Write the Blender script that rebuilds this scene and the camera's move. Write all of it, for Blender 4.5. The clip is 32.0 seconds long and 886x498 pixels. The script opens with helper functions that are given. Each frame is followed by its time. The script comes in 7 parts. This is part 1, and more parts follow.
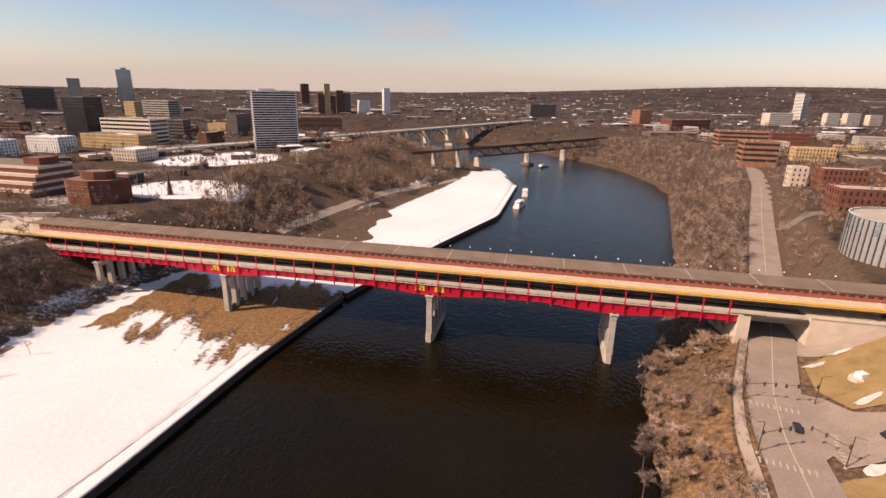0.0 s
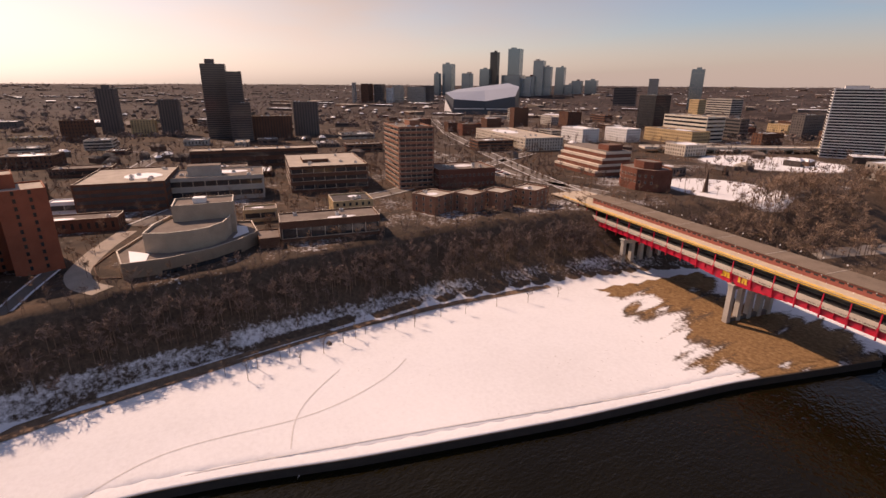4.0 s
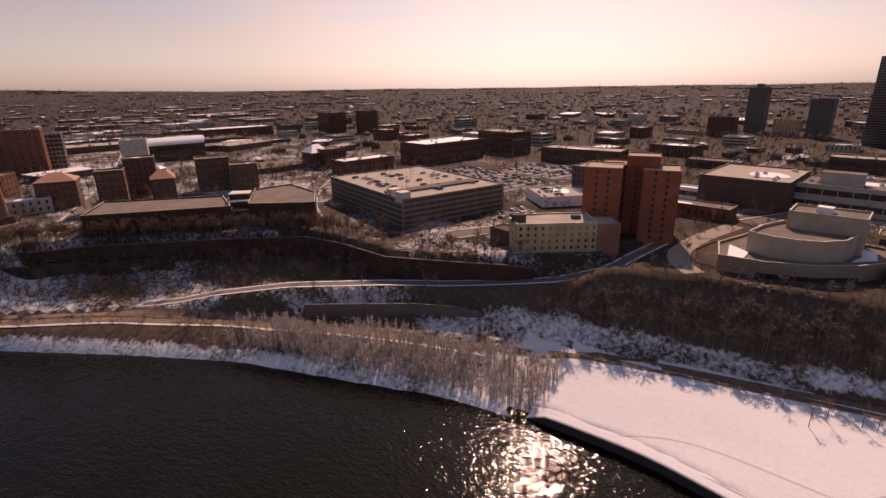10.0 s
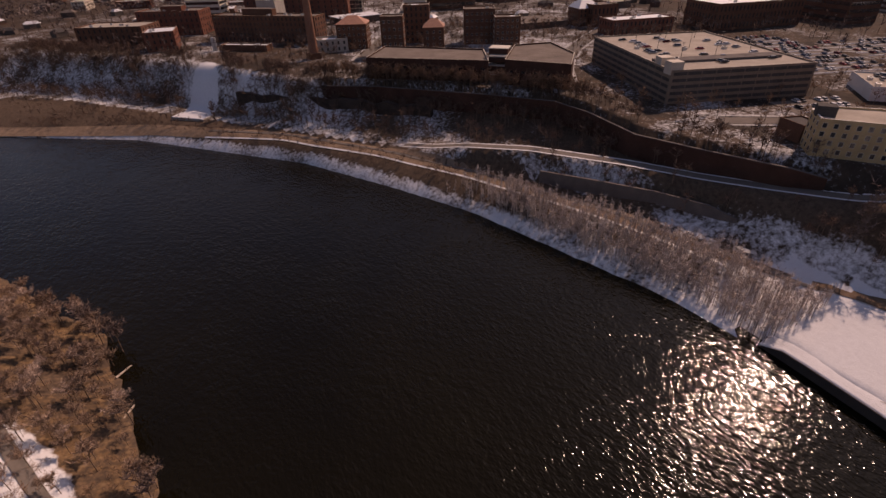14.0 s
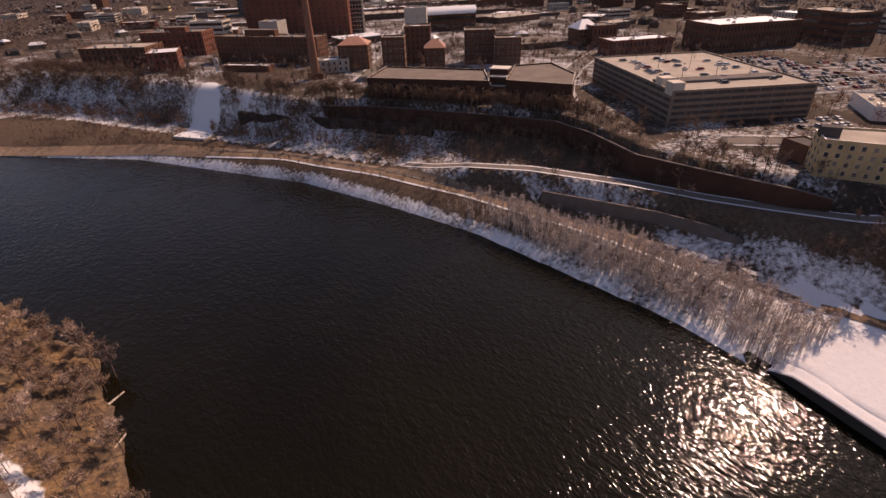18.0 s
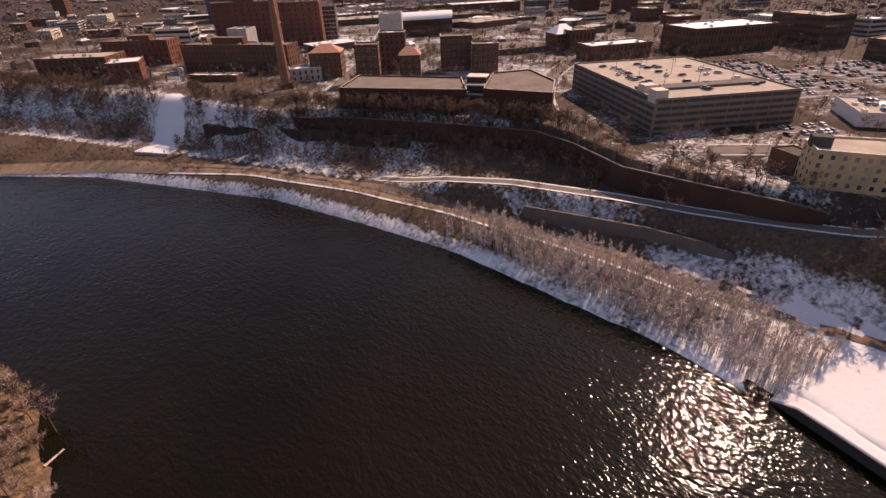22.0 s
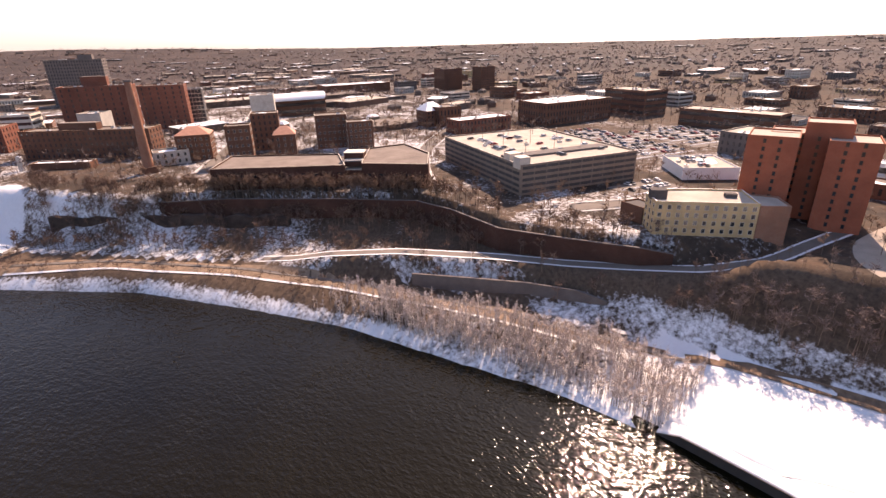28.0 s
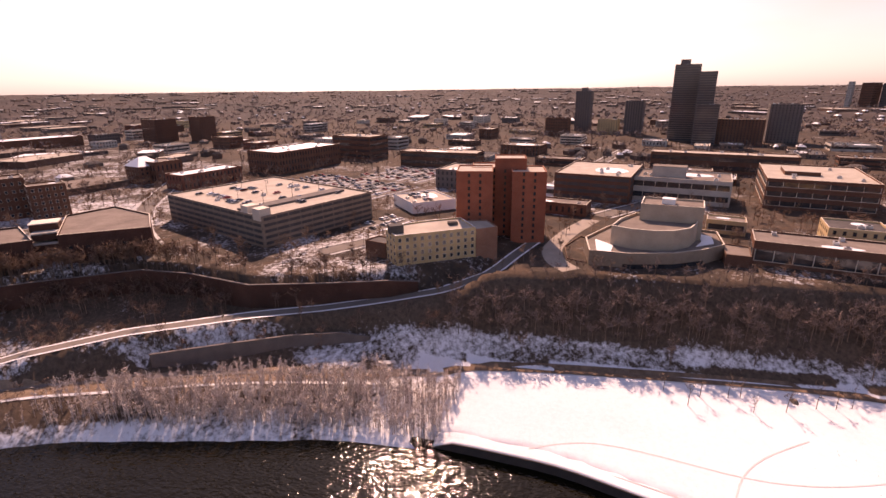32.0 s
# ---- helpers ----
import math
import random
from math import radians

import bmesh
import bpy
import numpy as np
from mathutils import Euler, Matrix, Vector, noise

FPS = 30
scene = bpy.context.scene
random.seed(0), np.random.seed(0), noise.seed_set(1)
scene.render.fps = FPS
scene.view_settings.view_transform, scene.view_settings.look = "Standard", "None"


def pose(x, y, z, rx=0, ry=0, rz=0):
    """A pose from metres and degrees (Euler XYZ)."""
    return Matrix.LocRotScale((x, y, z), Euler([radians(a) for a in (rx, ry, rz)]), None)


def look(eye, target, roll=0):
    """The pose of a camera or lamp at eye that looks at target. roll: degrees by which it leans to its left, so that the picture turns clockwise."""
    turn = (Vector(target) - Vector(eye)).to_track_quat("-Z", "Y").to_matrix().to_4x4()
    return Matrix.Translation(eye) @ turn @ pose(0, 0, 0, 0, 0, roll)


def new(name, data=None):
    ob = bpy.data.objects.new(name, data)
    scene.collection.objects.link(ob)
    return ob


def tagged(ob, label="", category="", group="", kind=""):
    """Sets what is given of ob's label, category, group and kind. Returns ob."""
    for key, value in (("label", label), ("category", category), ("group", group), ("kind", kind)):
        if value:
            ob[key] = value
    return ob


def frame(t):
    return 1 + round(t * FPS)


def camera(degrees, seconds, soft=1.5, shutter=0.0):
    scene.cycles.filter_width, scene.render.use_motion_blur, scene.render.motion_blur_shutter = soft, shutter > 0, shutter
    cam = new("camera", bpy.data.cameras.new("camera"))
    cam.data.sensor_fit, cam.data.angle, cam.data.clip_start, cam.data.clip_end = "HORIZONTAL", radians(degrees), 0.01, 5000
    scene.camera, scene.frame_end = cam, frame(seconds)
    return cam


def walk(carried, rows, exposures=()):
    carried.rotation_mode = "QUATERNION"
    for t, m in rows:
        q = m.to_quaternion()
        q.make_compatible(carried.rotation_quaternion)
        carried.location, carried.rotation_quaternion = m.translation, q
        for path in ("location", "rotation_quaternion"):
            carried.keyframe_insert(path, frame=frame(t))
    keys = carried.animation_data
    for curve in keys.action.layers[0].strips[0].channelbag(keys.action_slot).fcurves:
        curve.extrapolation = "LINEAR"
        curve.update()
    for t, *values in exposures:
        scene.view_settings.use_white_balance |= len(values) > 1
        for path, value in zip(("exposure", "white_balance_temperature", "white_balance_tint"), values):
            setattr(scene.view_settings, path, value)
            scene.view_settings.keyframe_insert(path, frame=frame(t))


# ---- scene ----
cam = camera(83.36, 32.0)
PATH = [
    (0.0, pose(-0.00, 0.00, 105.00, 72.433, -1.057, -3.593)),
    (0.5, pose(0.05, -0.07, 105.00, 72.375, -1.171, 3.558)),
    (1.0, pose(0.02, -0.16, 105.00, 72.226, -1.098, 11.618)),
    (1.5, pose(-0.01, -0.16, 105.02, 72.038, -1.038, 19.270)),
    (2.0, pose(-0.03, -0.02, 105.05, 71.863, -0.990, 27.532)),
    (2.5, pose(-0.06, 0.49, 105.02, 71.737, -0.827, 35.186)),
    (3.0, pose(-0.10, 0.89, 104.87, 71.625, -0.572, 42.171)),
    (3.5, pose(-0.20, 1.13, 104.65, 71.576, -0.402, 47.485)),
    (4.0, pose(-0.42, 1.28, 104.46, 71.556, -0.299, 53.482)),
    (4.5, pose(-0.70, 1.36, 104.33, 71.522, -0.158, 59.128)),
    (6.5, pose(-2.07, 0.73, 103.97, 71.432, 0.090, 79.255)),
    (7.0, pose(-2.35, 0.65, 103.90, 71.485, 0.195, 83.674)),
    (7.5, pose(-2.57, 0.57, 103.77, 71.487, 0.247, 89.134)),
    (8.0, pose(-2.83, 0.34, 103.48, 71.444, 0.368, 95.124)),
    (8.5, pose(-3.07, -0.00, 103.04, 71.575, 0.514, 100.538)),
    (9.0, pose(-3.20, -0.36, 102.62, 71.695, 0.599, 106.296)),
    (9.5, pose(-3.27, -0.69, 102.32, 71.765, 0.663, 111.692)),
    (10.0, pose(-3.41, -1.05, 102.21, 71.909, 0.804, 117.475)),
    (10.5, pose(-3.69, -1.54, 102.16, 71.544, 0.874, 123.301)),
    (11.0, pose(-4.09, -1.83, 102.05, 67.065, 1.078, 129.714)),
    (11.5, pose(-4.60, -2.00, 101.72, 63.556, 1.278, 135.267)),
    (12.0, pose(-5.14, -2.22, 101.33, 61.592, 1.446, 140.217)),
    (12.5, pose(-5.40, -2.35, 101.10, 59.099, 1.522, 143.765)),
    (13.0, pose(-5.35, -2.31, 100.92, 57.109, 1.553, 145.297)),
    (13.5, pose(-5.24, -2.31, 100.75, 57.243, 1.530, 145.842)),
    (14.0, pose(-5.21, -2.39, 100.66, 57.780, 1.532, 146.040)),
    (14.5, pose(-5.23, -2.48, 100.67, 58.121, 1.491, 146.043)),
    (15.0, pose(-5.20, -2.53, 100.72, 58.808, 1.427, 145.625)),
    (15.5, pose(-5.23, -2.64, 100.77, 59.280, 1.433, 145.418)),
    (17.5, pose(-6.35, -4.16, 100.90, 59.647, 1.507, 145.919)),
    (18.0, pose(-6.82, -4.95, 100.84, 59.703, 1.583, 146.118)),
    (18.5, pose(-7.37, -5.94, 100.76, 59.804, 1.573, 146.122)),
    (19.0, pose(-8.09, -7.12, 100.67, 59.871, 1.626, 146.106)),
    (19.5, pose(-9.00, -8.42, 100.62, 59.869, 1.639, 146.096)),
    (20.0, pose(-10.17, -9.92, 100.63, 59.881, 1.654, 145.946)),
    (20.5, pose(-11.54, -11.53, 100.70, 59.833, 1.670, 145.338)),
    (21.0, pose(-13.09, -13.05, 100.80, 59.851, 1.677, 144.898)),
    (21.5, pose(-14.56, -14.25, 100.86, 59.845, 1.717, 144.196)),
    (22.0, pose(-15.89, -15.14, 100.78, 60.016, 1.738, 143.720)),
    (22.5, pose(-16.87, -15.44, 100.72, 60.465, 1.750, 143.470)),
    (23.0, pose(-17.43, -15.36, 100.70, 60.895, 1.720, 143.391)),
    (23.5, pose(-17.72, -15.17, 100.67, 61.483, 1.726, 143.331)),
    (24.0, pose(-17.77, -14.94, 100.73, 62.241, 1.722, 142.950)),
    (24.5, pose(-17.65, -14.67, 100.86, 63.049, 1.673, 142.288)),
    (26.5, pose(-17.60, -14.65, 100.72, 67.604, 1.640, 140.031)),
    (27.0, pose(-17.56, -14.77, 100.67, 67.678, 1.550, 136.951)),
    (27.5, pose(-17.35, -14.76, 100.77, 67.615, 1.518, 133.797)),
    (28.0, pose(-16.98, -14.74, 100.90, 67.583, 1.444, 130.074)),
    (28.5, pose(-16.61, -14.59, 100.99, 67.513, 1.335, 126.247)),
    (29.0, pose(-16.35, -14.40, 101.04, 67.471, 1.226, 122.589)),
    (29.5, pose(-16.27, -14.33, 101.09, 67.804, 1.222, 119.689)),
    (30.0, pose(-16.30, -14.38, 101.17, 68.853, 1.088, 115.641)),
    (30.5, pose(-16.24, -14.35, 101.35, 70.004, 1.058, 111.906)),
    (31.0, pose(-16.02, -14.28, 101.63, 71.335, 0.904, 107.825)),
    (31.5, pose(-15.71, -14.24, 101.91, 71.878, 0.877, 103.705)),
    (32.0, pose(-15.33, -14.31, 102.20, 72.033, 0.700, 100.497)),
]
EXPOSURES = [(0.0, 0.48, 7950, 25), (4.0, 0.12, 8250, 32), (7.0, -0.06, 8300, 37), (9.0, -0.04, 8350, 40), (11.5, -0.5, 8150, 38), (13.0, -0.67, 8050, 38), (15.0, -0.43, 8050, 36), (19.0, 0.09, 8050, 34), (24.0, 0.59, 7950, 31), (26.5, 1.13, 7550, 25), (28.0, 1.26, 7650, 28), (30.5, 1.1, 8100, 40), (32.0, 0.7, 8400, 46)]
walk(cam, PATH, EXPOSURES)

# ---- sky and sun ----
SUN_AZ, SUN_EL = radians(-164.5), radians(42.0)
world = bpy.data.worlds.new("sky")
scene.world = world
world.use_nodes = True
wt = world.node_tree
sky = wt.nodes.new("ShaderNodeTexSky")
sky.sky_type, sky.sun_disc = "NISHITA", False
sky.sun_elevation, sky.sun_rotation = SUN_EL, math.pi / 2 - SUN_AZ
sky.dust_density, sky.air_density, sky.ozone_density = 0.8, 1.0, 4.0
# pale haze low over the horizon, wisps, and a thin sheet of cloud towards the sun
sky_co = wt.nodes.new("ShaderNodeTexCoord")
sky_xyz = wt.nodes.new("ShaderNodeSeparateXYZ")
wt.links.new(sky_co.outputs["Generated"], sky_xyz.inputs[0])
haze = wt.nodes.new("ShaderNodeMapRange")
haze.interpolation_type = "SMOOTHSTEP"
for k, v in (("From Min", 0.0), ("From Max", 0.13), ("To Min", 0.9), ("To Max", 0.0)):
    haze.inputs[k].default_value = v
wt.links.new(sky_xyz.outputs[2], haze.inputs["Value"])
stretch = wt.nodes.new("ShaderNodeMapping")
stretch.inputs["Scale"].default_value = (2.0, 2.0, 9.0)
wt.links.new(sky_co.outputs["Generated"], stretch.inputs["Vector"])
cloud = wt.nodes.new("ShaderNodeTexNoise")
cloud.inputs["Scale"].default_value, cloud.inputs["Detail"].default_value = 1.6, 7.0
wt.links.new(stretch.outputs["Vector"], cloud.inputs["Vector"])
wisps = wt.nodes.new("ShaderNodeMapRange")
for k, v in (("From Min", 0.47), ("From Max", 0.7), ("To Min", 0.04), ("To Max", 0.5)):
    wisps.inputs[k].default_value = v
wt.links.new(cloud.outputs["Fac"], wisps.inputs["Value"])
most = wt.nodes.new("ShaderNodeMath")
most.operation = "MAXIMUM"
wt.links.new(haze.outputs["Result"], most.inputs[0])
wt.links.new(wisps.outputs["Result"], most.inputs[1])
toward = wt.nodes.new("ShaderNodeVectorMath")
toward.operation = "DOT_PRODUCT"
toward.inputs[1].default_value = (math.cos(SUN_EL) * math.cos(SUN_AZ), math.cos(SUN_EL) * math.sin(SUN_AZ), math.sin(SUN_EL))
wt.links.new(sky_co.outputs["Generated"], toward.inputs[0])
sheet = wt.nodes.new("ShaderNodeMapRange")
sheet.interpolation_type = "SMOOTHSTEP"
for k, v in (("From Min", 0.05), ("From Max", 0.7), ("To Min", 0.0), ("To Max", 0.9)):
    sheet.inputs[k].default_value = v
wt.links.new(toward.outputs["Value"], sheet.inputs["Value"])
both = wt.nodes.new("ShaderNodeMath")
both.operation = "MAXIMUM"
wt.links.new(most.outputs[0], both.inputs[0])
streaks = wt.nodes.new("ShaderNodeMapRange")
for k, v in (("From Min", 0.3), ("From Max", 0.62), ("To Min", 0.62), ("To Max", 1.0)):
    streaks.inputs[k].default_value = v
wt.links.new(cloud.outputs["Fac"], streaks.inputs["Value"])
veiled = wt.nodes.new("ShaderNodeMath")
veiled.operation = "MULTIPLY"
wt.links.new(sheet.outputs["Result"], veiled.inputs[0])
wt.links.new(streaks.outputs["Result"], veiled.inputs[1])
height = wt.nodes.new("ShaderNodeMapRange")
height.interpolation_type = "SMOOTHSTEP"
for k, v in (("From Min", 0.14), ("From Max", 0.5), ("To Min", 1.0), ("To Max", 0.15)):
    height.inputs[k].default_value = v
wt.links.new(sky_xyz.outputs[2], height.inputs["Value"])
low_sheet = wt.nodes.new("ShaderNodeMath")
low_sheet.operation = "MULTIPLY"
wt.links.new(veiled.outputs[0], low_sheet.inputs[0])
wt.links.new(height.outputs["Result"], low_sheet.inputs[1])
wt.links.new(low_sheet.outputs[0], both.inputs[1])
grey = wt.nodes.new("ShaderNodeRGBToBW")
wt.links.new(sky.outputs["Color"], grey.inputs[0])
pale = wt.nodes.new("ShaderNodeMix")
pale.data_type, pale.blend_type = "RGBA", "MULTIPLY"
pale.inputs[0].default_value, pale.inputs[7].default_value = 1.0, (1.32, 1.25, 1.19, 1.0)
wt.links.new(grey.outputs[0], pale.inputs[6])
veil = wt.nodes.new("ShaderNodeMix")
veil.data_type = "RGBA"
wt.links.new(both.outputs[0], veil.inputs[0])
deep = wt.nodes.new("ShaderNodeHueSaturation")
deep.inputs["Saturation"].default_value, deep.inputs["Value"].default_value = 1.14, 1.4
wt.links.new(sky.outputs["Color"], deep.inputs["Color"])
clear = wt.nodes.new("ShaderNodeMix")
clear.data_type, clear.blend_type = "RGBA", "MULTIPLY"
clear.inputs[0].default_value, clear.inputs[7].default_value = 1.0, (0.92, 1.02, 1.04, 1.0)
wt.links.new(deep.outputs["Color"], clear.inputs[6])
wt.links.new(clear.outputs[2], veil.inputs[6])
glow = wt.nodes.new("ShaderNodeMapRange")
glow.interpolation_type = "SMOOTHSTEP"
for k, v in (("From Min", 0.62), ("From Max", 0.9), ("To Min", 1.0), ("To Max", 1.4)):
    glow.inputs[k].default_value = v
wt.links.new(toward.outputs["Value"], glow.inputs["Value"])
bright = wt.nodes.new("ShaderNodeVectorMath")
bright.operation = "SCALE"
even = wt.nodes.new("ShaderNodeVectorMath")
even.operation = "MAXIMUM"
even.inputs[1].default_value = (5.8, 5.4, 5.2)
wt.links.new(pale.outputs[2], even.inputs[0])
wt.links.new(even.outputs["Vector"], bright.inputs[0])
wt.links.new(glow.outputs["Result"], bright.inputs["Scale"])
wt.links.new(bright.outputs["Vector"], veil.inputs[7])
wt.links.new(veil.outputs[2], wt.nodes["Background"].inputs["Color"])
wt.nodes["Background"].inputs["Strength"].default_value = 0.075
sun_data = bpy.data.lights.new("sun", "SUN")
sun_data.energy, sun_data.angle, sun_data.color = 4.4, radians(0.53), (1.0, 0.85, 0.7)
sun_ob = new("sun", sun_data)
sun_way = Vector((math.cos(SUN_EL) * math.cos(SUN_AZ), math.cos(SUN_EL) * math.sin(SUN_AZ), math.sin(SUN_EL)))
sun_ob.matrix_world = look(sun_way * 400, (0, 0, 0))

# ---- materials ----
def material(name, rough=0.8, metal=0.0):
    m = bpy.data.materials.new(name)
    m.use_nodes = True
    b = m.node_tree.nodes["Principled BSDF"]
    b.inputs["Roughness"].default_value, b.inputs["Metallic"].default_value = rough, metal
    if rough >= 0.85:
        b.inputs["Specular IOR Level"].default_value = 0.08
    return m, m.node_tree, b


def node(t, kind, **values):
    n = t.nodes.new(kind)
    for k, v in values.items():
        n.inputs[k.replace("_", " ")].default_value = v
    return n


def noise_at(t, scale, detail=4.0, rough=0.6, kind="Object"):
    co = t.nodes.new("ShaderNodeTexCoord")
    n = node(t, "ShaderNodeTexNoise", Scale=scale, Detail=detail, Roughness=rough)
    t.links.new(co.outputs[kind], n.inputs["Vector"])
    return n.outputs["Fac"]


def ramp(t, fac, *stops):
    r = t.nodes.new("ShaderNodeValToRGB")
    while len(r.color_ramp.elements) < len(stops):
        r.color_ramp.elements.new(0.5)
    for e, (p, c) in zip(r.color_ramp.elements, stops):
        e.position, e.color = p, (*c, 1.0) if len(c) == 3 else c
    t.links.new(fac, r.inputs["Fac"])
    return r.outputs["Color"]


def mix(t, fac, a, b, mode="MIX"):
    n = t.nodes.new("ShaderNodeMix")
    n.data_type, n.blend_type = "RGBA", mode
    for sock, v in ((n.inputs[0], fac), (n.inputs[6], a), (n.inputs[7], b)):
        if isinstance(v, (int, float)):
            sock.default_value = v
        elif isinstance(v, tuple):
            sock.default_value = (*v, 1.0)
        else:
            t.links.new(v, sock)
    return n.outputs[2]


def calc(t, op, a, b=0.0, clamp=False):
    n = t.nodes.new("ShaderNodeMath")
    n.operation, n.use_clamp = op, clamp
    for sock, v in zip(n.inputs, (a, b)):
        if isinstance(v, (int, float)):
            sock.default_value = v
        else:
            t.links.new(v, sock)
    return n.outputs[0]


def bumped(t, b, fac, strength, dist):
    n = node(t, "ShaderNodeBump", Strength=strength, Distance=dist)
    t.links.new(fac, n.inputs["Height"])
    t.links.new(n.outputs["Normal"], b.inputs["Normal"])


def plain(name, colour, rough=0.8, spread=0.25, scale=0.3, metal=0.0, each=0.0, bump=0.0):
    """A surface of one colour with stains at two scales; each: how far single objects differ."""
    m, t, b = material(name, rough, metal)
    big, fine = noise_at(t, scale), noise_at(t, scale * 14, 3.0)
    f = calc(t, "ADD", calc(t, "MULTIPLY", big, 0.6), calc(t, "MULTIPLY", fine, 0.4))
    lo, hi = tuple(c * (1 - spread) for c in colour), tuple(min(1, c * (1 + spread)) for c in colour)
    c = ramp(t, f, (0.3, lo), (0.7, hi))
    if each:
        info = t.nodes.new("ShaderNodeObjectInfo")
        geo = t.nodes.new("ShaderNodeNewGeometry")
        r = calc(t, "ADD", calc(t, "MULTIPLY", info.outputs["Random"], 0.5), calc(t, "MULTIPLY", geo.outputs["Random Per Island"], 0.5))
        c = mix(t, 1.0, c, ramp(t, r, (0.0, (1 - each,) * 3), (1.0, (1 + each * 0.3,) * 3)), "MULTIPLY")
    t.links.new(c, b.inputs["Base Color"])
    if bump:
        bumped(t, b, fine, bump, 0.05)
    return m


def brick_mat(name, a, c2, mortar):
    m, t, b = material(name, 0.88)
    co = t.nodes.new("ShaderNodeTexCoord")
    n = node(t, "ShaderNodeTexBrick", Color1=(*a, 1), Color2=(*c2, 1), Mortar=(*mortar, 1), Scale=1.0, Mortar_Size=0.012)
    n.inputs["Brick Width"].default_value, n.inputs["Row Height"].default_value = 0.6, 0.2
    sep, com = t.nodes.new("ShaderNodeSeparateXYZ"), t.nodes.new("ShaderNodeCombineXYZ")
    t.links.new(co.outputs["Object"], sep.inputs[0])
    t.links.new(calc(t, "ADD", sep.outputs[0], sep.outputs[1]), com.inputs[0])
    t.links.new(sep.outputs[2], com.inputs[1])
    t.links.new(com.outputs[0], n.inputs["Vector"])
    stain = ramp(t, noise_at(t, 0.12, 6.0), (0.3, (0.72, 0.72, 0.72)), (0.7, (1.1, 1.08, 1.05)))
    t.links.new(mix(t, 1.0, n.outputs["Color"], stain, "MULTIPLY"), b.inputs["Base Color"])
    return m


BRICK_RED = brick_mat("brick_red", (0.18, 0.066, 0.045), (0.21, 0.08, 0.055), (0.2, 0.125, 0.095))
BRICK_BROWN = brick_mat("brick_brown", (0.14, 0.066, 0.044), (0.175, 0.083, 0.054), (0.18, 0.12, 0.09))
BRICK_ORANGE = brick_mat("brick_orange", (0.31, 0.14, 0.09), (0.35, 0.165, 0.105), (0.34, 0.23, 0.17))
BRICK_DORM = brick_mat("brick_dorm", (0.34, 0.1, 0.058), (0.39, 0.12, 0.068), (0.33, 0.15, 0.1))
BRICK_DARK = brick_mat("brick_dark", (0.075, 0.036, 0.027), (0.095, 0.046, 0.034), (0.1, 0.066, 0.054))
BRICK_TAN = brick_mat("brick_tan", (0.55, 0.385, 0.2), (0.6, 0.43, 0.23), (0.52, 0.4, 0.27))
RAMP_WALL = plain("ramp_wall", (0.25, 0.19, 0.145), 0.85, 0.22, 0.25)
THICKET = plain("thicket_twigs", (0.58, 0.49, 0.43), 0.95, 0.25, 0.3, each=0.4)
CONCRETE = plain("concrete", (0.42, 0.38, 0.33), 0.85, 0.22, 0.25)
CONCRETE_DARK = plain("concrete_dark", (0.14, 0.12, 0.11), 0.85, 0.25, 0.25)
LIMESTONE = plain("limestone", (0.55, 0.47, 0.38), 0.8, 0.18, 0.2)
CREAM = plain("cream_panel", (0.62, 0.55, 0.45), 0.7, 0.12, 0.2)
WHITE = plain("white_panel", (0.74, 0.72, 0.69), 0.6, 0.1, 0.2)
ROOF_GRAVEL = plain("roof_gravel", (0.19, 0.155, 0.13), 0.95, 0.35, 0.12)
ROOF_PALE = plain("roof_pale", (0.4, 0.345, 0.285), 0.9, 0.25, 0.12)
# roof_dark also colours the painted shade in the parking ramps' open slots
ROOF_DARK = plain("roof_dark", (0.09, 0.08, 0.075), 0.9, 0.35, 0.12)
ROOF_TILE = plain("roof_tile", (0.42, 0.2, 0.13), 0.8, 0.25, 0.4)
RED_STEEL = plain("red_paint", (0.5, 0.008, 0.032), 0.5, 0.18, 0.3)
YELLOW_PAINT = plain("yellow_paint", (0.75, 0.43, 0.04), 0.5, 0.15, 0.3)
MAROON = plain("maroon_panel", (0.3, 0.085, 0.06), 0.6, 0.2, 0.3)
STEEL_DARK = plain("dark_steel", (0.05, 0.045, 0.042), 0.55, 0.3, 0.5)
RUST = plain("rusted_steel", (0.075, 0.042, 0.03), 0.8, 0.35, 0.4)
GALV = plain("galvanised_steel", (0.5, 0.5, 0.5), 0.4, 0.15, 0.8, metal=0.6)
ASPHALT = plain("asphalt", (0.17, 0.145, 0.125), 0.9, 0.22, 0.08)
PAVING = plain("paving", (0.31, 0.26, 0.215), 0.9, 0.2, 0.2)
LINE_PAINT = plain("road_paint", (0.4, 0.36, 0.3), 0.8, 0.3, 0.8)
ROAD_DUSTY = plain("dusty_asphalt", (0.27, 0.22, 0.18), 0.9, 0.25, 0.1)
WALL_DARK = plain("wet_wall", (0.055, 0.042, 0.034), 0.8, 0.3, 0.4)
DIRT = plain("trail_dirt", (0.25, 0.175, 0.12), 0.95, 0.5, 0.35)
TRAIL_DARK = plain("trail_dark", (0.17, 0.115, 0.08), 0.95, 0.5, 0.4)
ROCK = plain("dark_rock", (0.075, 0.055, 0.045), 0.95, 0.45, 0.3, bump=0.8)
STONE_BROWN = plain("brown_stone", (0.27, 0.205, 0.15), 0.85, 0.2, 0.2)
STONE_TAN = plain("tan_stone", (0.4, 0.315, 0.235), 0.85, 0.2, 0.2)
DRIFTWOOD = plain("driftwood", (0.5, 0.41, 0.33), 0.9, 0.3, 0.9)
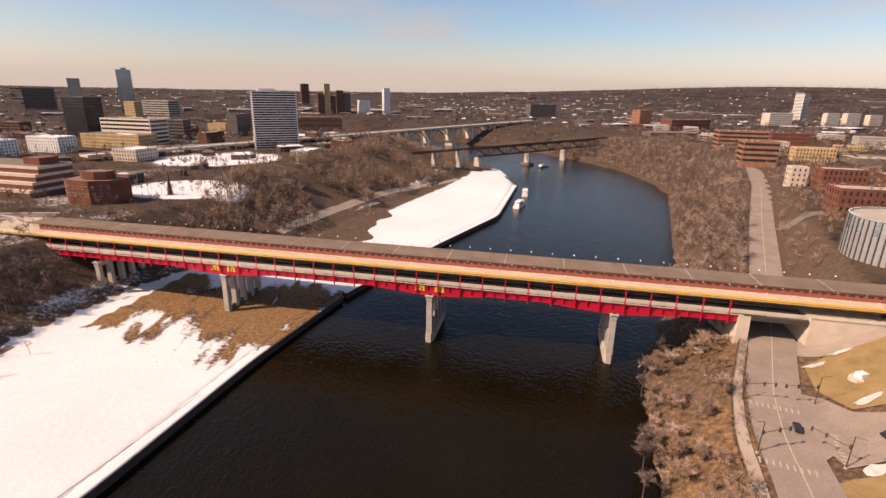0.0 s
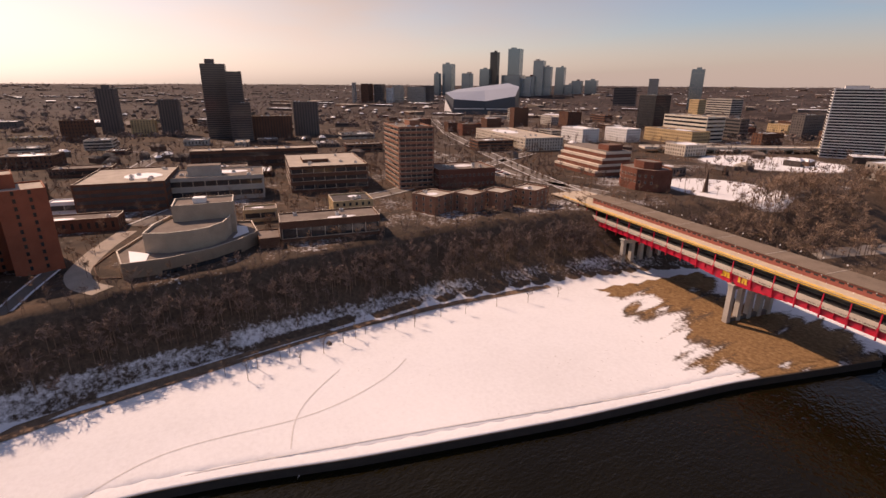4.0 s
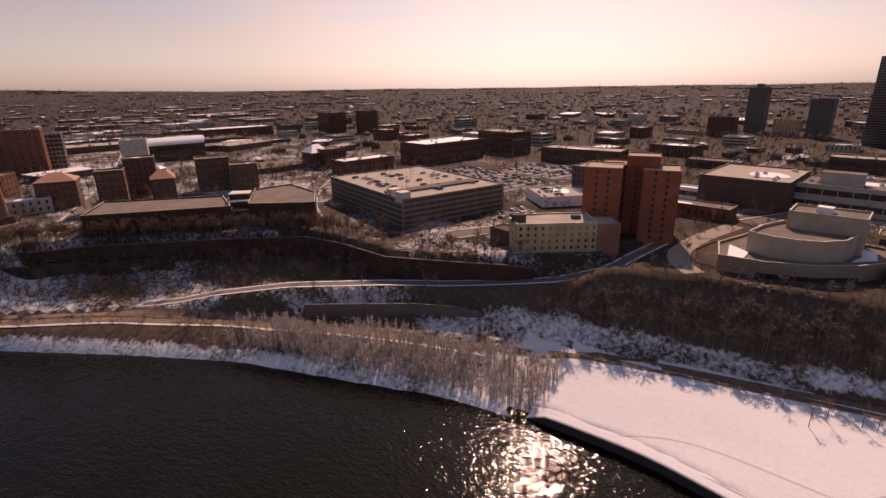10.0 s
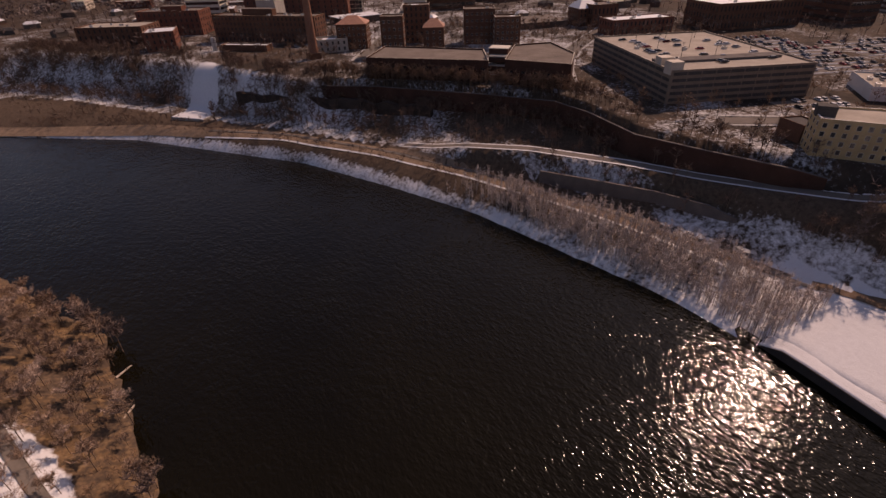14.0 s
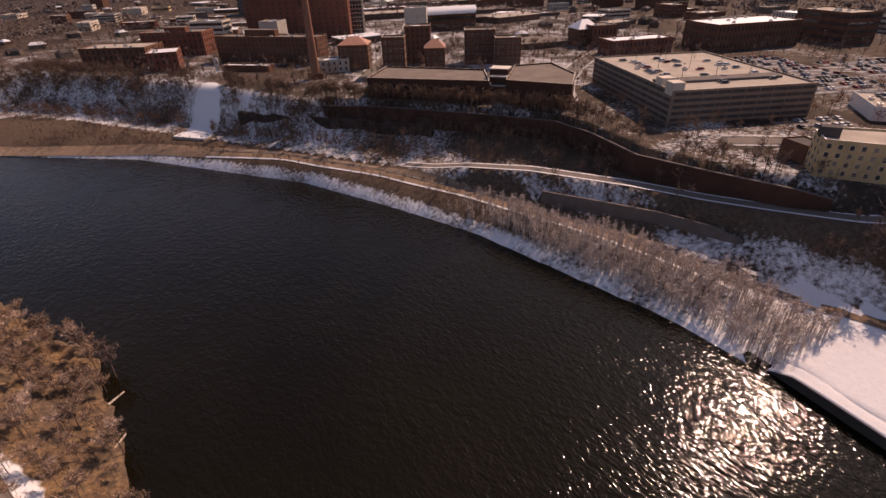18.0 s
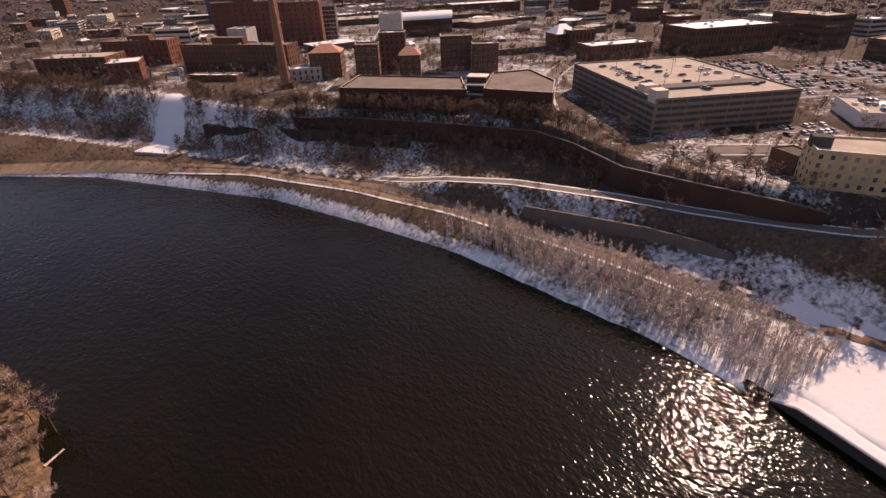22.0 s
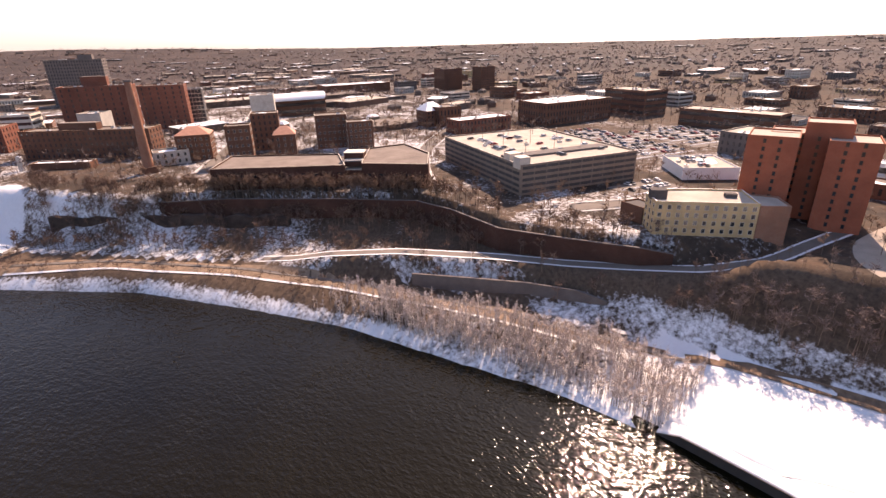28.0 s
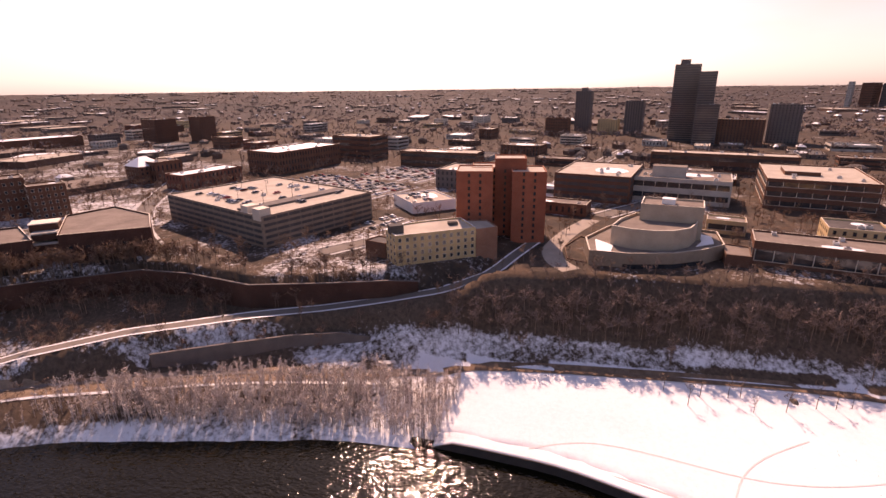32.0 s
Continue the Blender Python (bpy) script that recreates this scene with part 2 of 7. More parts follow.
LAWN = plain("dry_lawn", (0.27, 0.185, 0.085), 0.95, 0.3, 0.15)
BARK = plain("bark", (0.19, 0.135, 0.1), 0.95, 0.3, 0.8, each=0.3)
TWIGS = plain("twigs", (0.27, 0.17, 0.115), 0.95, 0.25, 0.3, each=0.45)
# TWIGS at about 0.6: the west bluff's shade put into the colour
TWIGS_SHADED = plain("twigs_shaded", (0.17, 0.11, 0.085), 0.95, 0.25, 0.3, each=0.45)
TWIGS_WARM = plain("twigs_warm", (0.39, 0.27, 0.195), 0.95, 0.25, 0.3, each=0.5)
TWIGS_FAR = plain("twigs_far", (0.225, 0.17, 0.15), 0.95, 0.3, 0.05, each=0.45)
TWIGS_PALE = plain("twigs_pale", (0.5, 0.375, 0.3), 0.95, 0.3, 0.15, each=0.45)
TWIGS_GREY = plain("twigs_grey", (0.2, 0.145, 0.122), 0.95, 0.25, 0.3, each=0.4)
REEDS = plain("dry_reeds", (0.36, 0.25, 0.14), 0.95, 0.3, 0.3, each=0.4)
EVERGREEN = plain("evergreen", (0.03, 0.042, 0.025), 0.9, 0.35, 0.5, each=0.3)
RUBBER = plain("rubber", (0.02, 0.02, 0.02), 0.85)
LAMP_GLASS = plain("lamp_globe", (0.85, 0.83, 0.78), 0.3, 0.05)
SNOW_CAP = plain("snow_cover", (0.71, 0.705, 0.71), 0.6, 0.06, 0.1)
VERGE_SNOW = plain("verge_snow", (0.46, 0.44, 0.42), 0.85, 0.35, 0.2)
CAR_PAINTS = [plain("car_paint", c, 0.3, 0.05, 0.5, metal=0.2) for c in ((0.03, 0.03, 0.035), (0.6, 0.6, 0.62), (0.25, 0.26, 0.28), (0.3, 0.03, 0.03), (0.06, 0.09, 0.16))]
FAR_WALLS = [plain("far_wall", c, 0.85, 0.2, 0.05, each=0.35) for c in ((0.16, 0.095, 0.07), (0.2, 0.165, 0.135), (0.15, 0.12, 0.105), (0.11, 0.08, 0.065))]


def glass(name, tint, rough=0.08, metal=0.0):
    m, t, b = material(name, rough, metal)
    c = ramp(t, noise_at(t, 0.4, 2.0), (0.35, tuple(x * 0.7 for x in tint)), (0.65, tuple(x * 1.3 for x in tint)))
    t.links.new(c, b.inputs["Base Color"])
    b.inputs["Specular IOR Level"].default_value = 0.8
    return m


GLASS = glass("window_glass", (0.03, 0.032, 0.036))
GLASS_BLUE = glass("blue_glass", (0.24, 0.31, 0.35), 0.12, 0.65)
GLASS_PALE = glass("pale_glass", (0.3, 0.36, 0.38), 0.15, 0.4)


def water_mat():
    """Dark river: short wind ripples, calmer and rougher by patches."""
    m, t, b = material("river_water", 0.06)
    c = ramp(t, noise_at(t, 0.012, 3.0), (0.3, (0.0055, 0.0042, 0.0016)), (0.7, (0.0095, 0.0074, 0.0027)))
    t.links.new(c, b.inputs["Base Color"])
    b.inputs["IOR"].default_value = 1.33
    b.inputs["Specular IOR Level"].default_value = 0.27
    co = t.nodes.new("ShaderNodeTexCoord")
    mp = t.nodes.new("ShaderNodeMapping")
    mp.inputs["Rotation"].default_value = (0, 0, radians(20))
    mp.inputs["Scale"].default_value = (1.0, 0.55, 1.0)
    t.links.new(co.outputs["Object"], mp.inputs["Vector"])
    h = None
    for s, w, fine in ((0.2, 0.42, 2.0), (0.55, 0.68, 2.0), (1.2, 0.42, 1.0)):
        n = node(t, "ShaderNodeTexNoise", Scale=s, Detail=fine, Roughness=0.5)
        t.links.new(mp.outputs["Vector"], n.inputs["Vector"])
        one = calc(t, "MULTIPLY", n.outputs["Fac"], w)
        h = one if h is None else calc(t, "ADD", h, one)
    wind = ramp(t, noise_at(t, 0.05, 5.0, 0.7), (0.38, (0.62, 0.62, 0.62)), (0.6, (1.0, 1.0, 1.0)))
    n = node(t, "ShaderNodeBump", Distance=0.5)
    t.links.new(wind, n.inputs["Strength"])
    t.links.new(h, n.inputs["Height"])
    t.links.new(n.outputs["Normal"], b.inputs["Normal"])
    return m


WATER = water_mat()


def ground_mat():
    """Soil, dry grass, leaf litter, streets and snow; the zones lie in the mesh's attribute, noise breaks their edges."""
    m, t, b = material("ground_cover", 0.92)
    at = t.nodes.new("ShaderNodeAttribute")
    at.attribute_name = "zone"
    sep = t.nodes.new("ShaderNodeSeparateColor")
    t.links.new(at.outputs["Color"], sep.inputs[0])
    snow, grass, town = sep.outputs[0], sep.outputs[1], sep.outputs[2]
    n1, n2, n3 = noise_at(t, 0.045, 7.0, 0.65), noise_at(t, 0.6, 5.0, 0.7), noise_at(t, 0.011, 4.0)
    soil = ramp(t, n2, (0.25, (0.05, 0.035, 0.026)), (0.5, (0.1, 0.07, 0.05)), (0.8, (0.17, 0.12, 0.085)))
    straw = ramp(t, n2, (0.25, (0.1, 0.058, 0.029)), (0.55, (0.225, 0.133, 0.064)), (0.8, (0.36, 0.245, 0.14)))
    pave = ramp(t, n1, (0.36, (0.025, 0.02, 0.017)), (0.46, (0.055, 0.042, 0.033)), (0.53, (0.09, 0.058, 0.04)), (0.58, (0.04, 0.028, 0.022)), (0.66, (0.08, 0.058, 0.045)))
    g = calc(t, "ADD", calc(t, "MULTIPLY", n1, 0.5), calc(t, "MULTIPLY", n2, 0.5))
    c = mix(t, calc(t, "MULTIPLY", calc(t, "SUBTRACT", calc(t, "ADD", grass, g), 0.95), 6.0, True), soil, straw)
    c = mix(t, town, c, pave)
    canopy = ramp(t, n1, (0.4, (0.036, 0.029, 0.027)), (0.6, (0.075, 0.058, 0.051)))
    canopy = mix(t, 1.0, canopy, ramp(t, noise_at(t, 0.006, 5.0, 0.7), (0.38, (0.6, 0.58, 0.6)), (0.5, (1.0, 0.97, 0.96)), (0.62, (1.4, 1.32, 1.26))), "MULTIPLY")
    c = mix(t, calc(t, "MULTIPLY", calc(t, "SUBTRACT", town, 0.82), 6.0, True), c, canopy)
    s = calc(t, "MULTIPLY", calc(t, "SUBTRACT", calc(t, "ADD", snow, g), 1.0), 7.0, True)
    white = ramp(t, calc(t, "ADD", calc(t, "MULTIPLY", n3, 0.6), calc(t, "MULTIPLY", n2, 0.4)), (0.3, (0.58, 0.57, 0.57)), (0.5, (0.68, 0.675, 0.68)), (0.68, (0.74, 0.735, 0.74)))
    c = mix(t, s, c, white)
    t.links.new(c, b.inputs["Base Color"])
    bumped(t, b, n2, 0.5, 0.25)
    return m


GROUND = ground_mat()

# ---- small builders ----
def mesh_of(name, verts, faces, mats=(), index=None, smooth=False):
    me = bpy.data.meshes.new(name)
    me.from_pydata(verts, [], faces)
    for m in mats:
        me.materials.append(m)
    if index is not None:
        me.polygons.foreach_set("material_index", np.asarray(index, dtype=np.int32))
    if smooth:
        me.polygons.foreach_set("use_smooth", np.ones(len(me.polygons), dtype=bool))
    me.update()
    return me


def placed(name, me, parent=None, at=None, label=""):
    ob = new(name, me)
    if parent is not None:
        ob.parent = parent
    if at is not None:
        ob.matrix_local = at
    return tagged(ob, label)


def thing(name, at, label, category, group="", kind=""):
    ob = new(name)
    ob.empty_display_size = 0.5
    ob.matrix_world = at
    return tagged(ob, label, category, group, kind)


BOX_FACES = [(0, 3, 2, 1), (4, 5, 6, 7), (0, 1, 5, 4), (1, 2, 6, 5), (2, 3, 7, 6), (3, 0, 4, 7)]


class Build:
    """Collects solids with materials into one mesh."""

    def __init__(self):
        self.v, self.f, self.i, self.m = [], [], [], []

    def slot(self, m):
        if m not in self.m:
            self.m.append(m)
        return self.m.index(m)

    def box(self, x0, y0, z0, x1, y1, z1, m, taper=0.0, at=None):
        n = len(self.v)
        t = taper
        p = [(x0, y0, z0), (x1, y0, z0), (x1, y1, z0), (x0, y1, z0), (x0 + t, y0 + t, z1), (x1 - t, y0 + t, z1), (x1 - t, y1 - t, z1), (x0 + t, y1 - t, z1)]
        if at is not None:
            p = [tuple(at @ Vector(q)) for q in p]
        self.v += p
        self.f += [tuple(k + n for k in f) for f in BOX_FACES]
        self.i += [self.slot(m)] * 6
        return self

    def pane(self, x0, z0, x1, z1, m, at):
        """A glass pane with a thin reveal on top, set 5 cm proud of a far wall."""
        n = len(self.v)
        self.v += [tuple(at @ Vector(q)) for q in ((x0, -0.05, z0), (x1, -0.05, z0), (x1, -0.05, z1), (x0, -0.05, z1), (x1, 0.02, z1), (x0, 0.02, z1))]
        self.f += [(n, n + 1, n + 2, n + 3), (n + 3, n + 2, n + 4, n + 5)]
        self.i += [self.slot(m)] * 2
        return self

    def prism(self, ring, z0, z1, m, cap=None, scale=1.0):
        """A solid over a closed ring of plan points, counter-clockwise."""
        n, k = len(self.v), len(ring)
        cx, cy = sum(p[0] for p in ring) / k, sum(p[1] for p in ring) / k
        self.v += [(x, y, z0) for x, y in ring] + [(cx + (x - cx) * scale, cy + (y - cy) * scale, z1) for x, y in ring]
        for a in range(k):
            c = (a + 1) % k
            self.f.append((n + a, n + c, n + k + c, n + k + a))
        self.f += [tuple(range(n + k, n + 2 * k)), tuple(range(n + k - 1, n - 1, -1))]
        self.i += [self.slot(m)] * k + [self.slot(cap or m)] * 2
        return self

    def rod(self, a, b, r0, r1, m, sides=6):
        a, b = Vector(a), Vector(b)
        w = (b - a).normalized()
        s = w.cross(Vector((0.3, 0.2, 1) if abs(w.z) < 0.9 else (1, 0, 0))).normalized()
        u = w.cross(s)
        n = len(self.v)
        for p, r in ((a, r0), (b, r1)):
            for k in range(sides):
                q = 2 * math.pi * k / sides
                self.v.append(tuple(p + (s * math.cos(q) + u * math.sin(q)) * r))
        for k in range(sides):
            c = (k + 1) % sides
            self.f.append((n + k, n + c, n + sides + c, n + sides + k))
        self.f += [tuple(range(n + sides, n + 2 * sides)), tuple(range(n + sides - 1, n - 1, -1))]
        self.i += [self.slot(m)] * (sides + 2)
        return self

    def mesh(self, name, smooth=False):
        return mesh_of(name, self.v, self.f, self.m, self.i, smooth)


# ---- the lie of the land ----
W_SHORE = [(6000, -2400), (900, -1010), (560, -800), (330, -640), (160, -500), (58, -412), (-12, -350), (-51, -294), (-81, -251), (-104, -195), (-119, -153), (-127, -108), (-134, -69), (-134, -40),
           (-129, -5), (-119, 22), (-107, 48), (-81, 115), (-60, 178), (-32, 244), (21, 332), (78, 417), (126, 568), (128, 709), (95, 820), (10, 950), (-160, 1130), (-420, 1330), (-900, 1560), (-1600, 1900), (-6000, 4100)]
W_TOE = [(5960, -2450), (860, -1060), (520, -850), (300, -690), (120, -545), (20, -450), (-46, -345), (-89, -272), (-128, -208), (-148, -152), (-165, -83), (-175, -47), (-180, 5), (-181, 45), (-181, 76),
         (-176, 130), (-162, 193), (-140, 255), (-80, 350), (-30, 445), (20, 545), (60, 640), (70, 720), (40, 810), (-40, 930), (-200, 1090), (-450, 1280), (-920, 1500), (-1620, 1840), (-6040, 4030)]
W_TOP = [(5920, -2500), (820, -1110), (480, -900), (250, -740), (60, -580), (-20, -470), (-66, -400), (-92, -335), (-114, -294), (-136, -266), (-171, -217), (-192, -181), (-191, -156), (-183, -124), (-189, -96), (-197, -68), (-203, -30), (-206, 8),
         (-206, 50), (-207, 110), (-205, 165), (-190, 235), (-165, 300), (-120, 400), (-85, 500), (-40, 600), (-20, 690), (-40, 790), (-110, 900), (-260, 1050), (-500, 1240), (-950, 1460), (-1640, 1800), (-6070, 3980)]
E_SHORE = [(-6100, 4240), (-1700, 2040), (-960, 1700), (-470, 1470), (-60, 1230), (110, 1080), (230, 920), (276, 800), (289, 746), (301, 690), (299, 601), (284, 529), (220, 395), (176, 306), (132, 232),
           (107, 191), (92, 168), (80, 137), (72, 115), (58, 80), (36, 30), (20, -30), (13, -89), (15, -125), (18, -157), (33, -184), (46, -216), (80, -270), (135, -350), (235, -445), (430, -590), (960, -900), (6000, -2280)]
E_ROAD = [(-6120, 4290), (-1720, 2090), (-1000, 1760), (-500, 1540), (-60, 1320), (170, 1180), (330, 1000), (400, 860), (420, 740), (410, 640), (380, 545), (318, 446), (240, 330), (170, 224), (132, 166),
          (106, 132), (93, 110), (84, 88), (72, 60), (58, 10), (48, -50), (44, -110), (50, -155), (66, -190), (82, -222), (112, -270), (165, -345), (260, -430), (450, -560), (990, -860), (6030, -2230)]
E_TOP = [(-6140, 4340), (-1740, 2140), (-1040, 1820), (-530, 1600), (-50, 1400), (230, 1260), (400, 1040), (470, 870), (490, 740), (470, 620), (430, 520), (350, 430), (275, 320), (205, 205), (175, 140),
         (158, 108), (145, 80), (130, 40), (110, -10), (98, -70), (95, -130), (105, -190), (130, -235), (170, -290), (235, -345), (330, -410), (500, -520), (1010, -810), (6050, -2180)]


def line_gap(px, py, line):
    """Distance of points to a line of corners; positive on its left-hand side."""
    best, side = np.full(px.shape, 1e9), np.zeros(px.shape)
    for (ax, ay), (bx, by) in zip(line[:-1], line[1:]):
        dx, dy = bx - ax, by - ay
        t = np.clip(((px - ax) * dx + (py - ay) * dy) / (dx * dx + dy * dy), 0, 1)
        ex, ey = px - ax - t * dx, py - ay - t * dy
        d2 = ex * ex + ey * ey
        cr = dx * (py - ay) - dy * (px - ax)
        near = d2 < best
        best, side = np.where(near, d2, best), np.where(near, cr, side)
    return np.sqrt(best) * np.sign(side)


def ease(x):
    x = np.clip(x, 0, 1)
    return x * x * (3 - 2 * x)


def rough_noise(x, y, s, seed):
    """A cheap smooth noise of plan points, about -1 to 1."""
    r = np.random.RandomState(seed)
    out = np.zeros(np.shape(x))
    for k in range(7):
        a, f = r.uniform(0, 6.283), s * r.uniform(0.6, 2.2)
        out = out + np.sin((x * math.cos(a) + y * math.sin(a)) * f + r.uniform(0, 6.283))
    return out / 3.2


PARKWAY = [(-124, -222, 9), (-132, -204, 11.5), (-140, -188, 15), (-155, -159, 18.5), (-173, -119, 20), (-182, -94, 20.5), (-189, -76, 21.5), (-201, -50, 23), (-216, -31, 26), (-232, -23, 28.5), (-256, -11, 30.9)]


def bench(px, py, z):
    """Cuts the level bench of the parkway into the west bluff."""
    near, lvl = np.full(px.shape, 1e9), np.zeros(px.shape)
    for (ax, ay, az), (bx, by, bz) in zip(PARKWAY[:-1], PARKWAY[1:]):
        dx, dy = bx - ax, by - ay
        t = np.clip(((px - ax) * dx + (py - ay) * dy) / (dx * dx + dy * dy), 0, 1)
        g = np.hypot(px - ax - t * dx, py - ay - t * dy)
        lvl = np.where(g < near, az + t * (bz - az), lvl)
        near = np.minimum(near, g)
    return z + (lvl - z) * (1 - ease((near - 4.5) / 5.0))


def land(px, py):
    """Height of the ground, and the gaps to the shores and bluff lines."""
    px, py = np.asarray(px, float), np.asarray(py, float)
    ws, wt_, wp = (line_gap(px, py, l) for l in (W_SHORE, W_TOE, W_TOP))
    es, er, ep = (line_gap(px, py, l) for l in (E_SHORE, E_ROAD, E_TOP))
    es = es + np.where((py < 330) & (np.abs(es) < 12), 1.3 * rough_noise(px, py, 0.16, 31) + 0.7 * rough_noise(px, py, 0.5, 32), 0)
    flats = ease((py + 49) / 15) * (1 - ease((py - 600) / 60))
    low = np.where(flats > 0, 2.95 * flats, 0) + (1 - flats) * 0.4
    toe = 8.0 - 2.4 * ease((py + 105) / 105) * (1 - ease((py - 600) / 60))
    k = np.clip(ws / np.maximum(ws - wt_, 1e-3), 0, 1)
    prof = ease((py + 112) / 84)
    z_low = low + (toe - low) * (prof * k ** 2 + (1 - prof) * (1 - (1 - k) ** 2.3))
    k2 = np.clip(wt_ / np.maximum(wt_ - wp, 1e-3), 0, 1)
    south = 1 - ease((py + 60) / 40)
    steps = np.where(k2 < 0.45, k2 * 0.9, 0.405 + (k2 - 0.45) * 1.08)
    cliff = ease((-285 - py) / 25)
    steps = steps * (1 - cliff) + ease((k2 - 0.38) / 0.56) * cliff
    k2 = (1 - south) * k2 ** 1.4 + south * steps
    # below the long retaining wall the slope stays low, and the plateau begins behind it
    walled = ease((py + 300) / 16) * (1 - ease((py + 78) / 16))
    k2 = np.where(wp < 0, k2 * (1 - 0.5 * walled), k2)
    level = ease((py + 75) / 80) * (1 - ease((py - 600) / 60))
    z_low = z_low + (np.minimum(z_low, low + 1.5 * k) - z_low) * level
    z_low = np.where((flats > 0.06) & (ws < 5.4), np.minimum(z_low, -4 + (4 + low) * ease((ws - 1.8) / 3.6)), z_low)
    z_west = np.where(wt_ < 0, z_low, toe + (31 - toe) * k2 + 0.8 * rough_noise(px, py, 0.12, 5) * k2 * (1 - k2) * 4)
    z_west = bench(px, py, z_west)
    road = 17 + 9 * ease((py - 150) / 320)
    road = road - 5.5 * ease((40 - py) / 130)
    k = np.clip(es / np.maximum(es - er, 1e-3), 0, 1)
    z_low = 0.2 + (road - 0.2) * (0.5 * k + 0.5 * ease(k))
    k2 = np.clip((er - 15) / np.maximum(er - 15 - ep, 1e-3), 0, 1)
    z_east = np.where(er < 0, z_low, road + (31 - road) * ease(k2))
    z = np.where(ws > 0, z_west, np.where(es > 0, z_east, np.maximum(-4.0, -0.9 * np.minimum(-ws, -es))))
    r, az = np.hypot(px, py), np.arctan2(py, px)
    rise = 82 + 105 * np.exp(-((az - radians(52)) / radians(24)) ** 2) + 48 * np.exp(-((az - radians(-104)) / radians(16)) ** 2) - 4 * rough_noise(az * 40, az * 0, 0.5, 3)
    z = np.where((ws > 0) | (es > 0), z + (rise - 31) * ease((r - 2300) / 2500) ** 1.3, z)
    return z, ws, wt_, wp, es, er, ep


def land_z(x, y):
    return float(land(np.array([x]), np.array([y]))[0][0])


def axis(lo, hi, step, far):
    mid = np.arange(lo, hi + step, step)
    out, g = [], step
    a = mid[-1]
    up = []
    while a < far:
        g *= 1.13
        a += g
        up.append(min(a, far))
    a, g, dn = mid[0], step, []
    while a > -far:
        g *= 1.13
        a -= g
        dn.append(max(a, -far))
    return np.array(dn[::-1] + list(mid) + up)


def snow_spot(px, py, x, y, a, b, turn):
    c, s = math.cos(radians(turn)), math.sin(radians(turn))
    u, v = (px - x) * c + (py - y) * s, -(px - x) * s + (py - y) * c
    return np.clip(1.6 - ((u / a) ** 2 + (v / b) ** 2), 0, 1)


def bare_grass(gx, gy):
    """How bare of snow the flats lie round the bridge, 0 to 1."""
    u, v = BRIDGE_UV(gx, gy)
    patch = np.exp(-(np.maximum(0, np.abs(v - 4) - 18) / 21) ** 2) * (gy < 330)
    worn = 0.35 * rough_noise(gx, gy, 0.14, 12) + 0.3 * rough_noise(gx, gy * 0.45, 0.45, 13)
    return np.clip(np.maximum(patch, 0.9 * snow_spot(gx, gy, -80, 212, 52, 22, -12) * (v < 12)) + worn * (patch > 0.03), 0, 1)


def zoned(me, snow, grass, town):
    """Gives a ground mesh its zones of snow, dry grass and town."""
    zone = np.stack([snow, grass, town, np.ones_like(snow)], -1).reshape(-1, 4)
    me.attributes.new("zone", "FLOAT_COLOR", "POINT").data.foreach_set("color", zone.astype(np.float32).ravel())


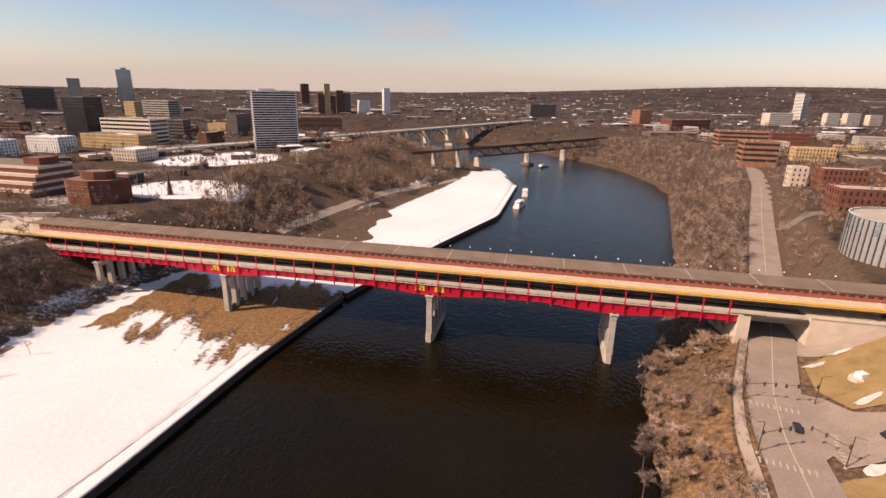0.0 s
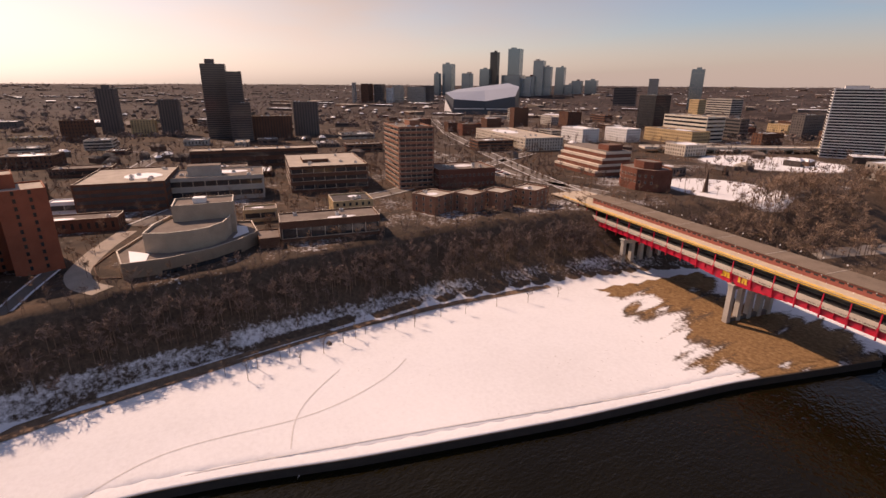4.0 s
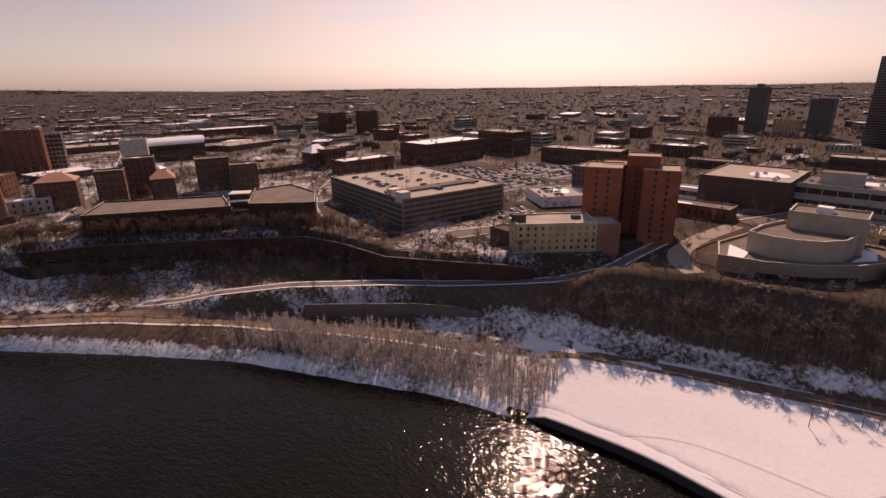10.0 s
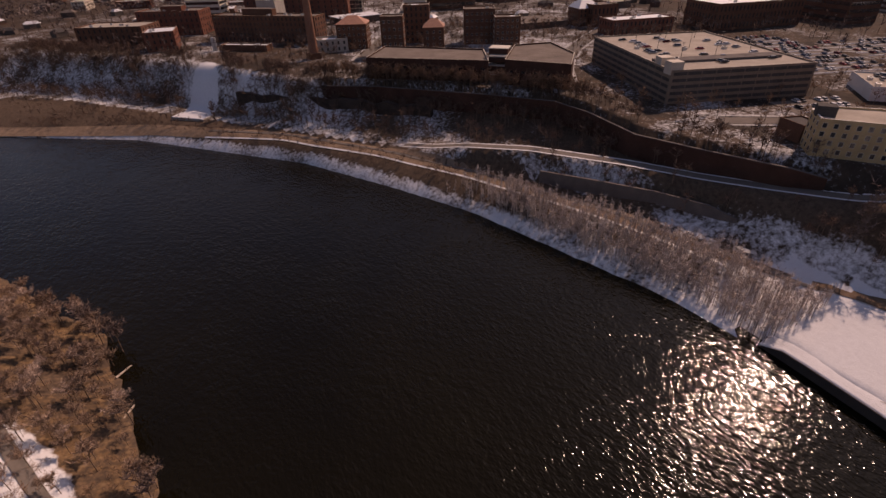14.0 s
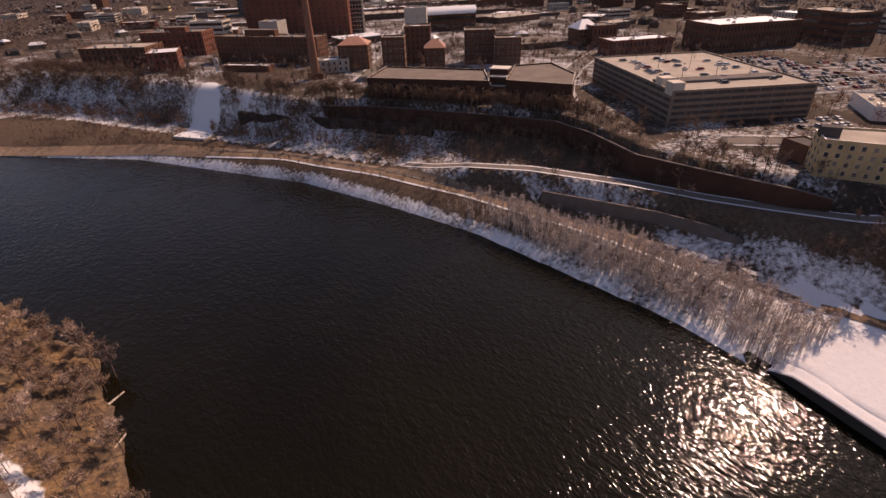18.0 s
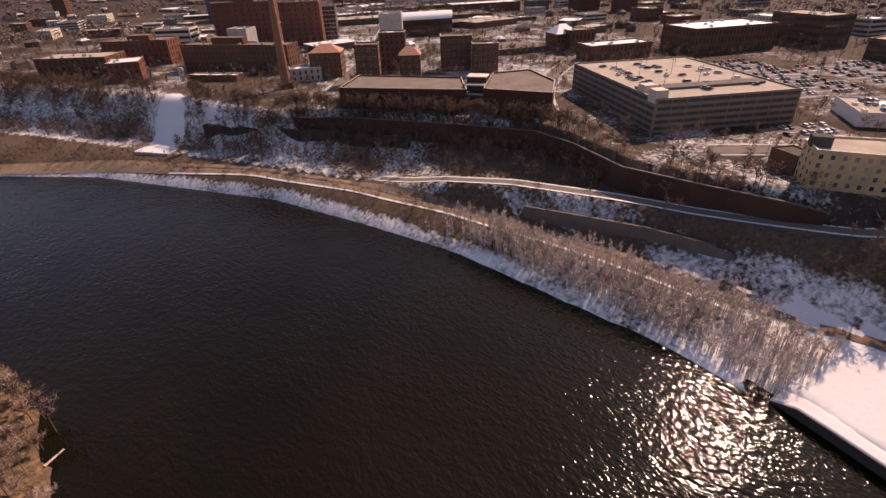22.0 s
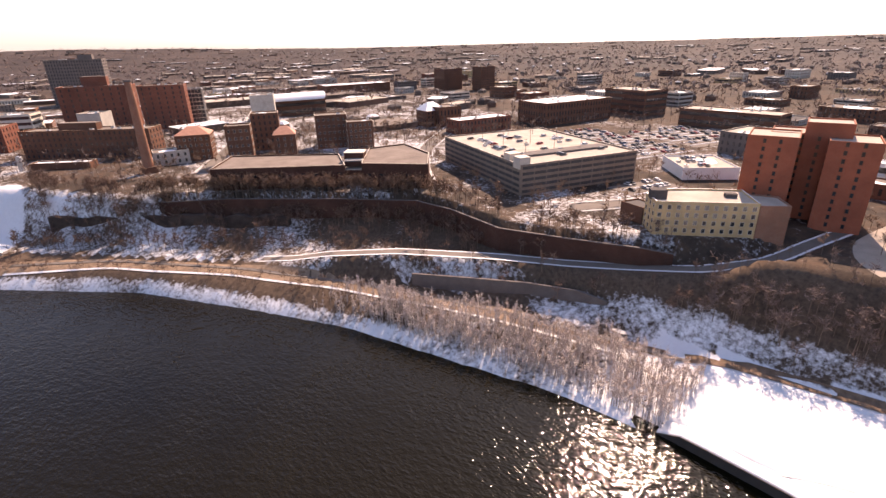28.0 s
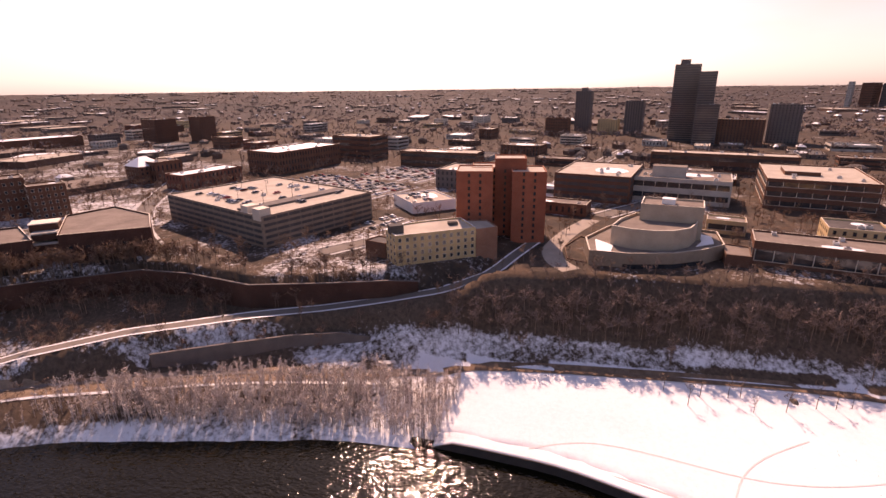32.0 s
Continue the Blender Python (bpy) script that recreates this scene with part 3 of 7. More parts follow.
def build_ground():
    xs, ys = axis(-290, 215, 3.0, 4900), axis(-430, 470, 3.0, 4900)
    gx, gy = np.meshgrid(xs, ys)
    z, ws, wt_, wp, es, er, ep = land(gx, gy)
    n, k = len(ys), len(xs)
    verts = np.stack([gx, gy, z], -1).reshape(-1, 3)
    a = (np.arange(n - 1)[:, None] * k + np.arange(k - 1)[None, :]).ravel()
    faces = np.stack([a, a + 1, a + k + 1, a + k], 1)
    me = mesh_of("ground", verts.tolist(), faces.tolist(), [GROUND], smooth=True)
    u, v = BRIDGE_UV(gx, gy)
    flat = (ws > -6) & (wt_ < 0) & (gy > -75)
    patch = bare_grass(gx, gy)
    snow = np.where(flat, 1.0 - 0.72 * patch * (u > -150), 0.0)
    snow = np.where(flat & (gy > 300), snow - 0.75 * ease((wt_ + 25) / 16) - 0.12 * (rough_noise(gx, gy, 0.07, 4) > 0.6), snow)
    inland = line_gap(gx, gy, [(-36, 300), (-34, 335), (-29, 381), (-18, 436), (-4, 497), (20, 527), (53, 626), (94, 675), (120, 720)])
    snow = np.where(flat & (gy > 300), np.minimum(snow, 1.0 - 0.8 * ease((inland + 6 + 5 * rough_noise(gx, gy, 0.09, 71)) / 9)), snow)
    bank = 0.62 - 0.07 * ease((ws - 7) / 6) - 0.2 * ease((wt_ + 12) / 10) - 0.3 * ease((-115 - gy) / 25) * ease((ws - 4) / 5)
    mild = ease((-40 - gy) / 30)
    snow = np.where((ws > -6) & (wt_ < 0), snow * (1 - mild) + bank * mild, snow)
    slope = (wt_ >= 0) & (wp < 0) & (ws > 0)
    kk = wt_ / np.maximum(wt_ - wp, 1e-3)
    snow = np.where(slope, np.where(gy < -40, 0.52 + 0.035 * ease((-150 - gy) / 60) - 0.2 * ease((kk - 0.35) / 0.25) * (1 - ease((-185 - gy) / 50)) + 0.06 * rough_noise(gx, gy, 0.1, 8), 0.55 - 0.05 * ease((gy - 90) / 60) - 0.2 * ease((kk - 0.25) / 0.2) + 0.06 * rough_noise(gx, gy, 0.1, 8)), snow)
    snow = np.where(slope & (wt_ < 2) & (gy > -40), 0.2, snow)
    town = ((wp >= 0) & (ws > 0)) | ((ep >= 0) & (es > 0))
    far = ease((np.hypot(gx, gy) - 900) / 900)
    snow = np.where((wp >= 0) & (ws > 0), 0.455 - 0.18 * far + 0.05 * rough_noise(gx, gy, 0.03, 6) + 0.06 * rough_noise(gx, gy, 0.0035, 61), snow)
    snow = np.where((ep >= 0) & (es > 0), 0.3, snow)
    snow = np.where((es > 0) & (ep < 0), 0.16, snow)
    for x, y, p, q, turn in ((-205, 555, 62, 52, 20), (-168, 385, 44, 36, -20), (-57, -368, 11, 27, -27), (48, -108, 8, 60, 5), (36, -104, 7, 24, 20)):
        snow = np.maximum(snow, snow_spot(gx, gy, x, y, p, q, turn))
    for x, y, p, q, turn in ((-130, -198, 22, 5, 112), (-160, -132, 36, 5, 114), (-172, -66, 40, 8, 106), (-184, 0, 60, 6, 92)):
        snow = np.maximum(snow, 0.57 * snow_spot(gx, gy, x, y, p, q, turn))
    snow = np.where((gy > 330) & (gx < 40) & (wp > -60) & (wp < 30) & (gx > -110), np.minimum(snow, 0.3), snow)
    grass = np.where(flat, 0.75 * patch, np.where(es > 0, 0.5 - 0.22 * ease((gy - 150) / 60), np.where((gy > 300) & (ws > 0) & (wt_ < 0), 0.6, 0.35)))
    zoned(me, snow, grass, np.where(town | (far > 0.05), 0.8 + 0.2 * far, 0.0))
    tagged(new("ground", me), "brown winter ground with snow fields and leafless bluffs", "ground", kind="structure")
    w = mesh_of("water", [(-1900, -1300, 0), (1200, -1300, 0), (1200, 2200, 0), (-1900, 2200, 0)], [(0, 1, 2, 3)], [WATER])
    tagged(new("water", w), "dark river water glittering in the sun", "water", kind="structure")


BRIDGE_TURN = -15.6
BRIDGE_AT = Vector((9.5, 196.0, 0))


def BRIDGE_UV(x, y):
    c, s = math.cos(radians(BRIDGE_TURN)), math.sin(radians(BRIDGE_TURN))
    return (x - BRIDGE_AT.x) * c + (y - BRIDGE_AT.y) * s, -(x - BRIDGE_AT.x) * s + (y - BRIDGE_AT.y) * c


build_ground()


def along(line, step):
    """Points every step metres on a line of corners, with their directions."""
    out, left = [], 0.0
    for (ax, ay), (bx, by) in zip(line[:-1], line[1:]):
        n = math.hypot(bx - ax, by - ay)
        d = left
        while d < n:
            out.append((ax + (bx - ax) * d / n, ay + (by - ay) * d / n, (bx - ax) / n, (by - ay) / n))
            d += step
        left = d - n
    return out


def strip(name, line, width, m, label, lift=0.12, step=4.0, shift=0.0, category="road"):
    """A road or path that follows the ground."""
    pts = along(line, step)
    for _ in range(3):
        sm = [(pts[max(0, i - 1)], pts[i], pts[min(len(pts) - 1, i + 1)]) for i in range(len(pts))]
        pts = [tuple((a[j] + 2 * b[j] + c[j]) / 4 for j in range(4)) for a, b, c in sm]
    v, f = [], []
    cols = [-0.5, -0.17, 0.17, 0.5]
    for x, y, dx, dy in pts:
        n = math.hypot(dx, dy)
        for q in cols:
            o = shift + q * width
            v.append((x - dy / n * o, y + dx / n * o))
    zz = land([p[0] for p in v], [p[1] for p in v])[0]
    v = [(p[0], p[1], float(z) + lift) for p, z in zip(v, zz)]
    for i in range(len(pts) - 1):
        for j in range(3):
            a = i * 4 + j
            f.append((a + 1, a, a + 4, a + 5))
    ob = new(name, mesh_of(name, v, f, [m], smooth=True))
    return tagged(ob, label, category, kind="structure")

# ---- river walls, roads and paths ----
def river_wall(name, line, top, label):
    """Dark wall of mitred lengths that steps down downstream, and the level brink of ground behind it."""
    ob = thing(name, pose(0, 0, 0), label, "river wall", kind="structure")
    pts = along(line, 6.0)
    for _ in range(2):
        pts = [pts[0]] + [tuple((a[j] + 2 * b[j] + c[j]) / 4 for j in range(4)) for a, b, c in zip(pts, pts[1:], pts[2:])] + [pts[-1]]
    tops = [top if p[1] > -34 else float(0.25 + (top - 0.25) * ease((p[1] + 41) / 7)) for p in pts]

    def row(k, offsets):
        x, y, dx, dy = pts[k]
        n = math.hypot(dx, dy)
        return [(x - dy / n * o, y + dx / n * o) for o in offsets]

    for k in range(len(pts) - 1):
        b = Build()
        for o0, o1, lo, hi in ((1.5, 5.0, None, -0.3), (1.4, 2.0, -0.3, 0.0)):
            n = len(b.v)
            for q in (k, k + 1):
                (xa, ya), (xb, yb) = row(q, (o0, o1))
                z0, z1 = -1.5 if lo is None else tops[q] + lo, tops[q] + hi
                b.v += [(xa, ya, z0), (xb, yb, z0), (xb, yb, z1), (xa, ya, z1)]
            b.f += [tuple(n + q for q in f) for f in ((0, 1, 2, 3), (7, 6, 5, 4), (0, 4, 5, 1), (1, 5, 6, 2), (2, 6, 7, 3), (3, 7, 4, 0))]
            b.i += [b.slot(WALL_DARK)] * 6
        placed("wall_segment", b.mesh("wall_segment"), ob)
    offs = (1.72, 1.72, 2.6, 4.2, 5.8, 7.6)
    plan = np.array([row(k, offs) for k in range(len(pts))])
    z = land(plan[..., 0], plan[..., 1])[0]
    for k, t in enumerate(tops):
        z[k] = (t - 0.4, t + 0.04, t + 0.1, t + 0.12, max(z[k][4] + 0.03, t - 0.2), z[k][5] - 0.25)
    m = len(offs)
    v = np.concatenate([plan, z[..., None]], -1).reshape(-1, 3)
    f = [(k * m + j, (k + 1) * m + j, (k + 1) * m + j + 1, k * m + j + 1) for k in range(len(pts) - 1) for j in range(m - 1)]
    me = mesh_of("brink", v.tolist(), f, [GROUND], smooth=True)
    bare = bare_grass(v[:, 0], v[:, 1])
    zoned(me, 1.0 - 0.72 * bare, 0.75 * bare, np.zeros(len(v)))
    placed("brink", me, ob, None, "snowy level brink behind the wall")
    return ob


river_wall("wall_river_flats", [(-134, -41)] + [p for p in W_SHORE if -40.5 < p[1] < 250], 3.0, "dark stained concrete river wall edging the snowy flats")
river_wall("wall_river_landing", [p for p in W_SHORE if 240 < p[1] < 600], 3.0, "dark river wall round the upstream snowy landing")

strip("road_river_parkway", [(70, 40), (80, 62), (92, 85), (101, 107), (113, 128), (138, 163), (177, 221), (246, 324), (326, 440), (388, 540), (418, 640)], 15.0, ROAD_DUSTY, "worn grey parkway running under the bridge", lift=0.45)
strip("road_side_street", [(106, 100), (122, 99), (150, 95), (200, 90)], 11.0, ROAD_DUSTY, "grey side street joining the parkway", lift=0.48)
strip("path_river_trail", [(70, -428), (20, -386), (-20, -352), (-46, -319), (-81, -277), (-113, -221), (-133, -173), (-147, -126), (-156, -90)], 9.0, DIRT, "brown trail along the foot of the bluff", lift=0.2, category="path")
strip("path_trail_end", [(-155, -93), (-160, -76), (-165, -60), (-170, -44)], 3.6, TRAIL_DARK, "brown trail narrowing beside the snow field", lift=0.22, category="path")
strip("verge_west_parkway", [p[:2] for p in PARKWAY], 6.6, SNOW_CAP, "snowy verges of the bluff parkway", lift=0.16, category="snow")
strip("path_flats_trail", [(-169, -46), (-174, -34), (-177, -10), (-178, 5), (-179, 45), (-179, 76), (-173, 130), (-159, 193)], 4.2, TRAIL_DARK, "dark trail along the edge of the snow field", lift=0.25, category="path")
strip("trail_snow", [(-46, -319), (-81, -277), (-113, -221), (-133, -173), (-147, -126), (-158, -81), (-164, -58)], 1.1, SNOW_CAP, "thin snow line beside the trail", lift=0.2, shift=-3.9, category="snow")
strip("trail_rut", [(-46, -319), (-81, -277), (-113, -221), (-133, -173), (-147, -126), (-158, -81), (-164, -58), (-168, -40)], 1.6, ASPHALT, "dark paved lane of the trail", lift=0.4, shift=1.5, category="path")
strip("road_west_parkway", [p[:2] for p in PARKWAY], 4.6, ASPHALT, "grey parkway on the bluff's bench with snowy verges", lift=0.2)
strip("road_upstream_flats", [(-95, 345), (-60, 420), (-25, 490), (25, 555), (60, 600)], 9.0, PAVING, "pale road behind the upstream snow field", category="road")
strip("road_campus_drive", [(-209, 3), (-220, -5), (-240, -6), (-268, 4), (-300, 20)], 9.0, PAVING, "pale campus drive between the tower and the theatre", lift=0.14)

STREETS = [[(-222, 285), (-300, 318), (-420, 372), (-620, 470), (-900, 640)], [(-205, 300), (-330, 292), (-480, 330)], [(-300, 20), (-345, 60), (-420, 110), (-560, 170)], [(-215, -112), (-232, -98), (-262, -70), (-300, -40), (-420, 10), (-640, 90)],
           [(-196, -176), (-240, -226), (-290, -262), (-420, -330)], [(-290, -262), (-350, -210), (-420, -130), (-470, -60)], [(-150, -320), (-230, -420), (-300, -520), (-420, -700)], [(-290, 130), (-300, 180), (-345, 290), (-395, 420)],
           [(-20, -520), (-110, -640), (-260, -800)], [(240, 300), (330, 330), (470, 420), (700, 560)], [(330, 480), (480, 520), (760, 640)]]
for line in STREETS:
    strip("street", line, 9.0, ASPHALT, "grey town street with snow along its kerbs", lift=0.25, step=6.0)
    for side in (-6.2, 6.2) if line[0][0] < 0 else ():
        strip("snow_verge", line, 1.7, VERGE_SNOW, "ploughed snow along the street kerb", lift=0.3, step=9.0, shift=side, category="snow")

# ---- the double-deck bridge ----
def bridge():
    top = thing("bridge", Matrix.Translation(BRIDGE_AT) @ pose(0, 0, 0, 0, 0, BRIDGE_TURN), "double-deck bridge with red girders, yellow rail and a covered walkway", "bridge")
    U0, U1 = -232.0, 190.0
    piers = [-170.0, -100.0, -1.5, 74.0]

    def put(name, b, label="", at=None, parent=top):
        return placed(name, b.mesh(name), parent, at, label)

    def sag(u):
        return 3.2 - 2.0 * min(1.0, min(abs(u - p) for p in piers[1:]) / 26.0) ** 1.5

    # girders: five red plate girders, deeper over the piers
    for v in (0.6, 6.8, 13.4, 20.0, 26.4):
        us = np.arange(-205, 123, 3.0)
        b = Build()
        i = b.slot(RED_STEEL)
        for u in us:
            z = 27.0 - 2.0 - sag(u)
            for s in (-0.12, 0.12):
                b.v += [(u, v + s, z), (u, v + s, 27.0)]
        for k in range(len(us) - 1):
            a = 4 * k
            for q in ((a, a + 4, a + 5, a + 1), (a + 3, a + 7, a + 6, a + 2), (a + 2, a + 6, a + 4, a), (a + 1, a + 5, a + 7, a + 3)):
                b.f.append(q)
                b.i.append(i)
        put("girder", b, "dark red painted steel girder")
        b2 = Build()
        for u0, u1 in zip(us[:-1], us[1:]):
            z = 27.0 - 2.0 - sag((u0 + u1) / 2)
            b2.box(u0, v - 0.35, z - 0.07, u1, v + 0.35, z + 0.05, RED_STEEL)
        put("girder_flange", b2)
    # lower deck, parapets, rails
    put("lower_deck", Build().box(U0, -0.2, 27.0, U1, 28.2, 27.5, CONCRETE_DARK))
    put("track_bed", Build().box(U0, 9.0, 27.5, U1, 18.0, 27.7, CONCRETE))
    for v in (-0.2, 27.9):
        for k in range(int((U1 - U0) / 12)):
            u = U0 + 12 * k
            put("parapet", Build().box(u, v, 26.6, u + 11.93, v + 0.3, 29.0, LIMESTONE), at=None)
    for v in (0.0, 28.0):
        rail = Build()
        for z in (29.35, 29.7):
            rail.rod((U0, v, z), (U1, v, z), 0.05, 0.05, STEEL_DARK, 5)
        put("lower_rail", rail)
    # frames that carry the upper deck
    col = Build().box(-0.22, -0.22, 22.6, 0.22, 0.22, 32.2, RED_STEEL).box(-0.4, -0.5, 26.0, 0.4, 0.3, 27.0, RED_STEEL).mesh("column")
    brk = Build().box(-0.14, -0.5, 24.0, 0.14, 0.05, 27.0, RED_STEEL).mesh("stiffener")
    u = -214.0
    while u < 186:
        for v in (0.0, 27.7):
            if u < 118 or v < 0:
                placed("column", col if u < 118 else Build().box(-0.22, -0.22, 27, 0.22, 0.22, 32.2, RED_STEEL).mesh("column"), top, pose(u, v, 0))
        for v in (0.45,):
            if -205 < u < 118:
                placed("stiffener", brk, top, pose(u + 4.7, v, 0.4))
        put("cross_beam", Build().box(u - 0.2, 0.2, 31.6, u + 0.2, 27.8, 32.3, STEEL_DARK))
        u += 9.4
    put("upper_deck", Build().box(U0 - 14, 0.7, 32.3, U1 + 20, 28.2, 32.8, DECK), "cream concrete promenade deck")
    put("deck_edge", Build().box(U0 + 25, 0.55, 32.1, U1, 0.7, 32.85, STEEL_DARK).box(U0 + 25, 0.46, 32.55, U1, 0.55, 32.9, YELLOW_PAINT), "cream deck edge with a yellow stripe")
    rail = Build()
    for z in (33.3, 33.6, 33.95):
        rail.rod((U0, 0.75, z), (U1, 0.75, z), 0.12, 0.12, YELLOW_PAINT, 5)
    for k in range(int((U1 - U0) / 3.1)):
        rail.box(U0 + 3.1 * k, 0.7, 32.8, U0 + 3.1 * k + 0.1, 0.8, 33.95, YELLOW_PAINT)
    put("upper_rail", rail, "yellow steel hand rail")
    rail = Build()
    for z in (33.3, 33.9):
        rail.rod((U0, 28.1, z), (U1, 28.1, z), 0.06, 0.06, STEEL_DARK, 5)
    put("far_rail", rail)
    # covered walkway: maroon walls with openings, flat grey roof in plates
    for v in (9.6, 21.2):
        k = 0
        while U0 + 20 + 6.2 * k < U1 - 14:
            u = U0 + 20 + 6.2 * k
            b = Build().box(u, v, 32.8, u + 6.15, v + 0.2, 34.3, MAROON).box(u, v, 35.1, u + 6.15, v + 0.2, 35.9, MAROON)
            b.box(u, v + 0.02, 34.3, u + 6.15, v + 0.16, 35.1, GLASS).box(u, v - 0.03, 34.3, u + 1.2, v + 0.22, 35.1, MAROON).box(u + 3.0, v - 0.03, 34.3, u + 4.2, v + 0.22, 35.1, MAROON)
            placed("wall_panel", b.mesh("wall_panel"), top)
            k += 1
    u = U0 + 14
    while u < U1 - 10:
        b = Build().box(u, 9.0, 35.9, u + 24.4, 22.0, 36.25, ROOF_WALK).box(u + 24.4, 9.0, 35.9, u + 24.7, 22.0, 36.34, ROOF_PALE)
        placed("roof_plate", b.mesh("roof_plate"), top)
        u += 24.7
    # lamps
    lamp = Build().rod((0, 0, 32.8), (0, 0, 36.0), 0.09, 0.06, STEEL_DARK, 6).mesh("lamp_post")
    globe = Build().rod((0, 0, 36.0), (0, 0, 36.25), 0.2, 0.33, LAMP_GLASS, 8).rod((0, 0, 36.25), (0, 0, 36.6), 0.33, 0.12, LAMP_GLASS, 8).mesh("globe")
    lo_globe = Build().rod((0, 0, 35.2), (0, 0, 35.4), 0.12, 0.25, LAMP_GLASS, 8).rod((0, 0, 35.4), (0, 0, 35.65), 0.25, 0.1, LAMP_GLASS, 8).mesh("wall_globe")
    u = -205.0
    while u < 170:
        p = placed("lamp_post", lamp, top, pose(u, 27.6, 0))
        placed("globe", globe, p)
        placed("wall_lamp", lo_globe, top, pose(u + 2, 9.3, 0))
        placed("wall_lamp", lo_globe, top, pose(u + 5.5, 7.4, -2.0))
        u += 9.4
    mast = Build().rod((0, 0, 27), (0, 0, 41), 0.14, 0.08, STEEL_DARK, 6).mesh("mast")
    for u in (-1.5, 74):
        placed("mast", mast, top, pose(u, 19, 0))
    # piers
    for u, base, kind in ((-1.5, -3, "river"), (74.0, -3, "river"), (-100.0, 3.5, "land"), (-170.0, 5.5, "land")):
        pier = placed("pier", Build().box(-1.3, -0.6, 19.6, 1.3, 27.6, 21.4, CONCRETE).box(-1.7, -1.0, 21.4, 1.7, 28.0, 21.9, CONCRETE).mesh("pier"), top, pose(u, 0, 0), "tall concrete pier with five columns")
        lo = base
        if kind == "river":
            ring = [(-1.9, 1.0), (-1.0, -1.2), (1.0, -1.2), (1.9, 1.0), (1.9, 26.0), (1.0, 28.2), (-1.0, 28.2), (-1.9, 26.0)]
            put("footing", Build().prism(ring, -3, 4.2, CONCRETE, scale=0.96), parent=pier)
            lo = 4.0
        for v in (0.6, 6.8, 13.4, 20.0, 26.4):
            put("pier_column", Build().box(-1.25, v - 1.1, lo, 1.25, v + 1.1, 21.4, CONCRETE, 0.12), parent=pier)
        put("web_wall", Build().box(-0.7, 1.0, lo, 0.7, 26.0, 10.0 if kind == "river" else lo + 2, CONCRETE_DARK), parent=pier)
        for v in (0.6, 26.4):
            put("bearing", Build().box(-0.5, v - 0.5, 21.9, 0.5, v + 0.5, 22.6, STEEL_DARK), parent=pier)
    # east end: tapered pier, road opening and retaining walls
    put("end_pier", Build().box(118, -1.6, 8, 123, 29, 27.0, LIMESTONE, 0.6))
    put("abutment", Build().box(142, -1.4, 10, 260, 28.6, 28.6, LIMESTONE))
    put("abutment_cap", Build().box(141.6, -1.7, 28.6, 260, -1.0, 29.1, LIMESTONE))
    put("span_slab", Build().box(120, -1.0, 25.3, 143, 28.4, 27.0, STEEL_DARK))
    put("west_abutment", Build().box(-262, -1.4, 14, -204, 28.6, 27.0, CONCRETE))
    # two plain yellow block marks beside each pier on the near girder
    for u in (-100.0, -1.5):
        for o in (-4.2, 4.2):
            m = Build()
            for k in (-1.5, 0.0, 1.5):
                m.box(o + k - 0.5, -0.06, 0.2, o + k + 0.5, 0.06, 2.6, YELLOW_PAINT)
            m.box(o - 2.0, -0.05, 1.6, o + 2.0, 0.05, 2.6, YELLOW_PAINT).box(o - 2.2, -0.05, 0.0, o - 0.9, 0.05, 0.6, YELLOW_PAINT).box(o + 0.9, -0.05, 0.0, o + 2.2, 0.05, 0.6, YELLOW_PAINT)
            put("emblem", m, "plain yellow block mark", pose(u, 0.3, 23.6))
    return top


DECK = plain("promenade_deck", (0.5, 0.41, 0.31), 0.85, 0.2, 0.2)
ROOF_WALK = plain("walkway_roof", (0.19, 0.145, 0.11), 0.9, 0.3, 0.12)
bridge()

# ---- buildings ----
BLOCKED = []


def window_mesh(w, h, frame_m, glass_m):
    """A framed window in one piece: proud frame, recessed pane."""
    f = 0.12
    rings = [(f, 0.02), (f, -0.12), (0.0, -0.12), (0.0, -0.05)]
    v = [(x, y, z) for g, y in rings for x, z in ((-w / 2 - g, -g), (w / 2 + g, -g), (w / 2 + g, h + g), (-w / 2 - g, h + g))]
    q = [(4 * r + k, 4 * r + (k + 1) % 4, 4 * r + 4 + (k + 1) % 4, 4 * r + 4 + k) for r in range(3) for k in range(4)]
    return mesh_of("window", v, q + [(12, 13, 14, 15)], [frame_m, glass_m], [0] * 12 + [1])


SIDES = ((0, -1, 0), (1, 0, 90), (0, 1, 180), (-1, 0, -90))


def sides_of(w, d):
    """Each face's frame: its middle at the ground, x along it, y into the wall; and its length."""
    return [(pose(nx * w / 2, ny * d / 2, 0, 0, 0, a), w if nx == 0 else d, (nx, ny)) for nx, ny, a in SIDES]


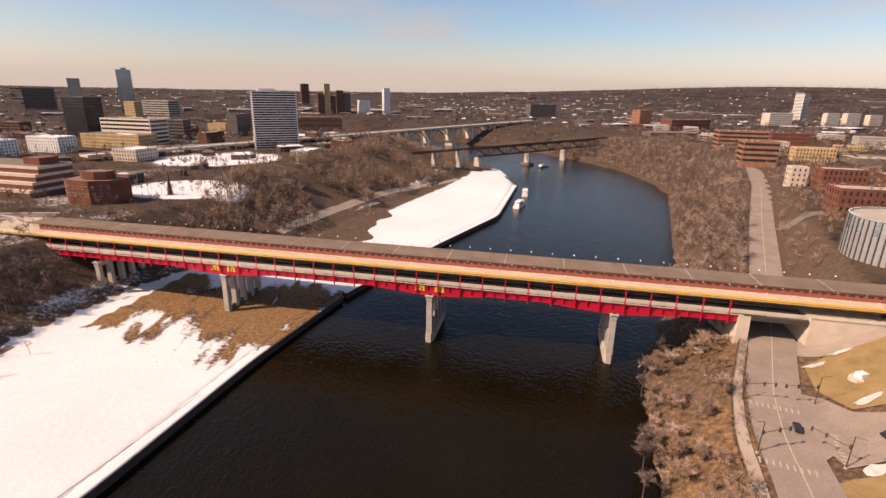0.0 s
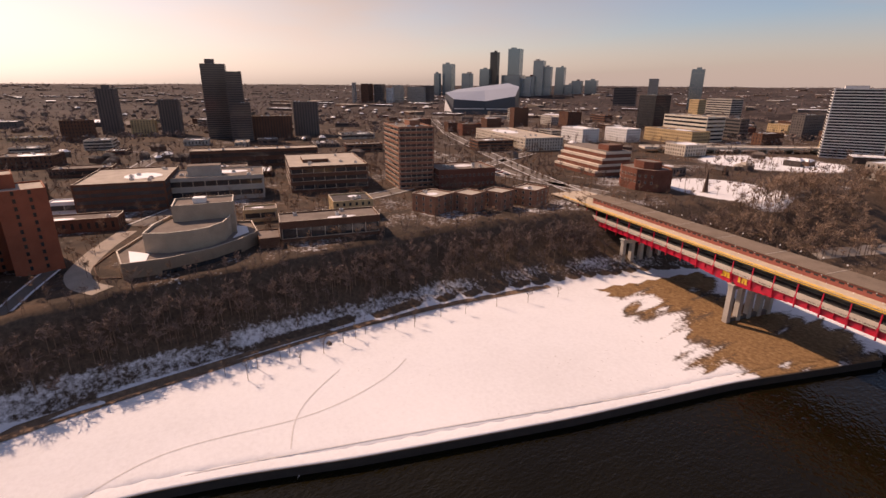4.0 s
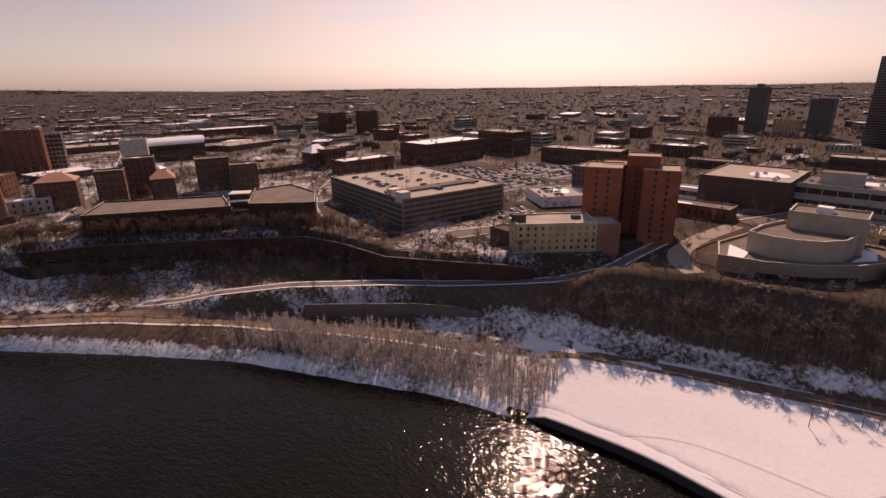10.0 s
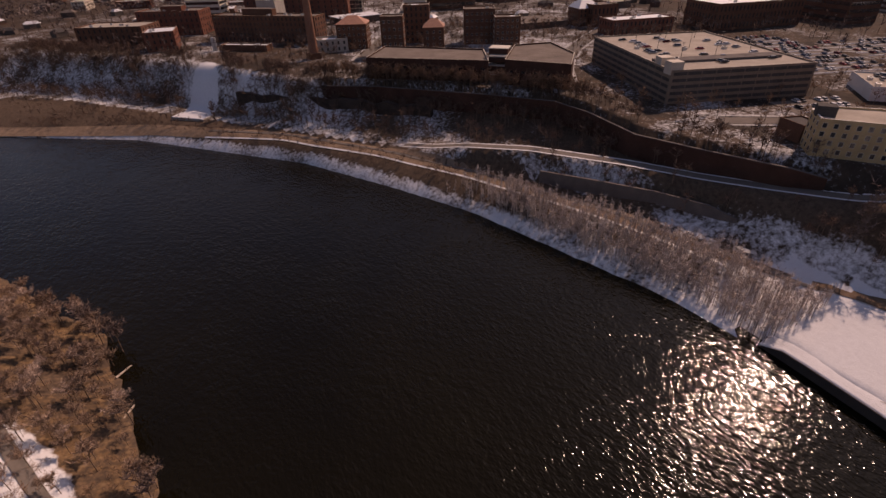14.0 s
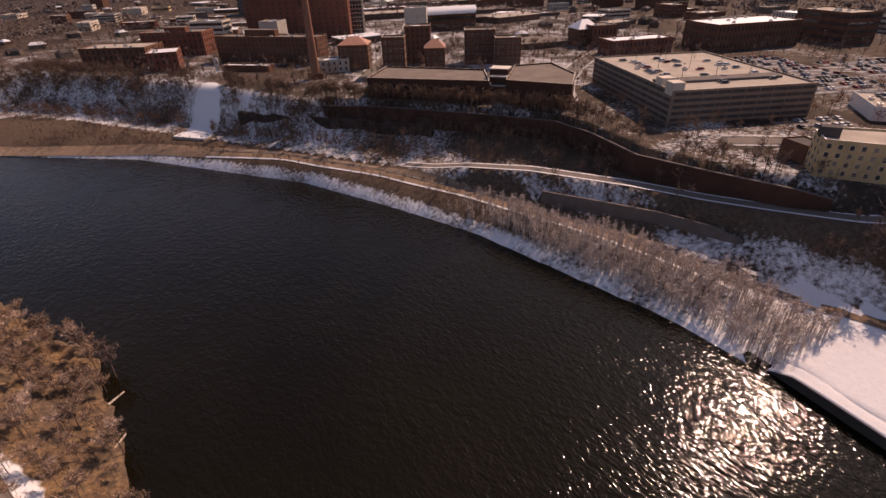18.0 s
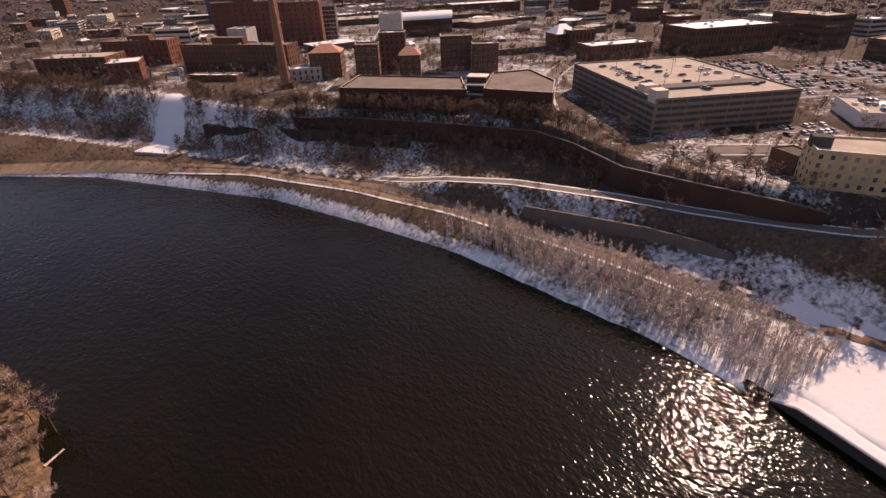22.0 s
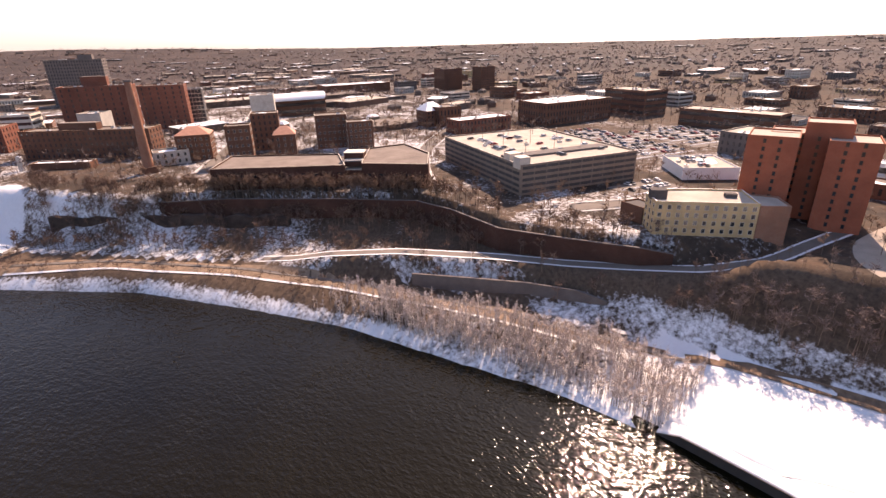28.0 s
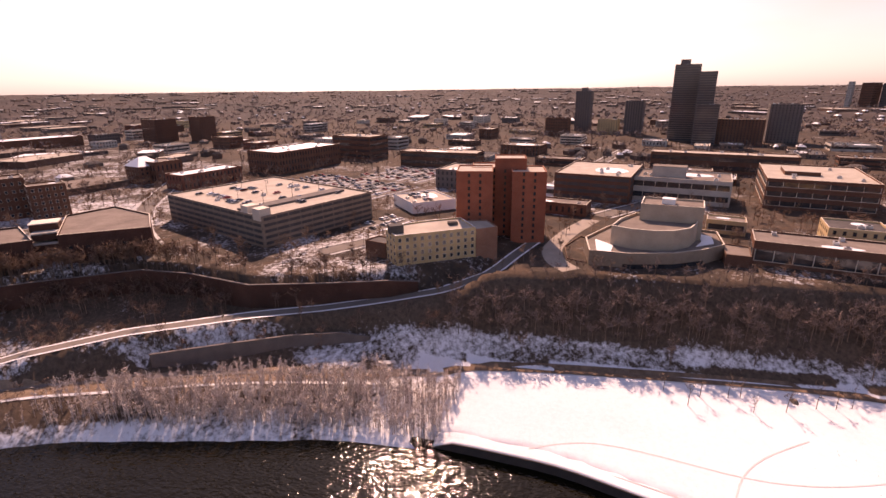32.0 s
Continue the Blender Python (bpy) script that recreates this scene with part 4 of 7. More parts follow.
def building(name, label, x, y, w, d, h, turn, wall, z0=31.0, floors=4, style="punched", bays=3.4, glass_m=None, frame_m=None, roof=None, pent=0.0, snow=0.0, category="building", parent=None, apart=True, win=(1.3, 1.7), band=0.0):
    """A block with walls, parapet, roof, storeys of windows or bands, and roof plant."""
    top = parent or thing(name, pose(x, y, z0, 0, 0, turn), label, category)
    rnd = random.Random(hash((round(x), round(y))) % 9999)
    base = pose(0, 0, 0) if parent is None else pose(x, y, z0, 0, 0, turn)
    glass_m, frame_m, roof = glass_m or GLASS, frame_m or LIMESTONE, roof or ROOF_GRAVEL
    e, par = 0.35, 0.9
    if parent is None:
        BLOCKED.append((x, y, w, d, turn))
    p, q, lo = (w / 2, d / 2), (w / 2 - e, d / 2 - e), h - par
    v = [(sx * r[0], sy * r[1], z) for r, z in ((p, -6), (p, h), (q, h), (q, lo)) for sx, sy in ((-1, -1), (1, -1), (1, 1), (-1, 1))]
    f4 = [(4 * r + k, 4 * r + (k + 1) % 4, 4 * r + 4 + (k + 1) % 4, 4 * r + 4 + k) for r in range(3) for k in range(4)]
    placed("wall", mesh_of("wall", v, f4 + [(12, 13, 14, 15)], [wall, frame_m], [0] * 4 + [1] * 4 + [0] * 5), top, base)
    r = Build().box(-w / 2 + e, -d / 2 + e, h - par, w / 2 - e, d / 2 - e, h - par + 0.1, roof)
    roof_ob = placed("roof", r.mesh("roof"), top, base)
    if not snow and x < 0 and roof is not SNOW_CAP and h < 30 and math.hypot(x, y) < 900:
        snow = rnd.choice((0, 0.3, 0.45))
    if snow:
        sx, sy = w * snow / 2, d * min(1, snow * 1.3) / 2
        ox, oy = rnd.uniform(-1, 1) * (w / 2 - e - sx) * 0.8, rnd.uniform(-1, 1) * max(0, d / 2 - e - sy) * 0.8
        n = 14
        ring = [(ox + (sx - 0.3) * 0.95 * math.cos(2 * math.pi * k / n) * rnd.uniform(0.75, 1.0), oy + (sy - 0.5) * 0.95 * math.sin(2 * math.pi * k / n) * rnd.uniform(0.75, 1.0)) for k in range(n)]
        placed("snow_patch", Build().prism(ring, h - par + 0.1, h - par + 0.2, SNOW_CAP).mesh("snow_patch"), roof_ob, None, "thin patch of old snow")
    if pent:
        pw, pd = w * rnd.uniform(0.25, 0.4), d * rnd.uniform(0.3, 0.45)
        px, py = rnd.uniform(-0.2, 0.2) * w, rnd.uniform(-0.15, 0.15) * d
        placed("penthouse", Build().box(px - pw / 2, py - pd / 2, h - par, px + pw / 2, py + pd / 2, h + pent, wall).box(px - pw / 2 - 0.1, py - pd / 2 - 0.1, h + pent, px + pw / 2 + 0.1, py + pd / 2 + 0.1, h + pent + 0.2, roof).mesh("penthouse"), top, base)
    unit = Build().box(-1.2, -0.9, 0, 1.2, 0.9, 1.3, GALV).box(-0.5, -0.5, 1.3, 0.5, 0.5, 1.6, STEEL_DARK).mesh("roof_unit")
    for _ in range(min(7, int(w * d / 220))):
        placed("roof_unit", unit, top, base @ pose(rnd.uniform(-0.4, 0.4) * w, rnd.uniform(-0.38, 0.38) * d, h - par + 0.1, 0, 0, rnd.choice((0, 90))))
    fh = h / (floors + 0.25)
    if math.hypot(x, y) > 420 and parent is None:
        apart = False
    if style == "punched":
        me = window_mesh(win[0], min(win[1], fh * 0.6), frame_m, glass_m)
        joined = Build()
        for m, n, _ in sides_of(w, d):
            k = max(1, int((n - 1.2) / bays))
            for f in range(floors):
                for i in range(k):
                    at = base @ m @ pose((i - (k - 1) / 2) * bays * (n - 1.2) / (k * bays), 0, f * fh + fh * 0.32)
                    placed("window", me, top, at) if apart else joined.pane(-win[0] / 2, 0, win[0] / 2, fh * 0.55, glass_m, at)
        if not apart:
            tagged(placed("glazing", joined.mesh("glazing"), top), kind="stuff")
    elif style in ("ribbon", "ramp"):
        # ramps: no real slots, dark strips on the wall paint their inner shade
        hi = band or (0.48 if style == "ribbon" else 0.5)
        far = math.hypot(x, y) > 420
        for m, n, _ in sides_of(w, d):
            one = Build()
            for f in range(floors):
                if far:
                    q = base @ m @ pose(0, 0, f * fh + fh * 0.4)
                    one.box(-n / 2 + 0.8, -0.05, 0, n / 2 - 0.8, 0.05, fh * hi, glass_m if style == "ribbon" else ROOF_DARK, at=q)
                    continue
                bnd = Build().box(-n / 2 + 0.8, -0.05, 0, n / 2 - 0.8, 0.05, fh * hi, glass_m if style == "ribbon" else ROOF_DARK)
                k = max(2, int(n / (bays * 2)))
                for i in range(k + 1):
                    px = -n / 2 + 0.8 + (n - 1.6) * i / k
                    bnd.box(px - 0.15, -0.16, -0.1, px + 0.15, 0.0, fh * hi + 0.1, frame_m if style == "ribbon" else wall)
                bnd.box(-n / 2 + 0.5, -0.2, -0.25, n / 2 - 0.5, 0.0, -0.02, frame_m if style == "ribbon" else wall)
                placed("window_band" if style == "ribbon" else "parking_opening", bnd.mesh("band"), top, base @ m @ pose(0, 0, f * fh + fh * 0.4))
            if far:
                tagged(placed("glazing", one.mesh("glazing"), top), kind="stuff")
    elif style == "curtain":
        for m, n, _ in sides_of(w, d):
            bnd = Build().box(-n / 2 + 0.5, -0.06, 0.5, n / 2 - 0.5, 0.04, h - 1.2, glass_m)
            for f in range(1, floors):
                bnd.box(-n / 2 + 0.5, -0.14, f * fh - 0.2, n / 2 - 0.5, 0.0, f * fh + 0.2, frame_m)
            k = max(2, int(n / bays))
            for i in range(k + 1):
                px = -n / 2 + 0.5 + (n - 1) * i / k
                bnd.box(px - 0.1, -0.2, 0.5, px + 0.1, 0.0, h - 1.2, frame_m)
            tagged(placed("curtain_wall", bnd.mesh("curtain_wall"), top, base @ m), kind="stuff")
    return top

# ---- buildings with a shape of their own ----
def ring_block(top, name, ring, z0, z1, wall, roof, lip=0.8, label="", curb=None):
    """A block over a plan ring (counter-clockwise), with a raised parapet and a sunk roof."""
    k = len(ring)
    cx, cy = sum(p[0] for p in ring) / k, sum(p[1] for p in ring) / k
    inner = []
    for x, y in ring:
        n = math.hypot(x - cx, y - cy)
        inner.append((x - (x - cx) / n * 0.5, y - (y - cy) / n * 0.5))
    b = Build()
    wi, ri, ci = b.slot(wall), b.slot(roof), b.slot(curb or wall)
    b.v += [(x, y, z0) for x, y in ring] + [(x, y, z1) for x, y in ring] + [(x, y, z1) for x, y in inner] + [(x, y, z1 - lip) for x, y in inner]
    for a in range(k):
        c = (a + 1) % k
        b.f += [(a, c, k + c, k + a), (k + a, k + c, 2 * k + c, 2 * k + a), (2 * k + a, 2 * k + c, 3 * k + c, 3 * k + a)]
        b.i += [wi, ci, wi]
    b.f.append(tuple(range(3 * k, 4 * k)))
    b.i.append(ri)
    return placed(name, b.mesh(name), top, None, label)


def face_windows(top, me, a, b, z0, floors, fh, bays, lift=0.0):
    """Rows of windows on the upright face that runs from plan point a to b, seen with a on the left."""
    dx, dy = b[0] - a[0], b[1] - a[1]
    n = math.hypot(dx, dy)
    k = max(1, int((n - 1) / bays))
    turn = math.degrees(math.atan2(dy, dx))
    for f in range(floors):
        for i in range(k):
            d = (i + 0.5) / k
            placed("window", me, top, pose(a[0] + dx * d, a[1] + dy * d, z0 + f * fh + lift, 0, 0, turn))


def theatre():
    top = thing("theatre", pose(-5, 0, 0), "pale stepped concrete theatre with curved walls and snowy terraces", "theatre")
    low = [(-194.5, 8), (-192.5, 22), (-195, 38), (-201, 50), (-209, 60), (-228, 63), (-238, 42), (-232, 20), (-212, 8)]
    ring_block(top, "lower_block", low, 24, 43.4, STONE_BROWN, ROOF_GRAVEL, 1.0, curb=LIMESTONE)
    mid = [(-206, 17), (-201.5, 24), (-200, 32), (-201, 39), (-206, 46), (-215, 51), (-227, 53), (-229, 30), (-218, 22)]
    ring_block(top, "auditorium", mid, 42, 50.3, STONE_TAN, ROOF_GRAVEL, 1.2, curb=CREAM)
    ring_block(top, "stage_tower", [(-221, 30), (-216, 53), (-230, 57), (-236, 34)], 42, 56.0, STONE_TAN, ROOF_GRAVEL, 0.8, curb=CREAM)
    placed("roof_box", Build().box(-2.5, -2, 0, 2.5, 2, 2.2, WHITE).mesh("roof_box"), top, pose(-226, 42, 55.2, 0, 0, 70))
    placed("snow_patch", Build().prism([(-207, 49), (-212, 57), (-222, 59), (-226, 55), (-214, 53)], 42.4, 42.7, SNOW_CAP).mesh("snow_patch"), top, None, "snow on the lower terrace")
    placed("snow_patch", Build().prism([(-197, 11), (-196, 16), (-204, 18), (-212, 12)], 42.4, 42.7, SNOW_CAP).mesh("snow_patch"), top)
    ring_block(top, "annex", [(-200, 0.5), (-196, 7.5), (-214, 9), (-226, 16), (-232, 8), (-216, 0)], 24, 38, BRICK_BROWN, ROOF_PALE, 0.5)
    ring_block(top, "side_wing", [(-201, 58), (-199, 66), (-212, 70), (-216, 61)], 24, 42, BRICK_BROWN, ROOF_GRAVEL, 0.5)
    placed("window_band", Build().prism([(-192.3, 20), (-191.9, 24), (-194.6, 38.3), (-200.6, 50.2), (-201.5, 50.0), (-195.4, 38), (-192.9, 22)], 33, 39, GLASS).mesh("window_band"), top, None, "dark glazed foyer")
    # set back from the bluff's edge and a tenth larger
    eye = Matrix.Translation((-3, 0, 102.6))
    top.matrix_world = eye @ Matrix.Scale(1.1, 4) @ eye.inverted() @ pose(-5, 0, 0)
    BLOCKED.append((-240, 37, 50, 66, 0))


def dorm_tower():
    top = thing("brick_tower", pose(-259, -33, 31), "orange-red brick dormitory tower of clustered wings", "tower")
    me = window_mesh(0.9, 1.5, BRICK_BROWN, GLASS)
    for x, y, w, d, h, turn in ((6, -10, 20, 17, 34.4, 5), (-8, -2, 17, 22, 34.0, 5), (0, 15, 20, 16, 33.6, 5), (-6, 6, 15, 15, 38.6, 5)):
        at = pose(x, y, 0, 0, 0, turn)
        wing = placed("wing", Build().box(-w / 2, -d / 2, -7, w / 2, d / 2, h - 0.8, BRICK_DORM).mesh("wing"), top, at)
        placed("parapet", Build().box(-w / 2, -d / 2, h - 0.8, w / 2, -d / 2 + 0.4, h, BRICK_DORM).box(-w / 2, d / 2 - 0.4, h - 0.8, w / 2, d / 2, h, BRICK_DORM).box(-w / 2, -d / 2 + 0.4, h - 0.8, -w / 2 + 0.4, d / 2 - 0.4, h, BRICK_DORM)
               .box(w / 2 - 0.4, -d / 2 + 0.4, h - 0.8, w / 2, d / 2 - 0.4, h, BRICK_DORM).mesh("parapet"), wing)
        placed("roof", Build().box(-w / 2 + 0.4, -d / 2 + 0.4, h - 0.8, w / 2 - 0.4, d / 2 - 0.4, h - 0.6, ROOF_PALE).mesh("roof"), wing)
        for m, n, (nx, ny) in sides_of(w, d):
            if nx < 0:
                continue
            k = int(n / 6)
            for f in range(11):
                for i in range(k):
                    placed("window", me, wing, m @ pose((i - (k - 1) / 2) * 5.2, 0, f * 3.05 + 1.2))
    BLOCKED.append((-259, -33, 40, 46, 0))


def tan_house():
    top = thing("apartment_house", pose(0, 0, 0), "five-storey tan apartment house with rows of small windows", "apartment house")
    ring = [(-205, -70), (-223, -39), (-239, -48), (-232, -62), (-222, -75), (-214, -77)]
    ring_block(top, "wall", ring[::-1] if False else [ring[0], ring[1], ring[2], ring[3], ring[4], ring[5]], 24, 44.4, BRICK_TAN, ROOF_PALE, 0.7, curb=WHITE)
    me = window_mesh(1.25, 1.6, LIMESTONE, GLASS)
    face_windows(top, me, (-205, -70), (-223, -39), 29.3, 5, 3.0, 3.0)
    face_windows(top, me, (-214, -77), (-205, -70), 29.3, 5, 3.0, 3.4)
    ring_block(top, "brick_wing", [(-223.2, -38.8), (-229, -30), (-240, -36), (-238, -47)], 24, 43.4, BRICK_ORANGE, ROOF_PALE, 0.5)
    placed("stair_head", Build().box(-3, -2.2, 0, 3, 2.2, 3.6, ROOF_DARK).mesh("stair_head"), top, pose(-212, -72, 43.6, 0, 0, 120))
    placed("roof_box", Build().box(-2, -1.4, 0, 2, 1.4, 1.6, ROOF_DARK).mesh("roof_box"), top, pose(-228, -50, 43.6, 0, 0, 120))
    ring_block(top, "low_wing", [(-214, -77.5), (-222, -75.5), (-226, -84), (-218, -88)], 24, 38, BRICK_BROWN, ROOF_DARK, 0.5)
    BLOCKED.append((-222, -57, 30, 46, 0))


def bluff_hall():
    top = thing("long_hall", pose(0, 0, 0), "long brown brick building with a stair tower on the bluff edge", "building")
    ring_block(top, "east_wing", [(-193, -174), (-214, -192), (-226, -222), (-206, -230), (-176, -203)][::-1], 24, 47.5, BRICK_DARK, ROOF_GRAVEL, 0.8, curb=LIMESTONE)
    ring_block(top, "west_wing", [(-173, -212), (-190, -238), (-152, -285), (-128, -262)][::-1], 24, 46.0, BRICK_DARK, ROOF_GRAVEL, 0.8, curb=LIMESTONE)
    for k in range(5):
        placed("stair_flight", Build().box(-4.5, -3.5, 0, 4.5, 3.5, 2.6, BRICK_DARK).box(-4.5, -3.7, 2.6, 4.5, 3.7, 3.2, CONCRETE).mesh("stair_flight"), top, pose(-178 - k * 1.1, -212 - k * 0.9, 27 + k * 4.2, 0, 0, 128))
    placed("stair_head", Build().box(-5, -4, 0, 5, 4, 3.2, BRICK_DARK).box(-5.2, -4.2, 3.2, 5.2, 4.2, 3.6, CREAM).mesh("stair_head"), top, pose(-186, -219, 46.5, 0, 0, 128))
    me = window_mesh(2.2, 1.3, BRICK_DARK, GLASS)
    face_windows(top, me, (-128, -262), (-173, -212), 33, 3, 4.0, 6.0)
    face_windows(top, me, (-176, -203), (-193, -174), 33, 3, 4.0, 6.0)
    # the hall stands back from the retaining wall
    eye = Matrix.Translation((-12, -9, 101.5))
    top.matrix_world = eye @ Matrix.Scale(1.06, 4) @ eye.inverted()
    BLOCKED.append((-188, -240, 134, 42, 124))


def deck_cars(at, w, d, n, seed, z):
    rnd = random.Random(seed)
    for _ in range(n):
        row, k = rnd.choice((-0.38, -0.32, -0.05, 0.05, 0.3, 0.37)), rnd.randint(int(-w / 2 / 2.9) + 2, int(w / 2 / 2.9) - 2)
        car(at @ pose(k * 2.9, row * d, z, 0, 0, 90 + rnd.choice((0, 180))), rnd)


CAR_PARTS = []


def car(at, rnd, label="car parked on the concrete deck", wheels=False):
    """A car: painted body, glazed cabin, and wheels where it stands near."""
    if not CAR_PARTS:
        for m in CAR_PAINTS:
            b = Build().box(-2.2, -0.88, 0.32, 2.2, 0.88, 0.85, m, 0.06).box(-1.25, -0.78, 1.25, 0.95, 0.78, 1.42, m, 0.12)
            CAR_PARTS.append(b.mesh("body"))
        CAR_PARTS.append(Build().box(-1.75, -0.82, 0.84, 1.3, 0.82, 1.3, GLASS, 0.28).mesh("cabin"))
        CAR_PARTS.append(Build().rod((0, -0.11, 0), (0, 0.11, 0), 0.33, 0.33, RUBBER, 12).rod((0, -0.12, 0), (0, 0.12, 0), 0.18, 0.18, GALV, 8).mesh("wheel"))
    k = rnd.choice((0, 0, 1, 1, 2, 2, 3, 4))
    ob = new("car", CAR_PARTS[k])
    ob.matrix_world = at
    tagged(ob, ("black", "silver", "grey", "dark red", "dark blue")[k] + " " + label, "car", "parked cars")
    placed("cabin", CAR_PARTS[5], ob)
    if wheels:
        for x in (-1.35, 1.35):
            for y in (-0.8, 0.8):
                placed("wheel", CAR_PARTS[6], ob, pose(x, y, 0.33))
    return ob


def big_ramp():
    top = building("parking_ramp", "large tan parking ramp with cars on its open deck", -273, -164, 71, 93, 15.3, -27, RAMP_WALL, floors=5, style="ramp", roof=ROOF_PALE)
    at = pose(-273, -164, 31, 0, 0, -27)
    placed("upper_ramp", Build().box(-30, 22, 14.5, 33, 30, 15.6, CONCRETE_DARK).mesh("upper_ramp"), top)
    placed("stair_head", Build().box(-3, -3, 13, 3, 3, 18.6, LIMESTONE).mesh("stair_head"), top, pose(33, 43, 0))
    placed("stair_head", Build().box(-3, -3, 13, 3, 3, 18.0, LIMESTONE).mesh("stair_head"), top, pose(31, 30, 0))
    for x in (-18, 0, 18):
        for y in (-28, -2, 22):
            placed("deck_lamp", Build().rod((0, 0, 14), (0, 0, 22), 0.12, 0.08, STEEL_DARK, 6).box(-0.6, -0.2, 22, 0.6, 0.2, 22.2, STEEL_DARK).mesh("deck_lamp"), top, pose(x, y, 0))
    deck_cars(at @ pose(0, 0, 14.55, 0, 0, 90), 86, 64, 34, 4, 0)


def lot(name, x, y, w, d, turn, n, seed):
    """A surface car park with rows of cars."""
    z = land_z(x, y) + 0.15
    at = pose(x, y, z, 0, 0, turn)
    b = Build().box(-w / 2, -d / 2, -1.0, w / 2, d / 2, 0.0, ASPHALT)
    ob = new(name, b.mesh(name))
    ob.matrix_world = at
    tagged(ob, "grey asphalt car park with old snow", "car park", kind="structure")
    for k in range(int(d / 9)):
        yy = -d / 2 + 4.5 + 9 * k
        s = Build().box(-w / 2 + 2, yy + 3.6, 0.0, w / 2 - 2, yy + 4.4, 0.35, SNOW_CAP, 0.2)
        placed("snow_bank", s.mesh("snow_bank"), ob)
    BLOCKED.append((x, y, w, d, turn))
    rnd = random.Random(seed)
    for _ in range(n):
        k, r = rnd.randint(0, int(w / 2.8) - 2), rnd.randint(0, int(d / 9) - 1)
        car(at @ pose(-w / 2 + 2.5 + 2.8 * k, -d / 2 + 2.2 + 9 * r + rnd.choice((0, 0)), 0, 0, 0, 90), rnd, "car in the snowy car park")


def chimney():
    t = thing("chimney", pose(-132, -353, 31), "tall tapering red brick chimney with a pale edge", "chimney")
    placed("shaft", Build().rod((0, 0, -3), (0, 0, 54), 3.3, 1.9, BRICK_ORANGE, 16).mesh("shaft"), t)
    placed("cap", Build().rod((0, 0, 54), (0, 0, 55.2), 2.15, 2.15, CONCRETE_DARK, 16).mesh("cap"), t)
    placed("base", Build().box(-4, -4, -5, 4, 4, 4, BRICK_BROWN).mesh("base"), t)


def drum_hall():
    top = thing("glass_hall", pose(240, 216, 27), "round hall of silver panels and green glass", "building")
    R, n = 25.0, 56
    ring = [(R * math.cos(2 * math.pi * k / n), R * math.sin(2 * math.pi * k / n)) for k in range(n)]
    ring_block(top, "drum", ring, -4, 24.5, GLASS_PALE, ROOF_PALE, 1.0, curb=WHITE)
    for k in range(n):
        q = 2 * math.pi * (k + 0.5) / n
        at = pose(R * math.cos(q), R * math.sin(q), 0, 0, 0, math.degrees(q) + 90)
        hi = 23.8 if k % 3 else 17.0
        placed("panel", Build().box(-0.95, -0.32, 3.5, 0.95, 0.0, hi, GALV).mesh("panel"), top, at)
        placed("fin", Build().box(1.25, -0.5, 2.0, 1.45, 0.0, 24.0, STEEL_DARK).mesh("fin"), top, at)
    placed("plinth", Build().prism([(x * 1.06, y * 1.06) for x, y in ring], -8, 2.4, LIMESTONE).mesh("plinth"), top)
    BLOCKED.append((240, 216, 54, 54, 0))


def stadium():
    """Dark faceted stadium whose pale roof tilts towards the river and rises to a prow."""
    top = thing("stadium", pose(-1010, 872, 31, 0, 0, 49), "dark glass stadium with a great sloping pale roof", "stadium")
    low = [(-94, -8), (-70, -58), (10, -66), (84, -56), (96, 0), (70, 60), (-66, 60)]
    hi = [50, 36, 32, 44, 66, 74, 58]
    b = Build()
    wi, ri = b.slot(STADIUM_GLASS), b.slot(GALV)
    n = len(low)
    b.v += [(x, y, 0) for x, y in low] + [(x * 0.98, y * 0.96, h) for (x, y), h in zip(low, hi)] + [(6, 6, 56)]
    for k in range(n):
        c = (k + 1) % n
        b.f += [(k, c, n + c, n + k), (n + k, n + c, 2 * n)]
        b.i += [wi, ri]
    placed("shell", b.mesh("shell"), top)
    placed("prow", mesh_of("prow", [(-95, -10, 6), (-72, -59.5, 6), (-92, -16, 34)], [(0, 1, 2)], [WHITE]), top, None, "white glazed end wall")
    placed("band", Build().box(-66, -64.5, 13, 84, -63.5, 15, WHITE).mesh("band"), top)
    BLOCKED.append((-1010, 872, 210, 140, 49))


STADIUM_GLASS = glass("stadium_glass", (0.012, 0.016, 0.03), 0.35)


